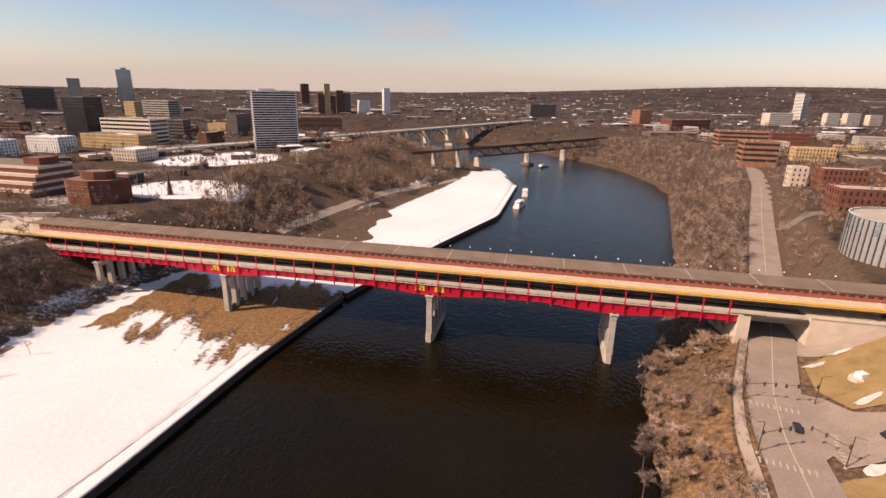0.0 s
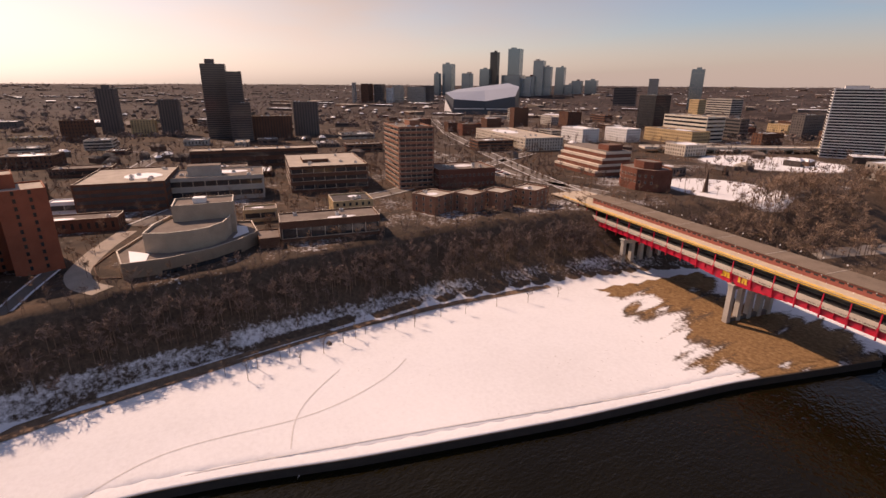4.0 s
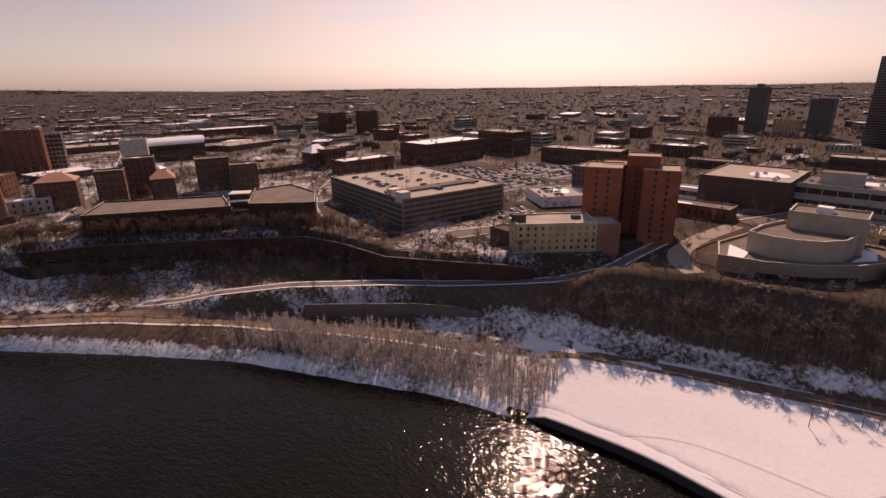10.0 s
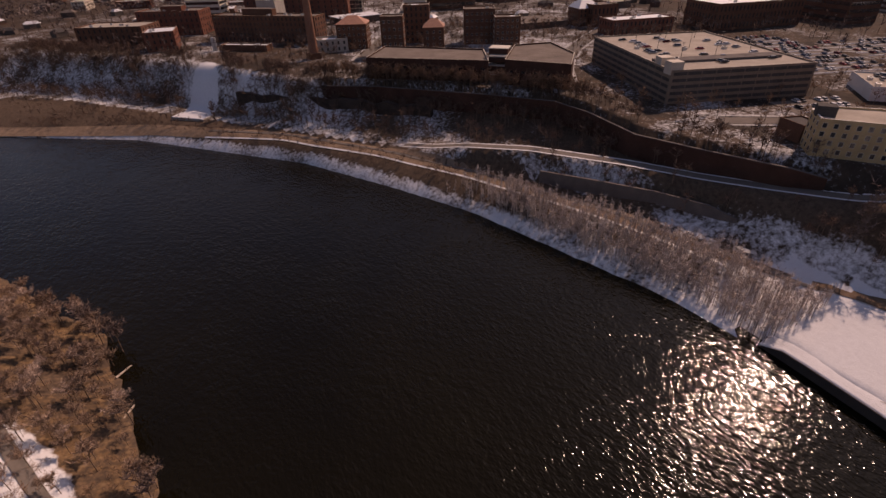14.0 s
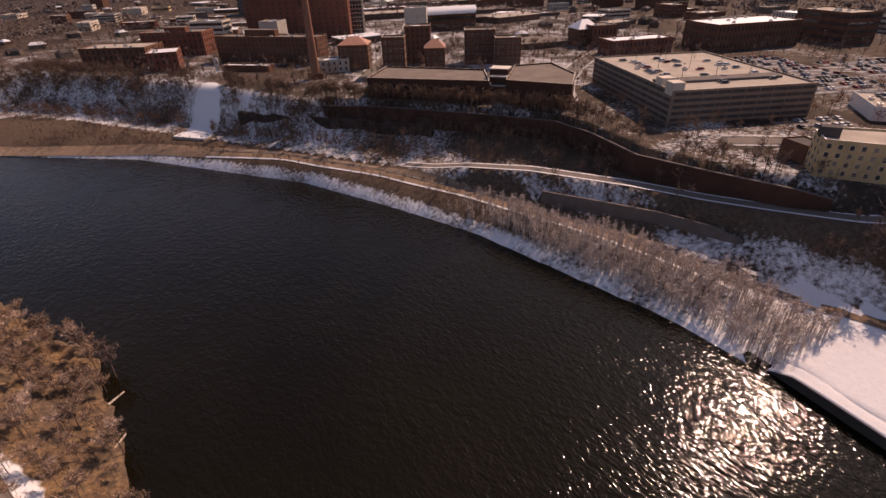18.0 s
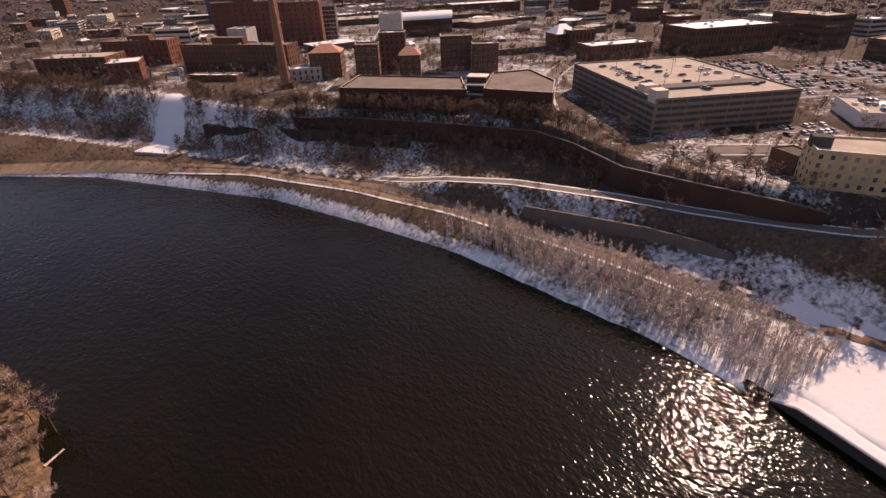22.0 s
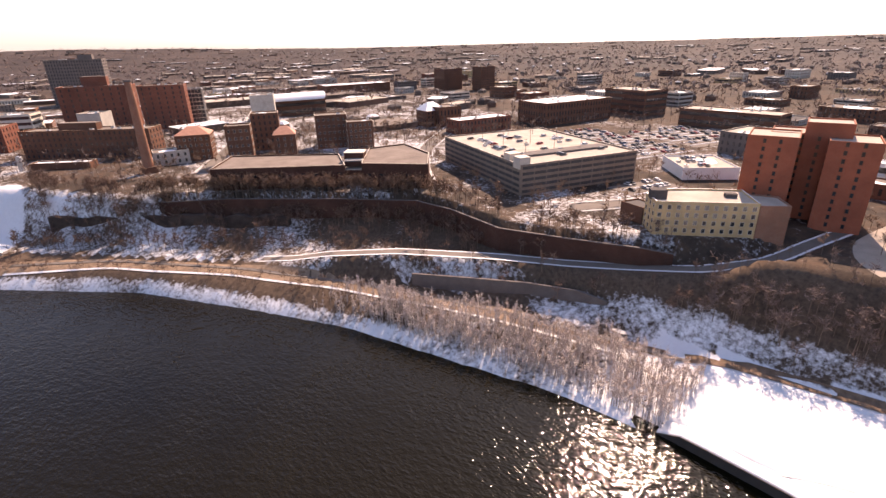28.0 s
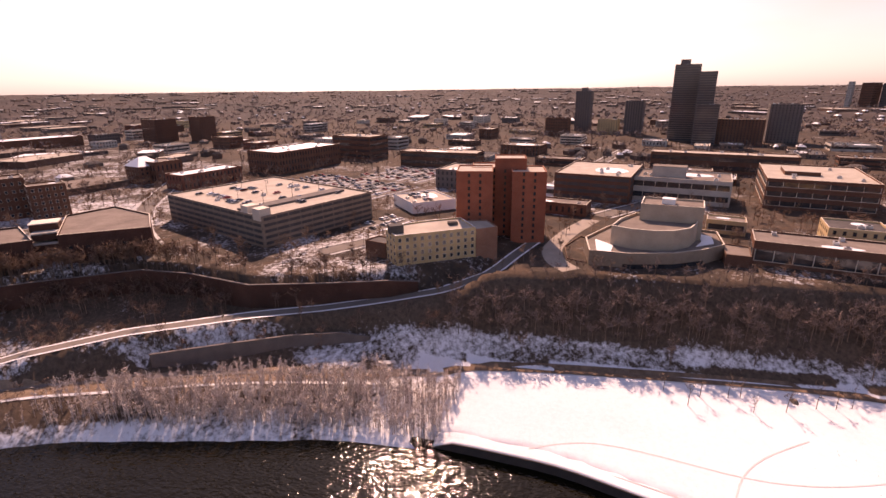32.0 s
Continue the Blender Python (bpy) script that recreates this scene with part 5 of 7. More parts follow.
def stepped_school():
    """Red brick school: banded terraces and a many-sided hall."""
    top = thing("law_school", pose(-280, 372, 31, 0, 0, -17), "stepped red brick school with pale concrete bands", "school")
    for k in range(4):
        placed("terrace", Build().box(-32, -16 + k * 3.0, k * 5.0 - (3 if k == 0 else 0), 30, 18, k * 5.0 + 3.0, BRICK_RED).mesh("terrace"), top)
        placed("band", Build().box(-32.3, -16.3 + k * 3.0, k * 5.0 + 3.0, 30.3, 18.2, k * 5.0 + 5.0, LIMESTONE).mesh("band"), top)
    placed("roof", Build().box(-31, -6.5, 20, 29, 17, 20.4, ROOF_GRAVEL).mesh("roof"), top)
    placed("penthouse", Build().box(12, -2, 20, 26, 12, 25, BRICK_RED).mesh("penthouse"), top)
    BLOCKED.append((-280, 372, 66, 40, -17))
    hall = thing("brick_hall", pose(-208, 344, 31, 0, 0, -17), "many-sided red brick hall with a stepped roof", "building")
    ring = [(-19, -8), (-9, -15), (8, -15), (19, -8), (20, 6), (8, 13), (-10, 13), (-20, 5)]
    ring_block(hall, "wall", ring, -6, 15.5, BRICK_RED, ROOF_GRAVEL, 0.9)
    ring_block(hall, "upper_drum", [(x * 0.55, y * 0.5 + 1) for x, y in ring], 14, 20, BRICK_RED, ROOF_GRAVEL, 0.6)
    me = window_mesh(1.2, 1.8, LIMESTONE, GLASS)
    for p, q in ((7, 0), (0, 1), (1, 2), (2, 3)):
        face_windows(hall, me, ring[p], ring[q], 5.5, 2, 4.5, 3.2)
    BLOCKED.append((-208, 344, 44, 34, -17))


def row_flats():
    me = window_mesh(1.0, 1.5, LIMESTONE, GLASS)
    for x, y, s, h in ((-240, 172, 18, 11.2), (-229.5, 191, 14.5, 11.3), (-224, 210, 14, 11.2), (-219, 233, 17, 11.1)):
        building("row_house", "orange brick row house on the bluff top", x, y, s, s, h, 14, BRICK_ORANGE, floors=3, roof=ROOF_PALE, bays=4.5)


def obelisk():
    t = thing("obelisk", pose(-171, 362, land_z(-171, 362) - 0.5), "tall slender dark stone spire", "monument")
    placed("spire", Build().rod((0, 0, 0), (0, 0, 17), 2.2, 0.3, RUST, 4).mesh("spire"), t)
    placed("base", Build().box(-2.6, -2.6, -1, 2.6, 2.6, 0.8, CONCRETE).mesh("base"), t)


building("hospital", "long brown brick hospital wing with a chimney", -132, -446, 92, 18, 20, -49, BRICK_BROWN, floors=5, bays=3.6, frame_m=BRICK_TAN, pent=4)
building("hospital", "low brown brick hospital hall", -30, -522, 54, 30, 15, -34, BRICK_BROWN, floors=3, bays=4.2, roof=ROOF_PALE)
building("hospital", "stepped red brick hospital hall", -78, -548, 56, 26, 20, -34, BRICK_RED, floors=4, bays=4.5, pent=3)
building("hospital", "cream hospital block behind", -118, -602, 34, 22, 22, -34, CREAM, floors=4, style="ribbon")
building("boiler_house", "low boiler house with a snowy roof", -104, -418, 38, 9, 4.5, -46, BRICK_BROWN, floors=1, style="blank", roof=SNOW_CAP)
stack = thing("steel_tank", pose(-84, -432, 31), "upright silver steel tank beside the boiler house", "tank")
placed("shell", Build().rod((0, 0, -1), (0, 0, 9), 1.9, 1.9, GALV, 14).rod((0, 0, 9), (0, 0, 9.8), 1.9, 0.4, GALV, 14).mesh("shell"), stack)
theatre()
dorm_tower()
tan_house()
bluff_hall()
big_ramp()
chimney()
drum_hall()
stadium()
stepped_school()
row_flats()
obelisk()
lot("car_park_campus", -365, -165, 80, 110, -27, 210, 3)
lot("car_park_west", -430, -120, 60, 70, -27, 70, 9)
lot("car_park_plaza", -268, -92, 34, 26, -27, 16, 5)
lot("car_park_law", -318, 300, 40, 26, -17, 20, 6)

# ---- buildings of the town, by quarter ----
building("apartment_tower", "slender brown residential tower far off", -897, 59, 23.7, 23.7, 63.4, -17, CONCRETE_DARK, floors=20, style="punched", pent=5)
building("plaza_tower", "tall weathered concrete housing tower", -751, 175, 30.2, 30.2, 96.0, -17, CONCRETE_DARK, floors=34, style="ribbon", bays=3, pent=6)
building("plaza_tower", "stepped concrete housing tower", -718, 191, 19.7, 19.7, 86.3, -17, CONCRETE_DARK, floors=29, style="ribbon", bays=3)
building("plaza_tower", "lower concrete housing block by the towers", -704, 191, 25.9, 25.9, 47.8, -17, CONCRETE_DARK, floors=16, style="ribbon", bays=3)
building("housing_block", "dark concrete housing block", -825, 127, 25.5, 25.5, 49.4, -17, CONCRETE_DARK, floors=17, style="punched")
building("housing_block", "tan concrete housing slab", -842, 93, 15.4, 30.8, 21.8, -17, BRICK_TAN, floors=7, style="punched")
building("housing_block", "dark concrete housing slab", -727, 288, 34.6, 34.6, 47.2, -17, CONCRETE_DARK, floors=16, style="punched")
building("housing_block", "long dark mid-rise housing block", -703, 231, 25.3, 50.6, 30.5, -17, BRICK_BROWN, floors=10, style="punched")
building("housing_block", "low brown brick housing block", -808, 15, 17.2, 34.4, 26.5, -17, BRICK_BROWN, floors=6, style="punched")
building("campus_hall", "square brown brick hall with light roof edges", -362, 156, 67.6, 54.1, 18.2, -17, BRICK_BROWN, floors=3, style="ribbon", roof=ROOF_PALE, pent=1.5)
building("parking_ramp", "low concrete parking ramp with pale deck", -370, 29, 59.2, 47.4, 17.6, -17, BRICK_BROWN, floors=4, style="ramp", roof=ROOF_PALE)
building("campus_hall", "grey concrete campus hall with snowy roof", -361, 79, 35.8, 57.3, 15.6, -17, CONCRETE, floors=2, style="ribbon", snow=0.45, pent=6)
building("brick_tower", "twelve-storey brown brick campus tower", -322, 207, 43.7, 26.2, 44.3, -17, BRICK_ORANGE, floors=12, style="ribbon", bays=2, pent=3)
building("low_hall", "low red brick hall beside the tower", -298, 238, 31.8, 44.6, 14.1, -17, BRICK_RED, floors=2, style="punched", snow=0.4)
building("long_hall", "long pale-roofed brick apartment house", -465, 461, 141.7, 49.6, 14.8, -17, LIMESTONE, floors=4, style="punched", roof=ROOF_PALE, snow=0.5)
building("long_hall", "long brown hall with a sunlit parapet", -475, 139, 21.7, 108.7, 16.2, -17, BRICK_BROWN, floors=2, style="ribbon", roof=ROOF_PALE)
building("low_house", "low brown building with snowy roof edge", -232, 101, 18.7, 48.6, 12.2, -17, BRICK_BROWN, z0=29, floors=1, style="ribbon", snow=0.3)
building("white_house", "small white panel building", -361, -6, 10.4, 16.7, 7.3, -17, WHITE, floors=1, style="ribbon", roof=SNOW_CAP)
building("low_house", "small flat tan pavilion", -280, 81, 11.7, 17.5, 7.1, -17, BRICK_TAN, floors=1, style="ribbon", snow=0.4)
building("mid_block", "brown brick mid-rise housing", -587, 711, 27.4, 27.4, 28.1, -17, BRICK_BROWN, floors=8, style="punched")
building("apartment_house", "white panel apartment house", -446, 563, 50.6, 25.3, 17.5, -17, WHITE, floors=5, style="punched", roof=SNOW_CAP)
building("apartment_house", "white and grey apartment house", -411, 609, 44.6, 22.3, 17.5, -17, WHITE, floors=5, style="punched", roof=SNOW_CAP)
building("apartment_house", "tan apartment row by the highway", -362, 657, 85.0, 29.7, 17.0, -17, BRICK_TAN, floors=4, style="punched")
building("dark_office", "dark glass office block", -477, 786, 38.4, 30.7, 57.1, -17, STEEL_DARK, floors=14, style="curtain", frame_m=STEEL_DARK)
building("office_block", "cream banded office building", -369, 711, 78.1, 31.2, 32.7, -17, CREAM, floors=6, style="ribbon")
building("office_block", "brown office building beside the cream one", -335, 766, 26.8, 16.1, 28.4, -17, CONCRETE_DARK, floors=6, style="ribbon")
building("office_block", "grey stepped concrete office building", -623, 1338, 75.3, 37.7, 39.8, -17, CONCRETE, floors=7, style="ribbon")
building("office_block", "yellow-tan brick office block", -642, 1244, 28.7, 22.9, 39.1, -17, BRICK_TAN, floors=7, style="punched")
building("condo_tower", "slim dark glass condominium tower", -903, 1722, 39.9, 39.9, 120.7, 28, GLASS_BLUE, floors=30, style="curtain", frame_m=CONCRETE, glass_m=GLASS_BLUE, pent=6)
building("condo_tower", "grey residential tower far off", -1548, 2519, 46.2, 46.2, 100.5, 28, CONCRETE, floors=14, style="punched")
building("condo_block", "wide grey mid-rise far off", -1177, 1734, 79.7, 47.8, 60.7, 28, CONCRETE_DARK, floors=10, style="ribbon")
building("skyscraper", "distant downtown office tower of blue glass", -2431, 1762, 31.2, 31.2, 125.0, 28, GLASS_BLUE, floors=18, style="curtain", frame_m=GLASS_PALE, bays=9, pent=8, glass_m=GLASS_BLUE)
building("skyscraper", "distant downtown office tower of blue glass", -2414, 1830, 55.8, 55.8, 176.6, 28, GLASS_BLUE, floors=26, style="curtain", frame_m=GLASS_PALE, bays=9, pent=8, glass_m=GLASS_BLUE)
building("skyscraper", "distant downtown office tower of pale stone", -2366, 1929, 52.2, 52.2, 126.5, 28, LIMESTONE, floors=18, style="curtain", frame_m=LIMESTONE, bays=9, pent=8, glass_m=GLASS_PALE)
building("skyscraper", "distant downtown office tower of blue glass", -2321, 2031, 58.3, 58.3, 151.8, 28, GLASS_BLUE, floors=22, style="curtain", frame_m=GLASS_PALE, bays=9, pent=8, glass_m=GLASS_BLUE)
building("skyscraper", "distant downtown office tower of dark steel", -2292, 2071, 42.9, 42.9, 243.1, 28, STEEL_DARK, floors=35, style="curtain", frame_m=CONCRETE_DARK, bays=9, pent=8, glass_m=GLASS)
building("skyscraper", "distant downtown office tower of blue glass", -2248, 2193, 69.8, 69.8, 262.9, 28, GLASS_BLUE, floors=38, style="curtain", frame_m=GLASS_PALE, bays=9, pent=8, glass_m=GLASS_BLUE)
building("skyscraper", "distant downtown office tower of dark concrete", -2268, 2201, 110.9, 110.9, 119.4, 28, CONCRETE_DARK, floors=17, style="curtain", frame_m=CONCRETE_DARK, bays=9, pent=8, glass_m=GLASS_PALE)
building("skyscraper", "distant downtown office tower of pale stone", -2177, 2323, 58.6, 58.6, 201.1, 28, LIMESTONE, floors=29, style="curtain", frame_m=CREAM, bays=9, pent=8, glass_m=GLASS_PALE)
building("skyscraper", "distant downtown office tower of cream stone", -2148, 2366, 45.8, 45.8, 167.7, 28, CREAM, floors=24, style="curtain", frame_m=CREAM, bays=9, pent=8, glass_m=GLASS_PALE)
building("skyscraper", "distant downtown office tower of blue glass", -2113, 2440, 51.9, 51.9, 165.3, 28, GLASS_BLUE, floors=23, style="curtain", frame_m=GLASS_PALE, bays=9, pent=8, glass_m=GLASS_BLUE)
building("skyscraper", "distant downtown office tower of dark concrete", -2065, 2541, 59.0, 59.0, 90.3, 28, CONCRETE_DARK, floors=12, style="curtain", frame_m=CONCRETE_DARK, bays=9, pent=8, glass_m=GLASS_PALE)
building("skyscraper", "distant downtown office tower of blue glass", -2025, 2625, 68.5, 68.5, 93.9, 28, GLASS_BLUE, floors=13, style="curtain", frame_m=CONCRETE_DARK, bays=9, pent=8, glass_m=GLASS_BLUE)
building("skyscraper", "distant downtown office tower of white panels", -2210, 2260, 61.2, 61.2, 101.3, 28, WHITE, floors=14, style="curtain", frame_m=WHITE, bays=9, pent=8, glass_m=GLASS_PALE)
building("skyscraper", "distant downtown office tower of brown brick", -2197, 2277, 53.3, 53.3, 113.9, 28, BRICK_BROWN, floors=16, style="curtain", frame_m=CONCRETE, bays=9, pent=8, glass_m=GLASS_PALE)
building("skyscraper", "distant downtown office tower of grey concrete", -2083, 2488, 41.8, 41.8, 67.7, 28, CONCRETE, floors=9, style="curtain", frame_m=CONCRETE, bays=9, pent=8, glass_m=GLASS_PALE)
building("tower_block", "distant mid-rise block near downtown", -1805, 916, 12.1, 12.1, 73.8, 28, CONCRETE, floors=10, style="punched")
building("tower_block", "distant mid-rise block near downtown", -1794, 965, 34.0, 34.0, 70.0, 28, BRICK_BROWN, floors=10, style="punched")
building("tower_block", "distant mid-rise block near downtown", -1771, 1008, 32.9, 32.9, 68.2, 28, CONCRETE_DARK, floors=10, style="punched")
building("tower_block", "distant mid-rise block near downtown", -1738, 1071, 33.5, 33.5, 64.5, 28, LIMESTONE, floors=10, style="punched")
building("tower_block", "distant mid-rise block near downtown", -1718, 1160, 75.9, 75.9, 58.7, 28, CONCRETE, floors=10, style="punched")
building("tower_block", "distant mid-rise block near downtown", -1748, 1044, 26.9, 26.9, 54.1, 28, WHITE, floors=10, style="punched")
building("tower_block", "distant mid-rise block near downtown", -1686, 1174, 37.8, 37.8, 63.0, 28, CONCRETE_DARK, floors=10, style="punched")
building("slab_tower", "white slab tower with dark window bands", -172, 666, 53.0, 18.6, 70.0, 22, WHITE, floors=24, style="ribbon", pent=3, bays=3, band=0.66)
building("tower_block", "brown residential tower far upstream", -521, 2618, 37.6, 37.6, 97.9, 20, BRICK_BROWN, floors=16, style="punched")
building("tower_block", "brick tower in a far residential group", -278, 1631, 17.5, 17.5, 61.9, 20, BRICK_BROWN, floors=14, style="punched")
building("tower_block", "brick tower in a far residential group", -259, 1639, 17.4, 17.4, 90.4, 20, BRICK_TAN, floors=14, style="punched")
building("tower_block", "brick tower in a far residential group", -242, 1645, 16.1, 16.1, 54.2, 20, BRICK_BROWN, floors=14, style="punched")
building("tower_block", "brick tower in a far residential group", -221, 1655, 20.4, 20.4, 71.3, 20, BRICK_BROWN, floors=14, style="punched")
building("tower_block", "brick tower in a far residential group", -201, 1663, 20.4, 20.4, 63.3, 20, CONCRETE_DARK, floors=14, style="punched")
building("tower_block", "brick tower in a far residential group", -79, 1710, 20.4, 20.4, 81.0, 20, WHITE, floors=14, style="punched")
building("tower_block", "brick tower in a far residential group", -150, 1690, 33.9, 33.9, 41.8, 20, WHITE, floors=14, style="punched")
building("low_hall", "long low brick hall with pale roof", -180, 1027, 87.7, 26.3, 22.4, 15, BRICK_ORANGE, floors=2, style="punched", roof=ROOF_PALE)
building("mill_block", "grey slab apartment block", 425, 1666, 89.0, 44.5, 40.2, 10, CONCRETE_DARK, floors=10, style="punched")
building("mid_block", "red brick mid-rise on the east bank", 578, 1254, 32.9, 32.9, 39.1, 10, BRICK_ORANGE, floors=7, style="punched")
building("east_hall", "long low brick hall on the east bank", 625, 1131, 101.0, 40.4, 24.2, 10, BRICK_RED, floors=3, style="punched")
building("east_hall", "long red brick hall with terraces", 510, 756, 69.5, 27.8, 25.1, -17, BRICK_ORANGE, floors=4, style="ribbon")
building("east_hall", "stepped red brick hall on the campus", 410, 572, 37.8, 22.7, 25.8, -17, BRICK_ORANGE, floors=4, style="ribbon")
building("east_hall", "red brick hall beside the terraces", 591, 761, 53.6, 21.4, 23.0, -17, BRICK_RED, floors=4, style="punched")
building("condo_tower", "white and dark residential tower", 1387, 1759, 30.7, 30.7, 89.7, 20, WHITE, floors=18, style="ribbon")
building("white_block", "white grain elevator block", 3228, 3450, 81.5, 81.5, 108.5, 10, WHITE, floors=3, style="blank")
building("apartment_house", "cream apartment block with rows of windows", 1036, 1392, 73.1, 29.3, 33.4, 5, CREAM, floors=6, style="punched")
building("apartment_house", "cream apartment block with rows of windows", 1217, 1417, 41.8, 16.7, 34.4, 5, CREAM, floors=6, style="punched")
building("apartment_house", "cream apartment block with rows of windows", 1293, 1432, 44.6, 17.8, 34.8, 5, CREAM, floors=6, style="punched")
building("apartment_house", "cream apartment block with rows of windows", 1376, 1446, 42.1, 16.8, 30.5, 5, CREAM, floors=6, style="punched")
building("east_hall", "pale stone campus hall", 495, 591, 44.2, 17.7, 18.9, -17, BRICK_TAN, z0=29, floors=4, style="punched", roof=ROOF_PALE)
building("east_hall", "small pale stone hall beside the road", 345, 424, 13.9, 11.1, 18.5, -17, LIMESTONE, z0=29, floors=4, style="punched", roof=ROOF_PALE)
building("east_hall", "red brick campus hall with stone cornice", 361, 396, 33.6, 16.8, 21.0, -17, BRICK_RED, z0=29, floors=4, style="punched", roof=ROOF_PALE, frame_m=LIMESTONE)
building("east_hall", "large red brick campus hall with stone cornice", 299, 305, 37.9, 19.0, 21.3, -17, BRICK_RED, z0=29, floors=4, style="punched", roof=ROOF_PALE, frame_m=LIMESTONE)
building("hospital", "large red brick hospital block", -182, -580, 59.7, 23.9, 42.0, -30, BRICK_RED, floors=9, style="punched", pent=8, bays=6)
building("hospital", "red brick hospital tower", -227, -546, 39.7, 23.8, 40.6, -30, BRICK_RED, floors=9, style="punched", bays=6)
building("hospital", "glass fronted hospital wing", -266, -569, 17.5, 17.5, 33.7, -30, GLASS_PALE, floors=8, style="curtain")
building("hospital", "grey concrete hospital slab far off", -264, -921, 71.6, 28.6, 62.4, -30, CONCRETE_DARK, floors=14, style="punched", pent=6)
building("hospital", "brown brick ward block with a white cube on top", -149, -490, 17.5, 17.5, 21.7, -45, CONCRETE, z0=36, floors=2, style="blank")
building("dormitory", "brown brick ward block", -183, -331, 15.5, 12.4, 24.8, -35, BRICK_BROWN, floors=5, style="punched")
building("dormitory", "brown brick ward block behind", -221, -361, 19.3, 15.4, 26.6, -35, BRICK_BROWN, floors=6, style="punched")
building("dormitory", "brown brick ward block with dormers", -253, -325, 22.6, 18.1, 24.2, -35, BRICK_BROWN, floors=5, style="punched")
building("dormitory", "dark brick ward block", -260, -301, 18.2, 14.5, 20.2, -35, BRICK_BROWN, floors=5, style="punched")
building("white_lab", "windowless pale concrete block", -307, -506, 23.1, 23.1, 26.4, -35, CONCRETE, floors=3, style="blank")
building("arena", "long hall with a rounded white roof", -355, -520, 63.1, 25.2, 16.3, -20, BRICK_BROWN, floors=2, style="ribbon", roof=SNOW_CAP)
building("low_hall", "brown brick low block with pale roof", -463, -241, 79.7, 39.8, 19.4, -20, BRICK_BROWN, floors=3, style="punched", roof=SNOW_CAP)
building("low_hall", "brown flat block by the parking lot", -541, -204, 31.8, 50.9, 23.7, -20, BRICK_BROWN, floors=4, style="ribbon", roof=ROOF_PALE)
building("low_hall", "low brown hall with a pale roof edge", -491, -104, 25.6, 76.7, 13.9, -10, BRICK_BROWN, floors=2, style="ribbon", roof=ROOF_PALE)
building("parking_deck", "low pale concrete parking deck with cars on top", -316, -83, 28.6, 32, 6.5, -54, WHITE, floors=1, style="blank", roof=ROOF_PALE)
deck_cars(pose(-316, -83, 31, 0, 0, -54), 26, 28, 14, 15, 5.75)
building("mid_block", "brown mid-rise apartment slab", -701, -507, 29.7, 20.8, 35.3, -10, BRICK_BROWN, floors=10, style="punched")
building("mid_block", "dark mid-rise apartment slab", -681, -564, 37.8, 26.5, 32.6, -10, BRICK_BROWN, floors=9, style="punched")
building("church", "brown hall with a white pyramid roof", -379, -320, 22.9, 22.9, 17.4, -20, BRICK_BROWN, floors=2, style="punched")
building("low_hall", "low brick block behind the ramp", -369, -273, 52.6, 21.0, 11.8, -20, BRICK_RED, floors=2, style="punched", roof=SNOW_CAP)
building("tower_block", "tall brown brick housing tower far off", -53, -1320, 24, 24, 118, -30, BRICK_BROWN, floors=30, style="punched")
building("low_hall", "long flat hall with a snowy roof", -579, -681, 110.3, 44.1, 13.7, -20, BRICK_BROWN, floors=2, style="blank", roof=SNOW_CAP)

# ---- lesser town buildings between the landmarks ----
def town_fill():
    rnd = random.Random(21)
    walls = (BRICK_BROWN, BRICK_RED, CONCRETE, BRICK_TAN, CONCRETE_DARK, LIMESTONE, BRICK_BROWN)
    roofs = (ROOF_GRAVEL, ROOF_PALE, SNOW_CAP, ROOF_DARK, ROOF_GRAVEL)
    words = {BRICK_BROWN: "brown brick", BRICK_RED: "red brick", CONCRETE: "grey concrete", BRICK_TAN: "tan brick", CONCRETE_DARK: "dark concrete", LIMESTONE: "pale stone"}
    a = np.array([rnd.uniform(-math.pi, math.pi) for _ in range(4200)])
    r = np.array([rnd.uniform(250, 1250) for _ in range(4200)])
    px, py = r * np.cos(a), r * np.sin(a)
    zs, ws, wt_, wp, es, er, ep = land(px, py)
    ok = ((ws > 0) & (wp > 25)) | ((es > 0) & (ep > 40))
    made = 0
    for x, y, z in zip(px[ok], py[ok], zs[ok]):
        if made >= 290:
            break
        x, y, z = float(x), float(y), float(z)
        w, d, h = rnd.uniform(18, 48), rnd.uniform(14, 30), rnd.choice((4.5, 7, 7, 9, 11, 14))
        if 100 < math.degrees(math.atan2(y, x)) < 150 and math.hypot(x, y) > 480:
            h *= rnd.uniform(1.3, 2.6)
        turn = rnd.choice((-17, 73)) + rnd.uniform(-2, 2)
        if not clear_of(np.array([x]), np.array([y]), max(w, d) / 2 + 5)[0] or snowy(x, y):
            continue
        wall = rnd.choice(walls)
        building("town_building", "low " + words[wall] + " town building with flat roof", x, y, w, d, h, turn, wall, z0=z, floors=max(1, int(h / 3.6)), style=rnd.choice(("punched", "ribbon", "punched")), roof=rnd.choice(roofs), apart=False, snow=rnd.choice((0, 0, 0.4, 0.6)))
        made += 1


def snowy(x, y):
    return math.hypot(x + 205, y - 555) < 80 or math.hypot(x + 168, y - 385) < 60 or (-420 < x < -150 and 260 < y < 330)


def clear_of(x, y, pad=3.0):
    """False where a building or road stands."""
    ok = np.ones(x.shape, bool)
    for cx, cy, w, d, turn in BLOCKED:
        c, s = math.cos(radians(turn)), math.sin(radians(turn))
        u, v = (x - cx) * c + (y - cy) * s, -(x - cx) * s + (y - cy) * c
        ok &= ~((np.abs(u) < w / 2 + pad) & (np.abs(v) < d / 2 + pad))
    return ok


town_fill()

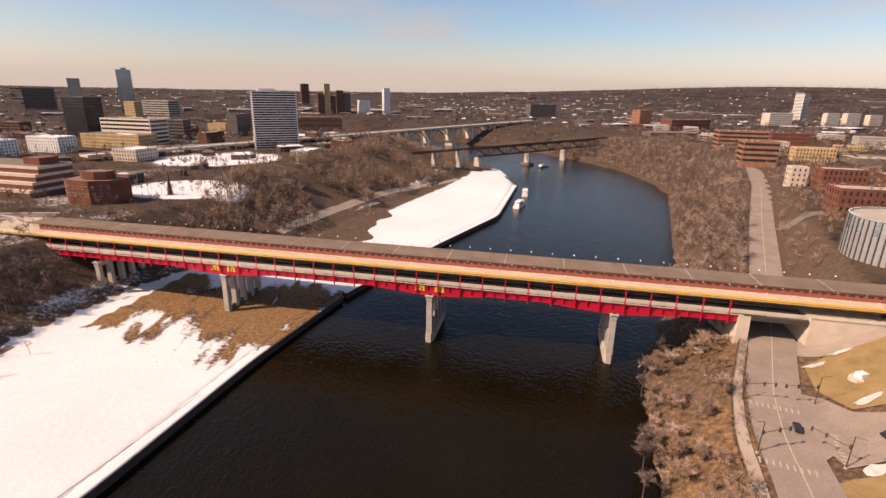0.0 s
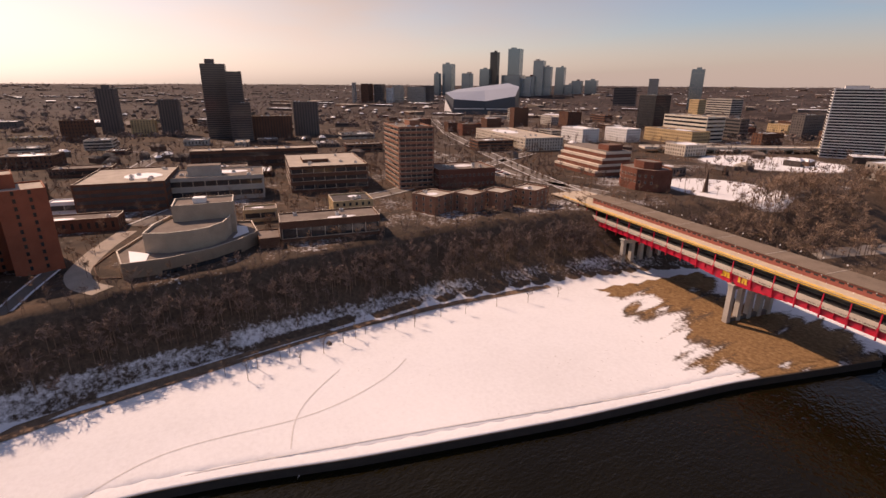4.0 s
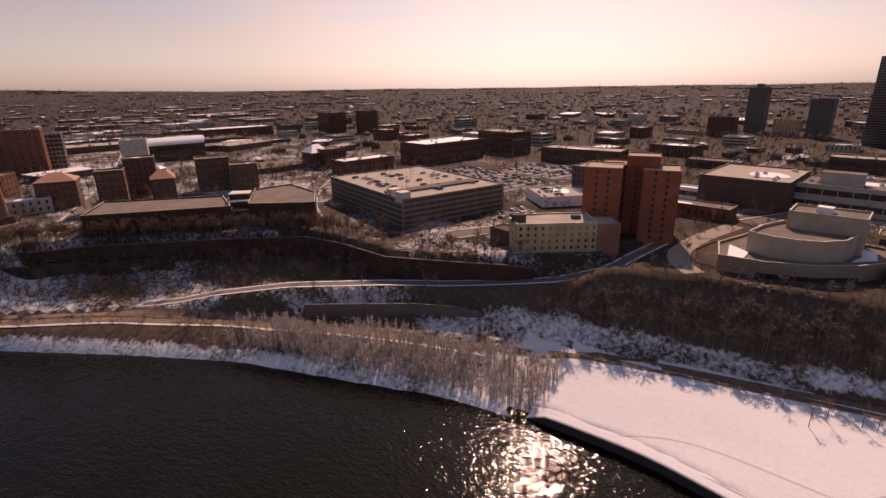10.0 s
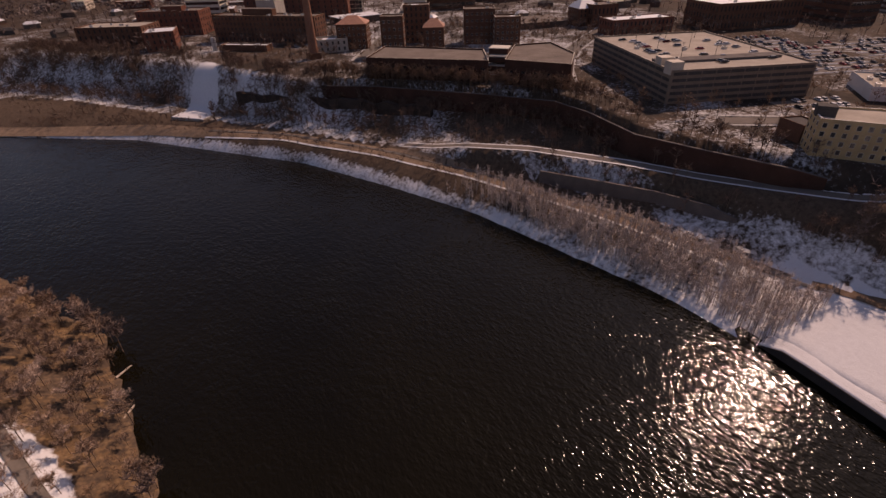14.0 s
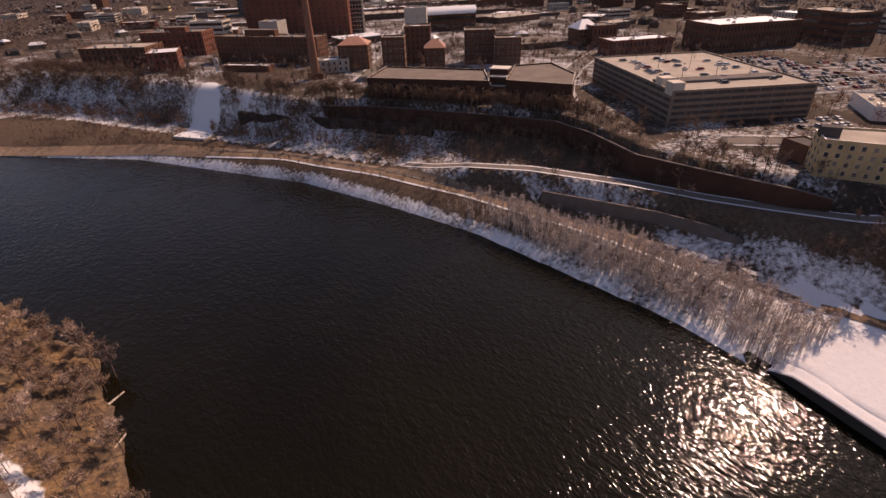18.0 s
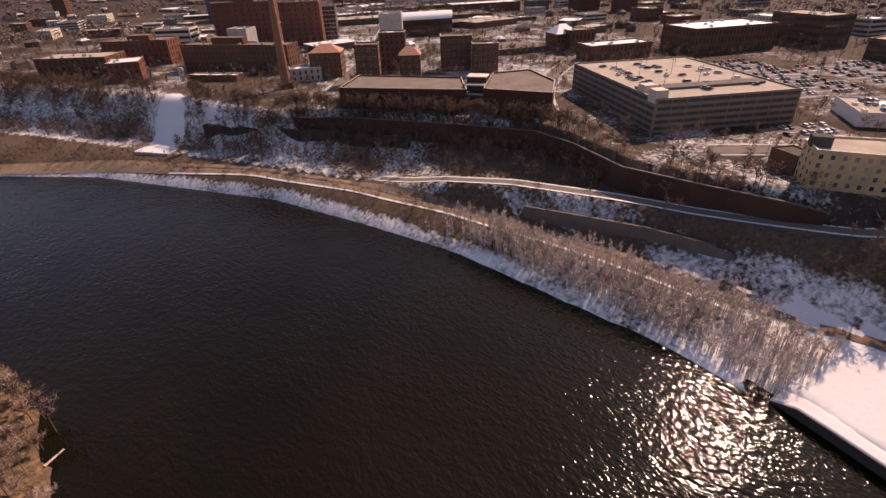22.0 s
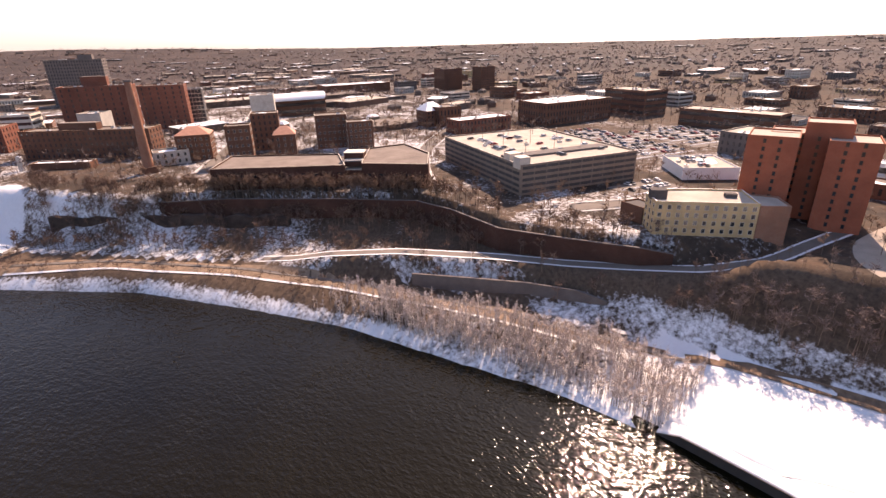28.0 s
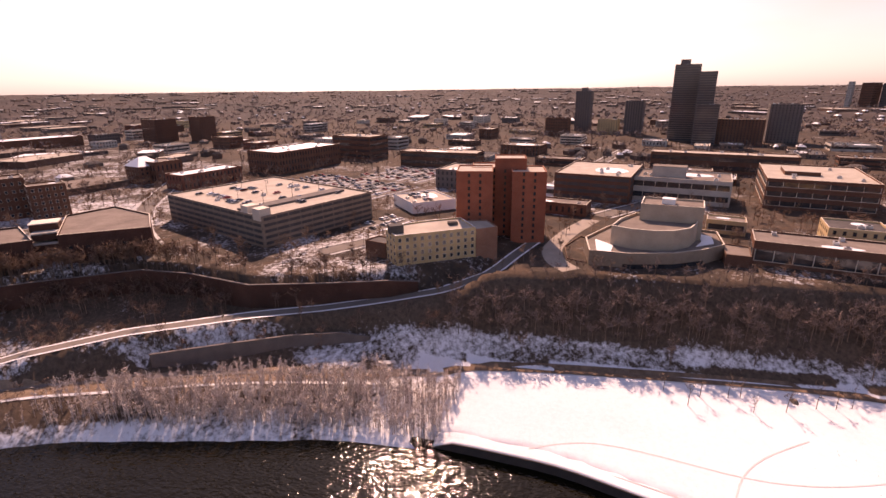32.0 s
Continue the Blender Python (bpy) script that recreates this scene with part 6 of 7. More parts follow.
# ---- trees ----
def tree_parts(rnd, height, limbs, twigs, spread, lean=0.0, twig_w=0.05):
    """Trunk with limbs, and a crown of fine twigs: two lists of triangles."""
    wood, fine = [], []

    def stick(a, b, r0, r1, sides, out):
        w = (b - a)
        w = w / (np.linalg.norm(w) + 1e-9)
        s = np.cross(w, (0.31, 0.2, 0.93))
        s = s / (np.linalg.norm(s) + 1e-9)
        u = np.cross(w, s)
        ring = [s * math.cos(2 * math.pi * k / sides) + u * math.sin(2 * math.pi * k / sides) for k in range(sides)]
        for k in range(sides):
            c = (k + 1) % sides
            p, q, x, y = a + ring[k] * r0, a + ring[c] * r0, b + ring[c] * r1, b + ring[k] * r1
            out.append((p, q, x))
            if r1 > 0.01:
                out.append((p, x, y))

    top = np.array([lean * height, rnd.uniform(-0.06, 0.06) * height, height * 0.72])
    mid = np.array([lean * height * 0.3, rnd.uniform(-0.03, 0.03) * height, height * 0.36])
    r = 0.013 * height
    stick(np.zeros(3) - (0, 0, 0.6), mid, r * 1.25, r * 0.8, 5, wood)
    stick(mid, top, r * 0.8, r * 0.25, 4, wood)
    tips = []
    for k in range(limbs):
        f = rnd.uniform(0.3, 0.98)
        a = mid * (1 - f) * 1.0 + top * f if f > 0.1 else mid
        a = mid + (top - mid) * max(0, (f - 0.25) / 0.75)
        q = rnd.uniform(0, 6.283)
        n = height * spread * rnd.uniform(0.5, 1.0) * (1.15 - 0.55 * f)
        b = a + np.array([math.cos(q) * n, math.sin(q) * n, n * rnd.uniform(0.5, 1.2)])
        b[2] = min(b[2], height * rnd.uniform(0.85, 1.0))
        stick(a, b, r * 0.38, r * 0.1, 3, wood)
        tips.append((a, b))
    tips.append((mid, top + (0, 0, height * 0.2)))
    for k in range(twigs):
        a, b = tips[rnd.randrange(len(tips))]
        f = rnd.uniform(0.25, 1.0)
        p = a + (b - a) * f
        n = height * rnd.uniform(0.08, 0.2)
        q, e = rnd.uniform(0, 6.283), rnd.uniform(-0.15, 1.3)
        w = np.array([math.cos(q) * math.cos(e), math.sin(q) * math.cos(e), math.sin(e)])
        s = np.cross(w, (rnd.uniform(-1, 1), rnd.uniform(-1, 1), rnd.uniform(-1, 1)))
        s = s / (np.linalg.norm(s) + 1e-9) * twig_w * rnd.uniform(0.7, 1.5)
        fine.append((p - s, p + s, p + w * n))
    return np.array(wood).reshape(-1, 3), np.array(fine).reshape(-1, 3)


def soup(name, pts, m):
    """A mesh from loose triangles, given as an array of their corners."""
    me = bpy.data.meshes.new(name)
    n = len(pts)
    me.vertices.add(n)
    me.vertices.foreach_set("co", pts.astype(np.float32).ravel())
    me.loops.add(n)
    me.loops.foreach_set("vertex_index", np.arange(n, dtype=np.int32))
    me.polygons.add(n // 3)
    me.polygons.foreach_set("loop_start", np.arange(0, n, 3, dtype=np.int32))
    me.materials.append(m)
    me.update(calc_edges=True)
    return me


NEAR = [tree_parts(random.Random(s), 1.0, 13, 430, 0.4, rnd_lean, 0.0075) for s, rnd_lean in ((1, 0.0), (2, 0.05), (3, -0.04), (4, 0.08), (5, 0.0), (6, -0.07))]
MID = [tree_parts(random.Random(20 + s), 1.0, 7, 105, sp, 0.0, 0.0085) for s, sp in enumerate((0.26, 0.33, 0.4, 0.46, 0.3, 0.36))]
LITE = [(w[:30], f) for w, f in (tree_parts(random.Random(120 + s), 1.0, 1, 44, sp, 0.0, 0.019) for s, sp in enumerate((0.35, 0.42, 0.5, 0.38)))]
BUSH = [tree_parts(random.Random(40 + s), 1.0, 9, 60, 0.6, 0.0, 0.012) for s in range(4)]
TALL = [tree_parts(random.Random(60 + s), 1.0, 6, 44, 0.13, 0.0, 0.007) for s in range(4)]


def clump(seed, n=15):
    """A far tree: a loose rounded crown of broad twig sprays."""
    rnd, out = random.Random(seed), []
    for _ in range(n):
        q, e, r = rnd.uniform(0, 6.283), rnd.uniform(-0.5, 1.45), rnd.uniform(0.3, 1.0) ** 0.5
        p = np.array([math.cos(q) * math.cos(e) * r * 0.55, math.sin(q) * math.cos(e) * r * 0.55, 0.45 + math.sin(e) * r * 0.42])
        a, b, c = (np.array([rnd.uniform(-1, 1), rnd.uniform(-1, 1), rnd.uniform(-0.8, 0.8)]) * 0.2 for _ in range(3))
        out += [p + a, p + b, p + c + (0, 0, 0.08)]
    return np.zeros((0, 3)), np.array(out)


FAR = [clump(80 + s) for s in range(6)]


def scatter(rng, n, x0, x1, y0, y1, keep):
    """Random plan points that keep() accepts, with their ground heights."""
    x, y = rng.uniform(x0, x1, n), rng.uniform(y0, y1, n)
    g = land(x, y)
    ok = keep(x, y, *g)
    return x[ok], y[ok], g[0][ok]


def woods(name, label, rng, pts, kinds, h0, h1, twig_m, wood_m=None):
    """Many trees joined into one thing: trunks with their limbs, and the twigs."""
    xs, ys, zs = pts
    wood, fine = [], []
    for x, y, z in zip(xs, ys, zs):
        w, f = kinds[rng.randint(len(kinds))]
        h, q = rng.uniform(h0, h1), rng.uniform(0, 6.283)
        c, s = math.cos(q) * h, math.sin(q) * h
        m = np.array([[c, s, 0], [-s, c, 0], [0, 0, h]])
        wood.append(w @ m + (x, y, z))
        fine.append(f @ m + (x, y, z))
    if not wood:
        return
    top = tagged(new(name, soup("twigs", np.concatenate(fine), twig_m)), label, "trees", kind="stuff")
    if sum(len(w) for w in wood):
        tagged(placed("trunks", soup("trunks", np.concatenate(wood), wood_m or BARK), top), kind="stuff")


def far_spots(rng, n, r0, r1):
    r, a = r0 + (r1 - r0) * rng.uniform(0, 1, n) ** 1.1, rng.uniform(-math.pi, math.pi, n)
    x, y = r * np.cos(a), r * np.sin(a)
    g = land(x, y)
    town = ((g[1] > 8) & ((g[3] > 5) | (y > 760))) | ((g[4] > 8) & ((g[6] > 5) | ((g[5] > 16) & (y > 420)) | (y > 850)))
    ok = town & (rough_noise(x, y, 0.012, 9) > -0.75) & clear_of(x, y, 2.0)
    return x[ok], y[ok], g[0][ok]


def lane(x, y):
    """Distance to the bluff parkway."""
    return np.abs(line_gap(x, y, [p[:2] for p in PARKWAY]))


def bluff_free(x, y, ws, wt_, wp):
    """The open wooded slope of the west bluff, clear of the parkway, the bridge and the cleared chute."""
    u, v = BRIDGE_UV(x, y)
    return (ws > 0) & (wt_ > 3) & (wp < 6) & (lane(x, y) > 4.6) & clear_of(x, y, 2) & ~((v > -4) & (v < 32)) & (snow_spot(x, y, -57, -368, 11, 27, -27) < 0.1)


def bluff_n(x, y, z, ws, wt_, wp, es, er, ep):
    k = wt_ / np.maximum(wt_ - wp, 1e-3)
    thin = np.abs(np.sin(x * 12.9898 + y * 78.233) * 43758.5453) % 1.0
    return bluff_free(x, y, ws, wt_, wp) & (y > -45) & (k < 0.68) & (thin < 0.14 + 0.86 * ease((k - 0.25) / 0.2))


def bluff_brow(x, y, z, ws, wt_, wp, es, er, ep):
    k = wt_ / np.maximum(wt_ - wp, 1e-3)
    return bluff_free(x, y, ws, wt_, wp) & (y > -75) & (k >= 0.62) & ((lane(x, y) > 9) | (y > 0))


def bluff_s(x, y, z, ws, wt_, wp, es, er, ep):
    k = wt_ / np.maximum(wt_ - wp, 1e-3)
    thin = np.abs(np.sin(x * 12.9898 + y * 78.233) * 43758.5453) % 1.0
    return bluff_free(x, y, ws, wt_, wp) & (y <= -45) & (rough_noise(x, y, 0.09, 17) > -0.6) & (thin < 0.22 + 0.5 * ease((k - 0.62) / 0.2) + 0.3 * ease((-200 - y) / 60))


rng = np.random.RandomState(11)
woods("bluff_woods", "leafless grey-brown woods on the west bluff", rng, scatter(rng, 7000, -240, -90, -45, 330, bluff_n), MID, 5, 14, TWIGS_GREY)
woods("brow_woods", "low leafless trees along the brow of the bluff", rng, scatter(rng, 3600, -240, -90, -75, 330, bluff_brow), MID, 3, 8, TWIGS_GREY)
woods("wall_trees", "leafless russet trees above the brick retaining wall", rng, scatter(rng, 3600, -200, -105, -300, -165, lambda x, y, z, ws, wt_, wp, es, er, ep: (wp > -3.0) & (wp < 8.5)), MID, 4, 11.5, TWIGS)
woods("bluff_south_woods", "thin leafless trees among snow on the lower bluff", rng, scatter(rng, 24000, -240, 60, -560, -45, bluff_s), MID, 4.5, 11, TWIGS_SHADED)
woods("bank_thicket", "leafless slender trees on the snowy river bank", rng, scatter(rng, 19000, -178, 60, -420, -30, lambda x, y, z, ws, wt_, wp, es, er, ep: (y > -165 + 18 * rough_noise(x, y, 0.06, 91)) & (ws > 2.5) & (wt_ < -9 + 5 * rough_noise(x, y, 0.1, 3)) & (y < -36 + 2.5 * rough_noise(x, y, 0.16, 7))), TALL, 4.5, 9.5, THICKET, THICKET)
woods("bank_thicket", "close grey saplings on the snowy bank", rng, scatter(rng, 3300, -173, -118, -150, -30, lambda x, y, z, ws, wt_, wp, es, er, ep: (ws > 4) & (wt_ < -11 + 3 * rough_noise(x, y, 0.1, 3)) & (y < -36 + 2.5 * rough_noise(x, y, 0.16, 7))), TALL, 4.5, 9, THICKET, THICKET)
woods("upstream_woods", "leafless brown woods above the upstream landing", rng, scatter(rng, 4600, -140, 90, 290, 780, lambda x, y, z, ws, wt_, wp, es, er, ep: (ws > 0) & (wt_ > 2) & (wp < 35) & (rough_noise(x, y, 0.05, 19) > -0.15) & clear_of(x, y)), MID, 8, 18, TWIGS_WARM)
woods("landing_brush", "pale leafless brush behind the upstream landing", rng, scatter(rng, 3200, -120, 110, 290, 720, lambda x, y, z, ws, wt_, wp, es, er, ep: (ws > 14) & (wt_ < 4) & (line_gap(x, y, [(-36, 300), (-34, 335), (-29, 381), (-18, 436), (-4, 497), (20, 527), (53, 626), (94, 675), (120, 720)]) > 3) & (rough_noise(x, y, 0.09, 81) > -0.1)), BUSH, 1.5, 5.0, TWIGS_PALE)
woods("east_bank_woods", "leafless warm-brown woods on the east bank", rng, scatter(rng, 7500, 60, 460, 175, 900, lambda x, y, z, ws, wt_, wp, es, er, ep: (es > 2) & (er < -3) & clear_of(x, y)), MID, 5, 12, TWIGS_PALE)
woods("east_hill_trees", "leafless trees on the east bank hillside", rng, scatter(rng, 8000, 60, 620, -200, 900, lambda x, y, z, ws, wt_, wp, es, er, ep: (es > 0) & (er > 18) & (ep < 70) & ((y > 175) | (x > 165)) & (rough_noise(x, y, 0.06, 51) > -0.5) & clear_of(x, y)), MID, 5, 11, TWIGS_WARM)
woods("east_bank_tall_woods", "taller leafless grey trees on the east bank", rng, scatter(rng, 2200, 60, 460, 175, 900, lambda x, y, z, ws, wt_, wp, es, er, ep: (es > 2) & (er < -3) & clear_of(x, y)), MID, 11, 18, TWIGS_GREY)
woods("street_trees", "leafless street trees among the buildings", rng, scatter(rng, 1900, -420, 420, -420, 560, lambda x, y, z, ws, wt_, wp, es, er, ep: (((ws > 0) & (wp > 3)) | ((es > 0) & (ep > 3))) & clear_of(x, y)), MID, 6, 11, TWIGS)
woods("plateau_trees", "leafless trees along the bluff top streets", rng, scatter(rng, 1800, -420, -110, -420, 330, lambda x, y, z, ws, wt_, wp, es, er, ep: (ws > 0) & (wp > 2) & clear_of(x, y, 1.5)), MID, 5, 10, TWIGS)
woods("far_woods", "distant leafless trees of the city", rng, far_spots(rng, 30000, 750, 4750), FAR, 8, 13, TWIGS_FAR)
woods("town_trees", "leafless trees of the nearer town", rng, far_spots(rng, 10500, 400, 1000), LITE, 7, 13, TWIGS_GREY)


def far_town():
    """Quarters of long flat sheds and quarters of small houses, out to the horizon."""
    rng = np.random.RandomState(5)
    r, a = rng.uniform(480, 4500, 4600), rng.uniform(-math.pi, math.pi, 4600)
    x, y = r * np.cos(a), r * np.sin(a)
    z, ws, wt_, wp, es, er, ep = land(x, y)
    ok = ((ws > 60) | (es > 90)) & ((wp > 30) | (ep > 40)) & clear_of(x, y, 25)
    x, y, z, r = x[ok], y[ok], z[ok], r[ok]
    trade = rough_noise(x, y, 0.0035, 61)
    for k, m in enumerate(FAR_WALLS):
        b = Build()
        for i in range(k, len(x), 4):
            big = rng.uniform() < (0.5 if trade[i] > 0.25 else 0.08)
            w, d, h = (rng.uniform(25, 95), rng.uniform(16, 40), rng.uniform(4, 7.5)) if big else (rng.uniform(8, 15), rng.uniform(7, 10), rng.uniform(3, 5.5))
            at = pose(x[i], y[i], z[i], 0, 0, rng.choice((-17, 0, 28)))
            north = -0.4 * x[i] < y[i]
            roof = (ROOF_PALE, SNOW_CAP, WHITE, ROOF_GRAVEL)[rng.randint(4)] if north and rng.uniform() < 0.5 else ((ROOF_PALE, SNOW_CAP, ROOF_GRAVEL) if big else (ROOF_DARK, SNOW_CAP, ROOF_DARK, ROOF_GRAVEL, ROOF_DARK, ROOF_GRAVEL))[rng.randint(3 if big else 6)]
            b.box(-w / 2, -d / 2, -2, w / 2, d / 2, h, m, at=at)
            b.box(-w / 2 - 0.3, -d / 2 - 0.3, h, w / 2 + 0.3, d / 2 + 0.3, h + (0.5 if big else 2.2), roof, 0 if big else 2.8, at=at)
        tagged(new("far_houses", b.mesh("far_houses")), "distant low houses and sheds with pale roofs", "houses", kind="stuff")


far_town()

# ---- upstream bridges ----
def between(a, b, z):
    """A frame whose x runs from plan point a to b; and the length."""
    n = math.hypot(b[0] - a[0], b[1] - a[1])
    return pose(a[0], a[1], z, 0, 0, math.degrees(math.atan2(b[1] - a[1], b[0] - a[0]))), n


def rail_bridge():
    at, n = between((0, 622), (352, 893), 0)
    top = thing("rail_bridge", at, "rusty steel truss footbridge on concrete piers", "bridge")
    placed("deck", Build().box(0, -3.2, 30.2, n, 3.2, 31.0, RUST).mesh("deck"), top)
    for v in (-3.0, 3.0):
        placed("rail", Build().box(0, v - 0.06, 31.0, n, v + 0.06, 32.2, RUST).mesh("rail"), top)
    u0, u1, m = 118.0, n - 30, 16
    step = (u1 - u0) / m
    for v in (-2.6, 2.6):
        placed("bottom_chord", Build().box(u0, v - 0.45, 18.6, u1, v + 0.45, 19.8, RUST).mesh("bottom_chord"), top)
        placed("top_chord", Build().box(u0, v - 0.45, 29.2, u1, v + 0.45, 30.2, RUST).mesh("top_chord"), top)
        for k in range(m):
            a, b = u0 + step * k, u0 + step * (k + 1)
            z0, z1 = (19.2, 29.8) if k % 2 else (29.8, 19.2)
            placed("diagonal", Build().rod((a, v, z0), (b, v, z1), 0.75, 0.75, RUST, 4).mesh("diagonal"), top)
            placed("upright", Build().box(b - 0.45, v - 0.3, 19.2, b + 0.45, v + 0.3, 29.8, RUST).mesh("upright"), top)
    for u, base in ((40, 8), (82, 8), (118, 6), (226, -3), (318, -3), (n - 28, 6)):
        placed("pier", Build().box(u - 2.6, -5, base, u + 2.6, 5, 18.6 if u >= 118 else 30.2, CONCRETE, 0.8).mesh("pier"), top)
    placed("pier_base", Build().box(219, -9, -3, 233, 9, 3.4, CONCRETE_DARK, 1.0).mesh("pier_base"), top)


def arch_bridge():
    at, n = between((-330, 530), (330, 1352), 0)
    top = thing("arch_bridge", at, "long pale concrete bridge on open-spandrel arches", "bridge")
    placed("deck", Build().box(0, -10, 35.0, n, 10, 36.6, LIMESTONE).mesh("deck"), top)
    for v in (-10.2, 10.0):
        placed("parapet", Build().box(0, v, 36.6, n, v + 0.3, 37.8, CREAM).mesh("parapet"), top)
    starts = [430 + 76 * k for k in range(6)]
    for s in starts:
        for v in (-6.5, 6.5):
            b = Build()
            m = 16
            for k in range(m):
                f0, f1 = k / m, (k + 1) / m
                za, zb = 6 + 27 * (1 - (2 * f0 - 1) ** 2), 6 + 27 * (1 - (2 * f1 - 1) ** 2)
                b.rod((s + 70 * f0, v, za), (s + 70 * f1, v, zb), 1.7, 1.7, LIMESTONE, 4)
            placed("arch", b.mesh("arch"), top)
            for k in range(1, 10):
                f = k / 10
                z = 6 + 27 * (1 - (2 * f - 1) ** 2)
                if z < 31:
                    placed("spandrel_column", Build().box(s + 70 * f - 0.5, v - 0.5, z, s + 70 * f + 0.5, v + 0.5, 35, LIMESTONE).mesh("spandrel_column"), top)
        placed("pier", Build().box(s - 5, -9, -3, s + 0.5, 9, 35.0, LIMESTONE, 0.5).mesh("pier"), top)
    for k in range(14):
        placed("approach_pier", Build().box(20 + 29 * k, -8, 20, 21.6 + 29 * k, 8, 35, CONCRETE).mesh("approach_pier"), top)


rail_bridge()
arch_bridge()


def tour_boat(x, y, turn):
    top = thing("tour_boat", pose(x, y, 0, 0, 0, turn), "white moored tour boat with two decks", "boat")
    ring = [(-13, -3), (9, -3), (14, 0), (9, 3), (-13, 3)]
    placed("hull", Build().prism(ring, -0.4, 1.6, WHITE).mesh("hull"), top)
    placed("lower_cabin", Build().box(-12, -2.6, 1.6, 8, 2.6, 3.8, WHITE, 0.1).box(-11, -2.64, 2.3, 7, 2.64, 3.3, GLASS).mesh("lower_cabin"), top)
    placed("upper_cabin", Build().box(-10, -2.3, 3.8, 3, 2.3, 6.0, WHITE, 0.1).box(-9, -2.34, 4.4, 2, 2.34, 5.5, GLASS).mesh("upper_cabin"), top)
    placed("canopy", Build().box(-11, -2.7, 6.0, 4, 2.7, 6.15, WHITE).mesh("canopy"), top)


tour_boat(106, 468, 62)
tour_boat(124, 526, 76)
b = thing("barge", pose(196, 734, 0, 0, 0, 40), "dark work barge moored at the bridge pier", "barge")
placed("hull", Build().box(-12, -4, -0.5, 12, 4, 1.4, STEEL_DARK, 0.3).mesh("hull"), b)
placed("deck_house", Build().box(-5, -2.5, 1.4, 2, 2.5, 4.2, WHITE, 0.1).mesh("deck_house"), b)

# ---- snow field: tracks, small trees, and the stone landing ----
TRODDEN = plain("trodden_snow", (0.55, 0.52, 0.5), 0.8, 0.2, 0.6)
strip("path_snow_track", [(-135, -15), (-139, -7), (-142, 4), (-141, 14), (-138, 27), (-134, 42), (-133, 53), (-134, 64), (-138, 81), (-146, 94)], 0.4, TRODDEN, "narrow footprints across the snow field", lift=0.07, category="track")
strip("path_snow_link", [(-120, 36), (-127, 39), (-134, 42), (-142, 50), (-148, 60), (-154, 71)], 0.4, TRODDEN, "narrow footprints joining the bank track", lift=0.08, category="track")
strip("path_snow_edge", [(-133, -12), (-130, 7), (-125, 23), (-120, 36), (-104, 78), (-89, 115), (-65, 175)], 0.35, TRODDEN, "narrow footprints along the river wall", lift=0.2, category="track")


def trees_apart(spots, h0, h1, twig_m, label, seed, group="", parts=None):
    """Single trees: trunk with limbs, and the crown of twigs as its part."""
    rnd = random.Random(seed)
    parts = parts or NEAR
    wood = [soup("trunk", w, BARK) for w, _ in parts]
    fine = [soup("crown", f, twig_m) for _, f in parts]
    for x, y, z in spots:
        k, h = rnd.randrange(len(parts)), rnd.uniform(h0, h1)
        ob = new("tree", wood[k])
        ob.matrix_world = pose(x, y, z, 0, 0, rnd.uniform(0, 360)) @ Matrix.Scale(h, 4)
        tagged(ob, label, "tree", group)
        placed("crown", fine[k], ob)


FIELD = [tree_parts(random.Random(200 + k), 1.0, 8, 46, 0.34, lean, 0.006) for k, lean in enumerate((0.0, 0.06, -0.05, 0.03))]
flat_spots = [(-171, 31), (-164, 37), (-169, 42), (-170, 51), (-171, 55), (-163, 56), (-165, 66), (-168, 76), (-169, 82), (-170, 87), (-166, 99), (-163, 107), (-167, 110), (-164, 122), (-160, 133), (-158, 150), (-152, 165), (-148, 182)]
trees_apart([(x, y, land_z(x, y) - 0.1) for x, y in flat_spots], 7.0, 11.0, BARK, "slender leafless tree standing in the snow field", 8, "trees in the snow field", FIELD)
rng = np.random.RandomState(55)
woods("grass_tufts", "dark dry tufts poking through the snow field", rng, scatter(rng, 260, -150, -60, 60, 205, lambda x, y, z, ws, wt_, wp, es, er, ep: (ws > 6) & (wt_ < -8) & (rough_noise(x, y, 0.08, 57) > 0.25)), BUSH, 0.25, 0.7, BARK)
brush = thing("brush_pile", pose(-171, 71, land_z(-171, 71)), "dark heap of brush on the snow", "brush pile")
placed("mound", Build().prism([(1.9 * math.cos(a / 9 * 6.283), 1.3 * math.sin(a / 9 * 6.283)) for a in range(9)], -0.2, 0.9, BARK, scale=0.45).mesh("mound"), brush)
rng = np.random.RandomState(33)
TWIGS_BANK = plain("twigs_bank", (0.33, 0.2, 0.125), 0.95, 0.3, 0.2, each=0.5)
x, y, z = scatter(rng, 4200, 5, 140, -330, 175, lambda x, y, z, ws, wt_, wp, es, er, ep: (es > -0.6) & (er < -4) & (rough_noise(x, y, 0.13, 41) > -0.35))
n = min(280, len(x))
trees_apart(list(zip(x[:n].tolist(), y[:n].tolist(), z[:n].tolist())), 5, 11, TWIGS_WARM, "leafless brown tree on the sandy east bank", 12, "trees on the east bank")
half = (n + len(x)) // 2
woods("bank_trees", "more leafless trees on the east bank", rng, (x[n:half], y[n:half], z[n:half]), NEAR, 3.5, 9, TWIGS_PALE)
woods("bank_low_trees", "low warm-brown leafless trees on the east bank", rng, (x[half:], y[half:], z[half:]), NEAR, 3.5, 8, TWIGS_WARM)
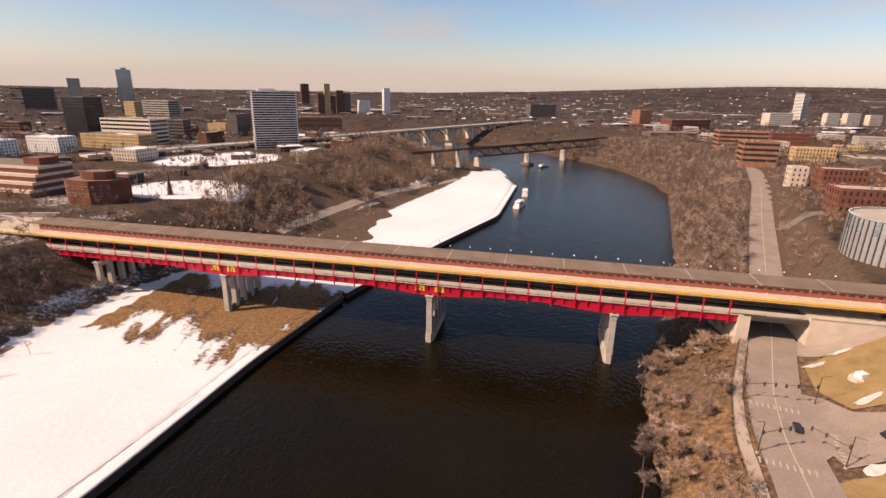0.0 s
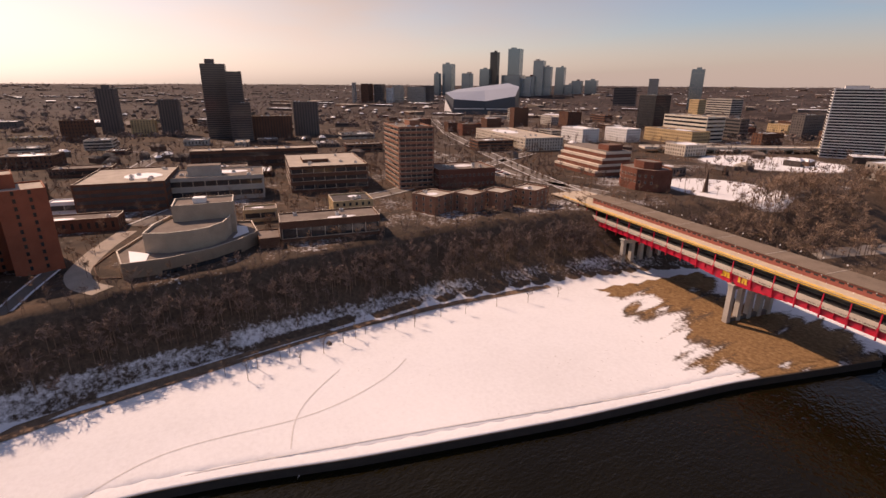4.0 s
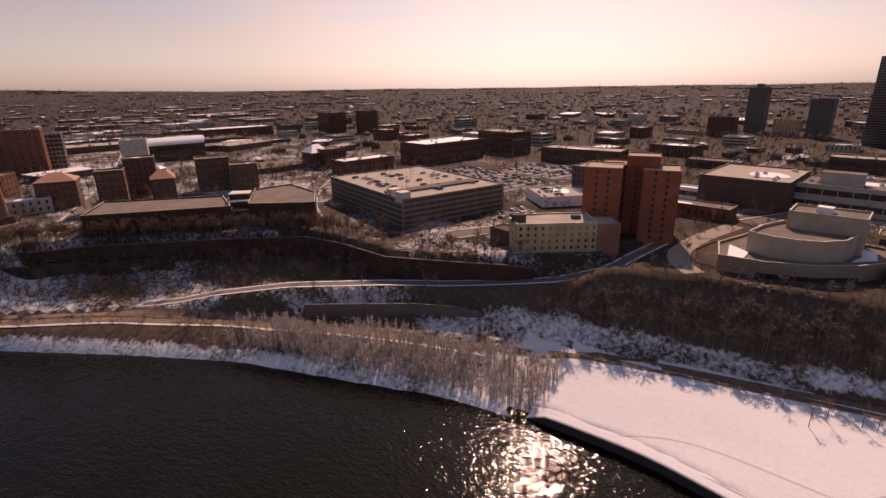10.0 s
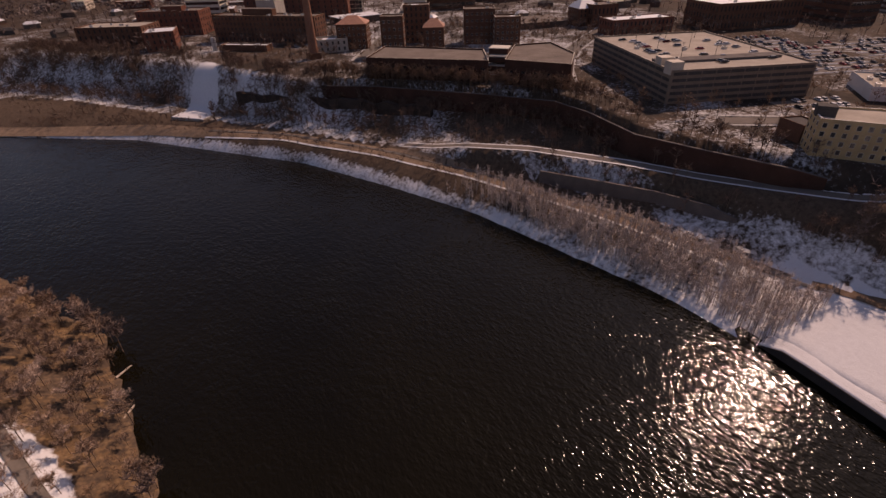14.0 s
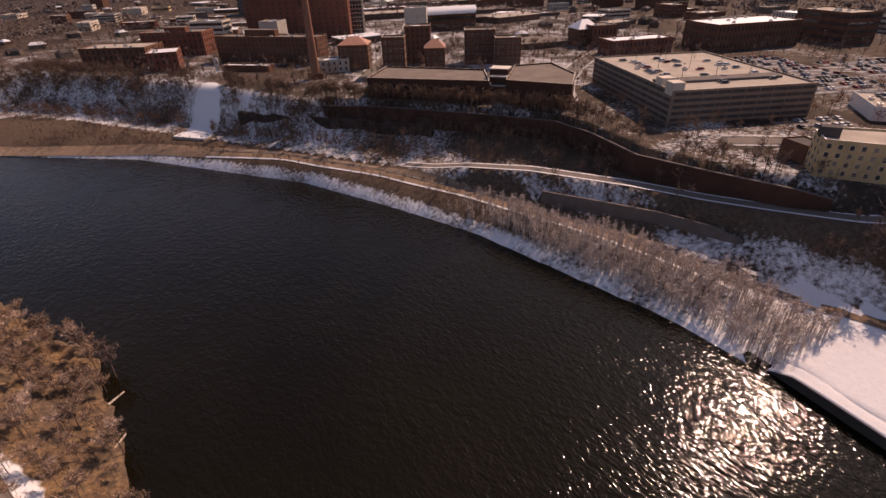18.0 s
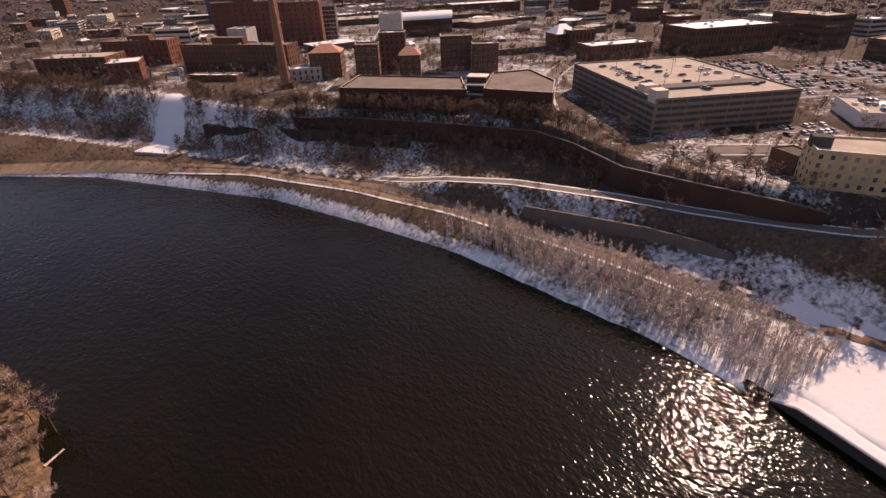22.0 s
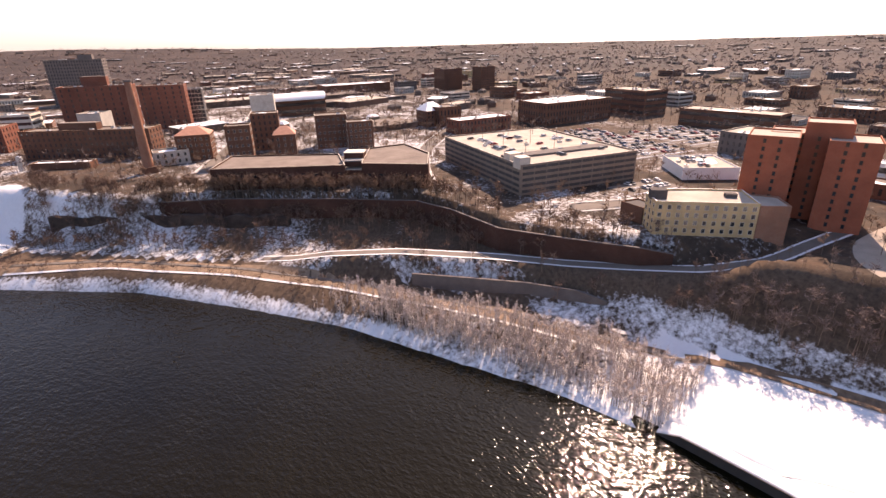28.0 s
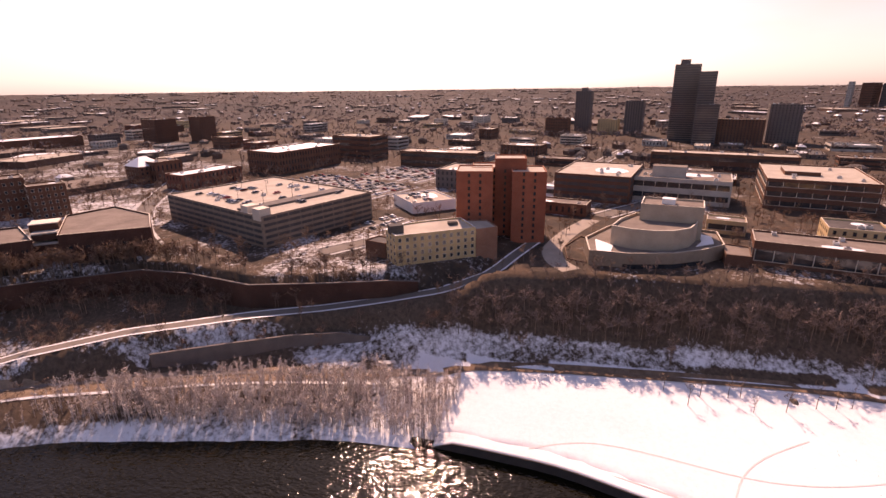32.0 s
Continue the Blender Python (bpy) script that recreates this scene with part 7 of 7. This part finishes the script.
trees_apart([(px, py, 0.4) for px, py in ((71, 122), (67, 114), (63, 105), (84, 152), (90, 164), (17, -152), (20, -158), (15, -145), (14, -88), (40, 42), (26, 0))], 9, 13, TWIGS_GREY, "grey leafless tree leaning over the river's edge", 14, "trees at the water's edge")
woods("bank_scrub", "dry scrub on the east bank", rng, scatter(rng, 12000, 5, 150, -330, 190, lambda x, y, z, ws, wt_, wp, es, er, ep: (es > 0.2) & (er < -2) & (rough_noise(x, y, 0.2, 43) > -0.6)), BUSH, 1.0, 3.6, TWIGS_BANK)
woods("bank_reeds", "pale dry reeds by the water", rng, scatter(rng, 7000, 5, 150, -330, 190, lambda x, y, z, ws, wt_, wp, es, er, ep: (es > 0) & (es < 16) & (er < -2) & (rough_noise(x, y, 0.2, 43) < 0.3)), BUSH, 0.7, 1.6, REEDS)
woods("bank_brush", "brown brush on the upper river bank below the trail", rng, scatter(rng, 9000, -150, 60, -420, -120, lambda x, y, z, ws, wt_, wp, es, er, ep: (ws > 8) & (wt_ < -6) & (rough_noise(x, y, 0.15, 29) > -0.5)), BUSH, 2.0, 4.5, TWIGS_SHADED)
woods("downstream_brush", "dark leafless brush along the downstream bank", rng, scatter(rng, 5200, -60, 340, -760, -290, lambda x, y, z, ws, wt_, wp, es, er, ep: (ws > 7) & (wt_ < 2) & (lane(x, y) > 4) & (rough_noise(x, y, 0.12, 37) > -0.6)), LITE, 2.5, 5.0, TWIGS_SHADED)
woods("bluff_scrub", "brown scrub under the west bluff woods", rng, scatter(rng, 7500, -230, 60, -520, 300, lambda x, y, z, ws, wt_, wp, es, er, ep: (ws > 0) & (wt_ > 1) & (wp < 2) & (lane(x, y) > 6) & ((y < -45) | (wt_ > 8)) & (rough_noise(x, y, 0.12, 23) > -0.1) & (snow_spot(x, y, -57, -368, 11, 27, -27) < 0.1)), BUSH, 1.2, 2.8, TWIGS_SHADED)
for ax, ay, bx, by in ((17.5, -134, 13.5, -137.5), (17, -117, 14.5, -121), (97, 177, 92, 172), (78, 133, 74, 131)):
    log = Build().rod((ax, ay, 0.5), (bx, by, 0.05), 0.35, 0.22, DRIFTWOOD, 7)
    for f, u, v in ((0.4, 0.8, 0.9), (0.7, -0.7, 0.7)):
        p = (ax + (bx - ax) * f, ay + (by - ay) * f, 0.4)
        log.rod(p, (p[0] + u, p[1] + v, 0.9), 0.12, 0.05, DRIFTWOOD, 5)
    tagged(new("driftwood_log", log.mesh("driftwood_log")), "bleached driftwood log at the water's edge", "log", "driftwood logs")
strip("path_east_bank", [(52, -165), (44, -135), (37, -113), (33, -101), (29, -90), (28, -72)], 2.8, ASPHALT, "dark path along the snowy east bank", lift=0.25, category="path")

t = thing("landing_slab", pose(-45, -347, land_z(-45, -347) - 1, 0, 0, -50), "snowy concrete slab below the cleared slope", "slab")
placed("slab", Build().box(-12, -5, -3, 12, 5, 2.2, CONCRETE).mesh("slab"), t)
placed("snow_cover", Build().box(-11.8, -4.8, 2.2, 11.8, 4.8, 2.5, SNOW_CAP, 0.1).mesh("snow_cover"), t)

# ---- walls and sheds on the west bluff ----
def wall_line(name, line, m, label, thick=0.8, rough=0.0, cap=CONCRETE):
    """A retaining wall of mitred panels; each corner gives plan, top and foot heights."""
    ob = thing(name, pose(0, 0, 0), label, "wall", kind="structure")
    rnd = random.Random(len(line))
    pts = []
    for p, q in zip(line[:-1], line[1:]):
        k = max(1, round(math.hypot(q[0] - p[0], q[1] - p[1]) / 8.0))
        pts += [[a + (c - a) * i / k for a, c in zip(p, q)] for i in range(k)]
    pts.append(list(line[-1]))
    for p in pts:
        p[2] += rnd.uniform(-1, 1) * rough
        p[0] += rnd.uniform(-1, 1) * rough * 0.8
    side = []
    for i, p in enumerate(pts):
        a, c = pts[max(0, i - 1)], pts[min(len(pts) - 1, i + 1)]
        n = math.hypot(c[0] - a[0], c[1] - a[1])
        side.append((-(c[1] - a[1]) / n, (c[0] - a[0]) / n))
    for i in range(len(pts) - 1):
        b = Build()
        for lo, hi, t0, t1, mm in ((None, 0.0, 0.0, thick, m), (0.0, 0.25, -0.12, thick + 0.12, cap or m)):
            n = len(b.v)
            for j in (i, i + 1):
                x, y, zt, zb = pts[j]
                sx, sy = side[j]
                for t, z in ((t0, zb if lo is None else zt), (t1, zb if lo is None else zt), (t1, zt + hi), (t0, zt + hi)):
                    b.v.append((x - sx * t, y - sy * t, z))
            b.f += [tuple(n + q for q in f) for f in ((0, 1, 2, 3), (7, 6, 5, 4), (0, 4, 5, 1), (1, 5, 6, 2), (2, 6, 7, 3), (3, 7, 4, 0))]
            b.i += [b.slot(mm)] * 6
        placed("wall_panel", b.mesh("wall_panel"), ob)


wall_line("wall_bluff_upper", [(-112, -292, 27.5, 16), (-134, -264, 29, 17), (-169, -215, 29, 19), (-190, -180, 29, 19), (-189, -156, 29, 19), (-181, -124, 29, 18), (-187, -96, 29, 19), (-194, -70, 29, 20), (-200, -60, 27, 21)], BRICK_DARK, "long dark brick retaining wall on the bluff", cap=CONCRETE_DARK)
wall_line("wall_bluff_lower", [(-150, -146, 13.5, 8), (-159, -122, 15, 8), (-168, -102, 15.3, 8), (-174, -84, 15, 8), (-177, -74, 12.5, 8)], CONCRETE_DARK, "dark concrete retaining wall above the trail", cap=CONCRETE_DARK)
wall_line("rock_ledge", [(-75, -340, 20, 11), (-86, -324, 21, 11), (-104, -299, 21.5, 12), (-122, -274, 21, 12), (-140, -249, 21.5, 13), (-151, -232, 21, 14)], ROCK, "dark rock ledge across the wooded bluff", 3.0, 1.4, None)


def hip_house(x, y, w, d, h, turn, label, roof=ROOF_TILE, rise=5.0):
    top = building("ward_house", label, x, y, w, d, h, turn, BRICK_BROWN, floors=4, roof=roof)
    v = [(-w / 2 - 0.5, -d / 2 - 0.5, h + 0.1), (w / 2 + 0.5, -d / 2 - 0.5, h + 0.1), (w / 2 + 0.5, d / 2 + 0.5, h + 0.1), (-w / 2 - 0.5, d / 2 + 0.5, h + 0.1), (-w * 0.15, 0, h + rise), (w * 0.15, 0, h + rise)]
    placed("hip_roof", mesh_of("hip_roof", v, [(0, 1, 5, 4), (1, 2, 5), (2, 3, 4, 5), (3, 0, 4), (3, 2, 1, 0)], [roof]), top)


hip_house(-207, -316, 14, 14, 17, -35, "brick ward house with orange hipped roof")
hip_house(-172, -372, 22, 18, 17, -35, "brick ward house with tan hipped roof")
hip_house(-372, -330, 20, 20, 14, -20, "brown hall with a snowy pyramid roof", SNOW_CAP, 7.0)
arena = thing("arena_roof", pose(-352, -516, 47.5, 0, 0, -20), "rounded white roof on the long hall", "roof")
v, f = [], []
for k in range(13):
    q = math.pi * k / 12
    for xx in (-34, 34):
        v.append((xx * (0.9 + 0.1 * math.sin(q)), -14 * math.cos(q), 7 * math.sin(q)))
f = [(2 * k, 2 * k + 1, 2 * k + 3, 2 * k + 2) for k in range(12)] + [tuple(range(0, 26, 2))[::-1], tuple(range(1, 26, 2))]
placed("vault", mesh_of("vault", v, f, [SNOW_CAP]), arena)

# ---- the street corner on the east bank ----
def signal(x, y, turn, reach=8.0):
    top = thing("traffic_signal", pose(x, y, land_z(x, y), 0, 0, turn), "dark traffic signal pole with a long arm", "traffic signal", "traffic signals at the corner")
    placed("pole", Build().rod((0, 0, -0.3), (0, 0, 9.5), 0.16, 0.1, STEEL_DARK, 8).mesh("pole"), top)
    placed("arm", Build().rod((0, 0, 6.0), (reach, 0, 6.6), 0.1, 0.06, STEEL_DARK, 6).mesh("arm"), top)
    placed("lamp_arm", Build().rod((0, 0, 9.4), (-2.6, 0, 9.9), 0.07, 0.05, STEEL_DARK, 6).box(-3.3, -0.16, 9.8, -2.5, 0.16, 9.95, GALV).mesh("lamp_arm"), top)
    for d in (reach - 0.4, reach * 0.6, 0.3):
        placed("signal_head", Build().box(d - 0.2, -0.25, 5.6, d + 0.2, 0.2, 6.8, STEEL_DARK).mesh("signal_head"), top)
    placed("base", Build().box(-0.35, -0.35, -0.4, 0.35, 0.35, 0.35, CONCRETE).mesh("base"), top)


for x, y, turn, reach in ((101, 125, -10, 9), (90, 102, 8, 9), (121, 121, 175, 10), (108, 95, 120, 9), (104, 148, -20, 6)):
    signal(x, y, turn, reach)
rnd = random.Random(2)
for x, y, turn, name in ((107, 110, 62, "car waiting at the street corner"), (124, 101, 8, "car on the grey side street"), (150, 97, 8, "car on the grey side street")):
    car(pose(x, y, land_z(x, y) + 0.5, 0, 0, turn), rnd, name, True)


def patch(name, ring, m, label, lift=0.2, category="ground"):
    """A flat-lying patch that follows the ground."""
    bm = bmesh.new()
    bm.faces.new([bm.verts.new((px, py, 0)) for px, py in ring])
    bmesh.ops.triangulate(bm, faces=bm.faces[:])
    for _ in range(3):
        bmesh.ops.subdivide_edges(bm, edges=bm.edges[:], cuts=1, use_grid_fill=True)
    zz = land([v.co.x for v in bm.verts], [v.co.y for v in bm.verts])[0]
    for v, h in zip(bm.verts, zz):
        v.co.z = float(h) + lift
    me = bpy.data.meshes.new(name)
    bm.to_mesh(me)
    bm.free()
    me.materials.append(m)
    return tagged(new(name, me), label, category, kind="structure")


patch("road_flare", [(108, 126), (116, 131), (125, 123), (126, 114), (134, 107), (134, 95), (120, 99), (108, 99), (99, 95)], ROAD_DUSTY, "wide grey mouth of the side street", 0.44, "road")
patch("lawn_corner", [(135, 143), (148, 147), (166, 144), (152, 124), (136, 112), (127, 115), (127, 128)], LAWN, "golden dry lawn at the street corner", 0.3)
patch("lawn_south", [(100, 90), (106, 91), (122, 90), (126, 76), (104, 68)], LAWN, "dry lawn beside the side street", 0.3)
patch("plaza_abutment", [(136, 150), (148, 146), (186, 138), (186, 152), (150, 160), (142, 160)], PAVING, "pale paved strip below the abutment", 0.25)
def ragged(x, y, a, b, turn, seed):
    """A ragged closed outline."""
    r = random.Random(seed)
    c, d = math.cos(radians(turn)), math.sin(radians(turn))
    out = []
    for k in range(15):
        q, f = 6.283 * k / 15, r.uniform(0.5, 1.0)
        out.append((x + a * f * math.cos(q) * c - b * f * math.sin(q) * d, y + a * f * math.cos(q) * d + b * f * math.sin(q) * c))
    return out


OLD_SNOW = plain("old_snow", (0.52, 0.49, 0.46), 0.8, 0.3, 0.5)
for k, (x, y, a, b, turn, words) in enumerate(((133, 117, 5.5, 1.8, 10, "melting snow beside the street"), (138, 142, 6, 1.4, 8, "thin snow on the lawn edge"), (114, 92, 5.5, 2.4, 5, "dirty snow melting on the lawn"), (150, 146, 5, 1.2, -5, "thin snow below the abutment"), (-169, -64, 4.5, 1.5, 108, "trodden snow where the trail meets the field"))):
    patch("snow_heap", ragged(x, y, a, b, turn, k), OLD_SNOW, words, 0.5)
for x, y, turn in ((108, 120, -28), (112, 101, 62), (94, 96, -28)):
    cw = thing("crosswalk", pose(x, y, land_z(x, y) + 0.52, 0, 0, turn), "worn pale crosswalk stripes on the road", "crosswalk")
    for k in range(9):
        placed("stripe", Build().box(-6.5 + 1.5 * k, -1.1, -0.1, -6.1 + 1.5 * k, 1.1, 0.02, LINE_PAINT).mesh("stripe"), cw)
strip("lane_line", [(70, 40), (80, 62), (92, 85), (101, 107), (113, 128), (138, 163), (177, 221), (246, 324), (326, 440)], 0.35, LINE_PAINT, "worn pale centre line", lift=0.52, category="road line")
strip("pavement_west", [(68, 60), (82, 88), (91, 110), (104, 132), (130, 167)], 2.6, PAVING, "pale pavement along the parkway", lift=0.3, shift=0.0, category="pavement")
plinth = thing("art_plinth", pose(141, 128, land_z(141, 128), 0, 0, 10), "white stone block on a pale ring", "sculpture")
placed("block", Build().box(-1.6, -1.2, 0, 1.6, 1.2, 2.0, WHITE, 0.08).mesh("block"), plinth)
placed("ring", Build().prism([(4.2 * math.cos(a / 12 * 6.283), 2.6 * math.sin(a / 12 * 6.283)) for a in range(12)], -0.5, 0.45, LIMESTONE).mesh("ring"), plinth)
rng = np.random.RandomState(77)
line = along([(90, 104), (99, 121), (113, 143), (126, 162)], 0.55)
hx, hy = np.array([p[0] for p in line]) + rng.uniform(-1.4, 1.4, len(line)), np.array([p[1] for p in line]) + rng.uniform(-1.4, 1.4, len(line))
woods("roadside_hedge", "dark leafless hedge along the parkway", rng, (hx, hy, land(hx, hy)[0]), BUSH, 1.2, 2.6, BARK)
fence = thing("fence", pose(0, 0, 0), "dark steel fence along the parkway edge", "fence")
for x, y, dx, dy in along([(66, 58), (80, 88), (89, 110), (102, 132), (127, 166)], 3.0)[:-1]:
    z = land_z(x, y)
    at = pose(x, y, z, 0, 0, math.degrees(math.atan2(dy, dx)))
    placed("post", Build().box(-0.08, -0.08, -0.2, 0.08, 0.08, 1.5, STEEL_DARK).mesh("post"), fence, at)
    placed("rail", Build().box(0, -0.04, 0.6, 3.0, 0.04, 0.7, STEEL_DARK).box(0, -0.04, 1.3, 3.0, 0.04, 1.42, STEEL_DARK).mesh("rail"), fence, at)
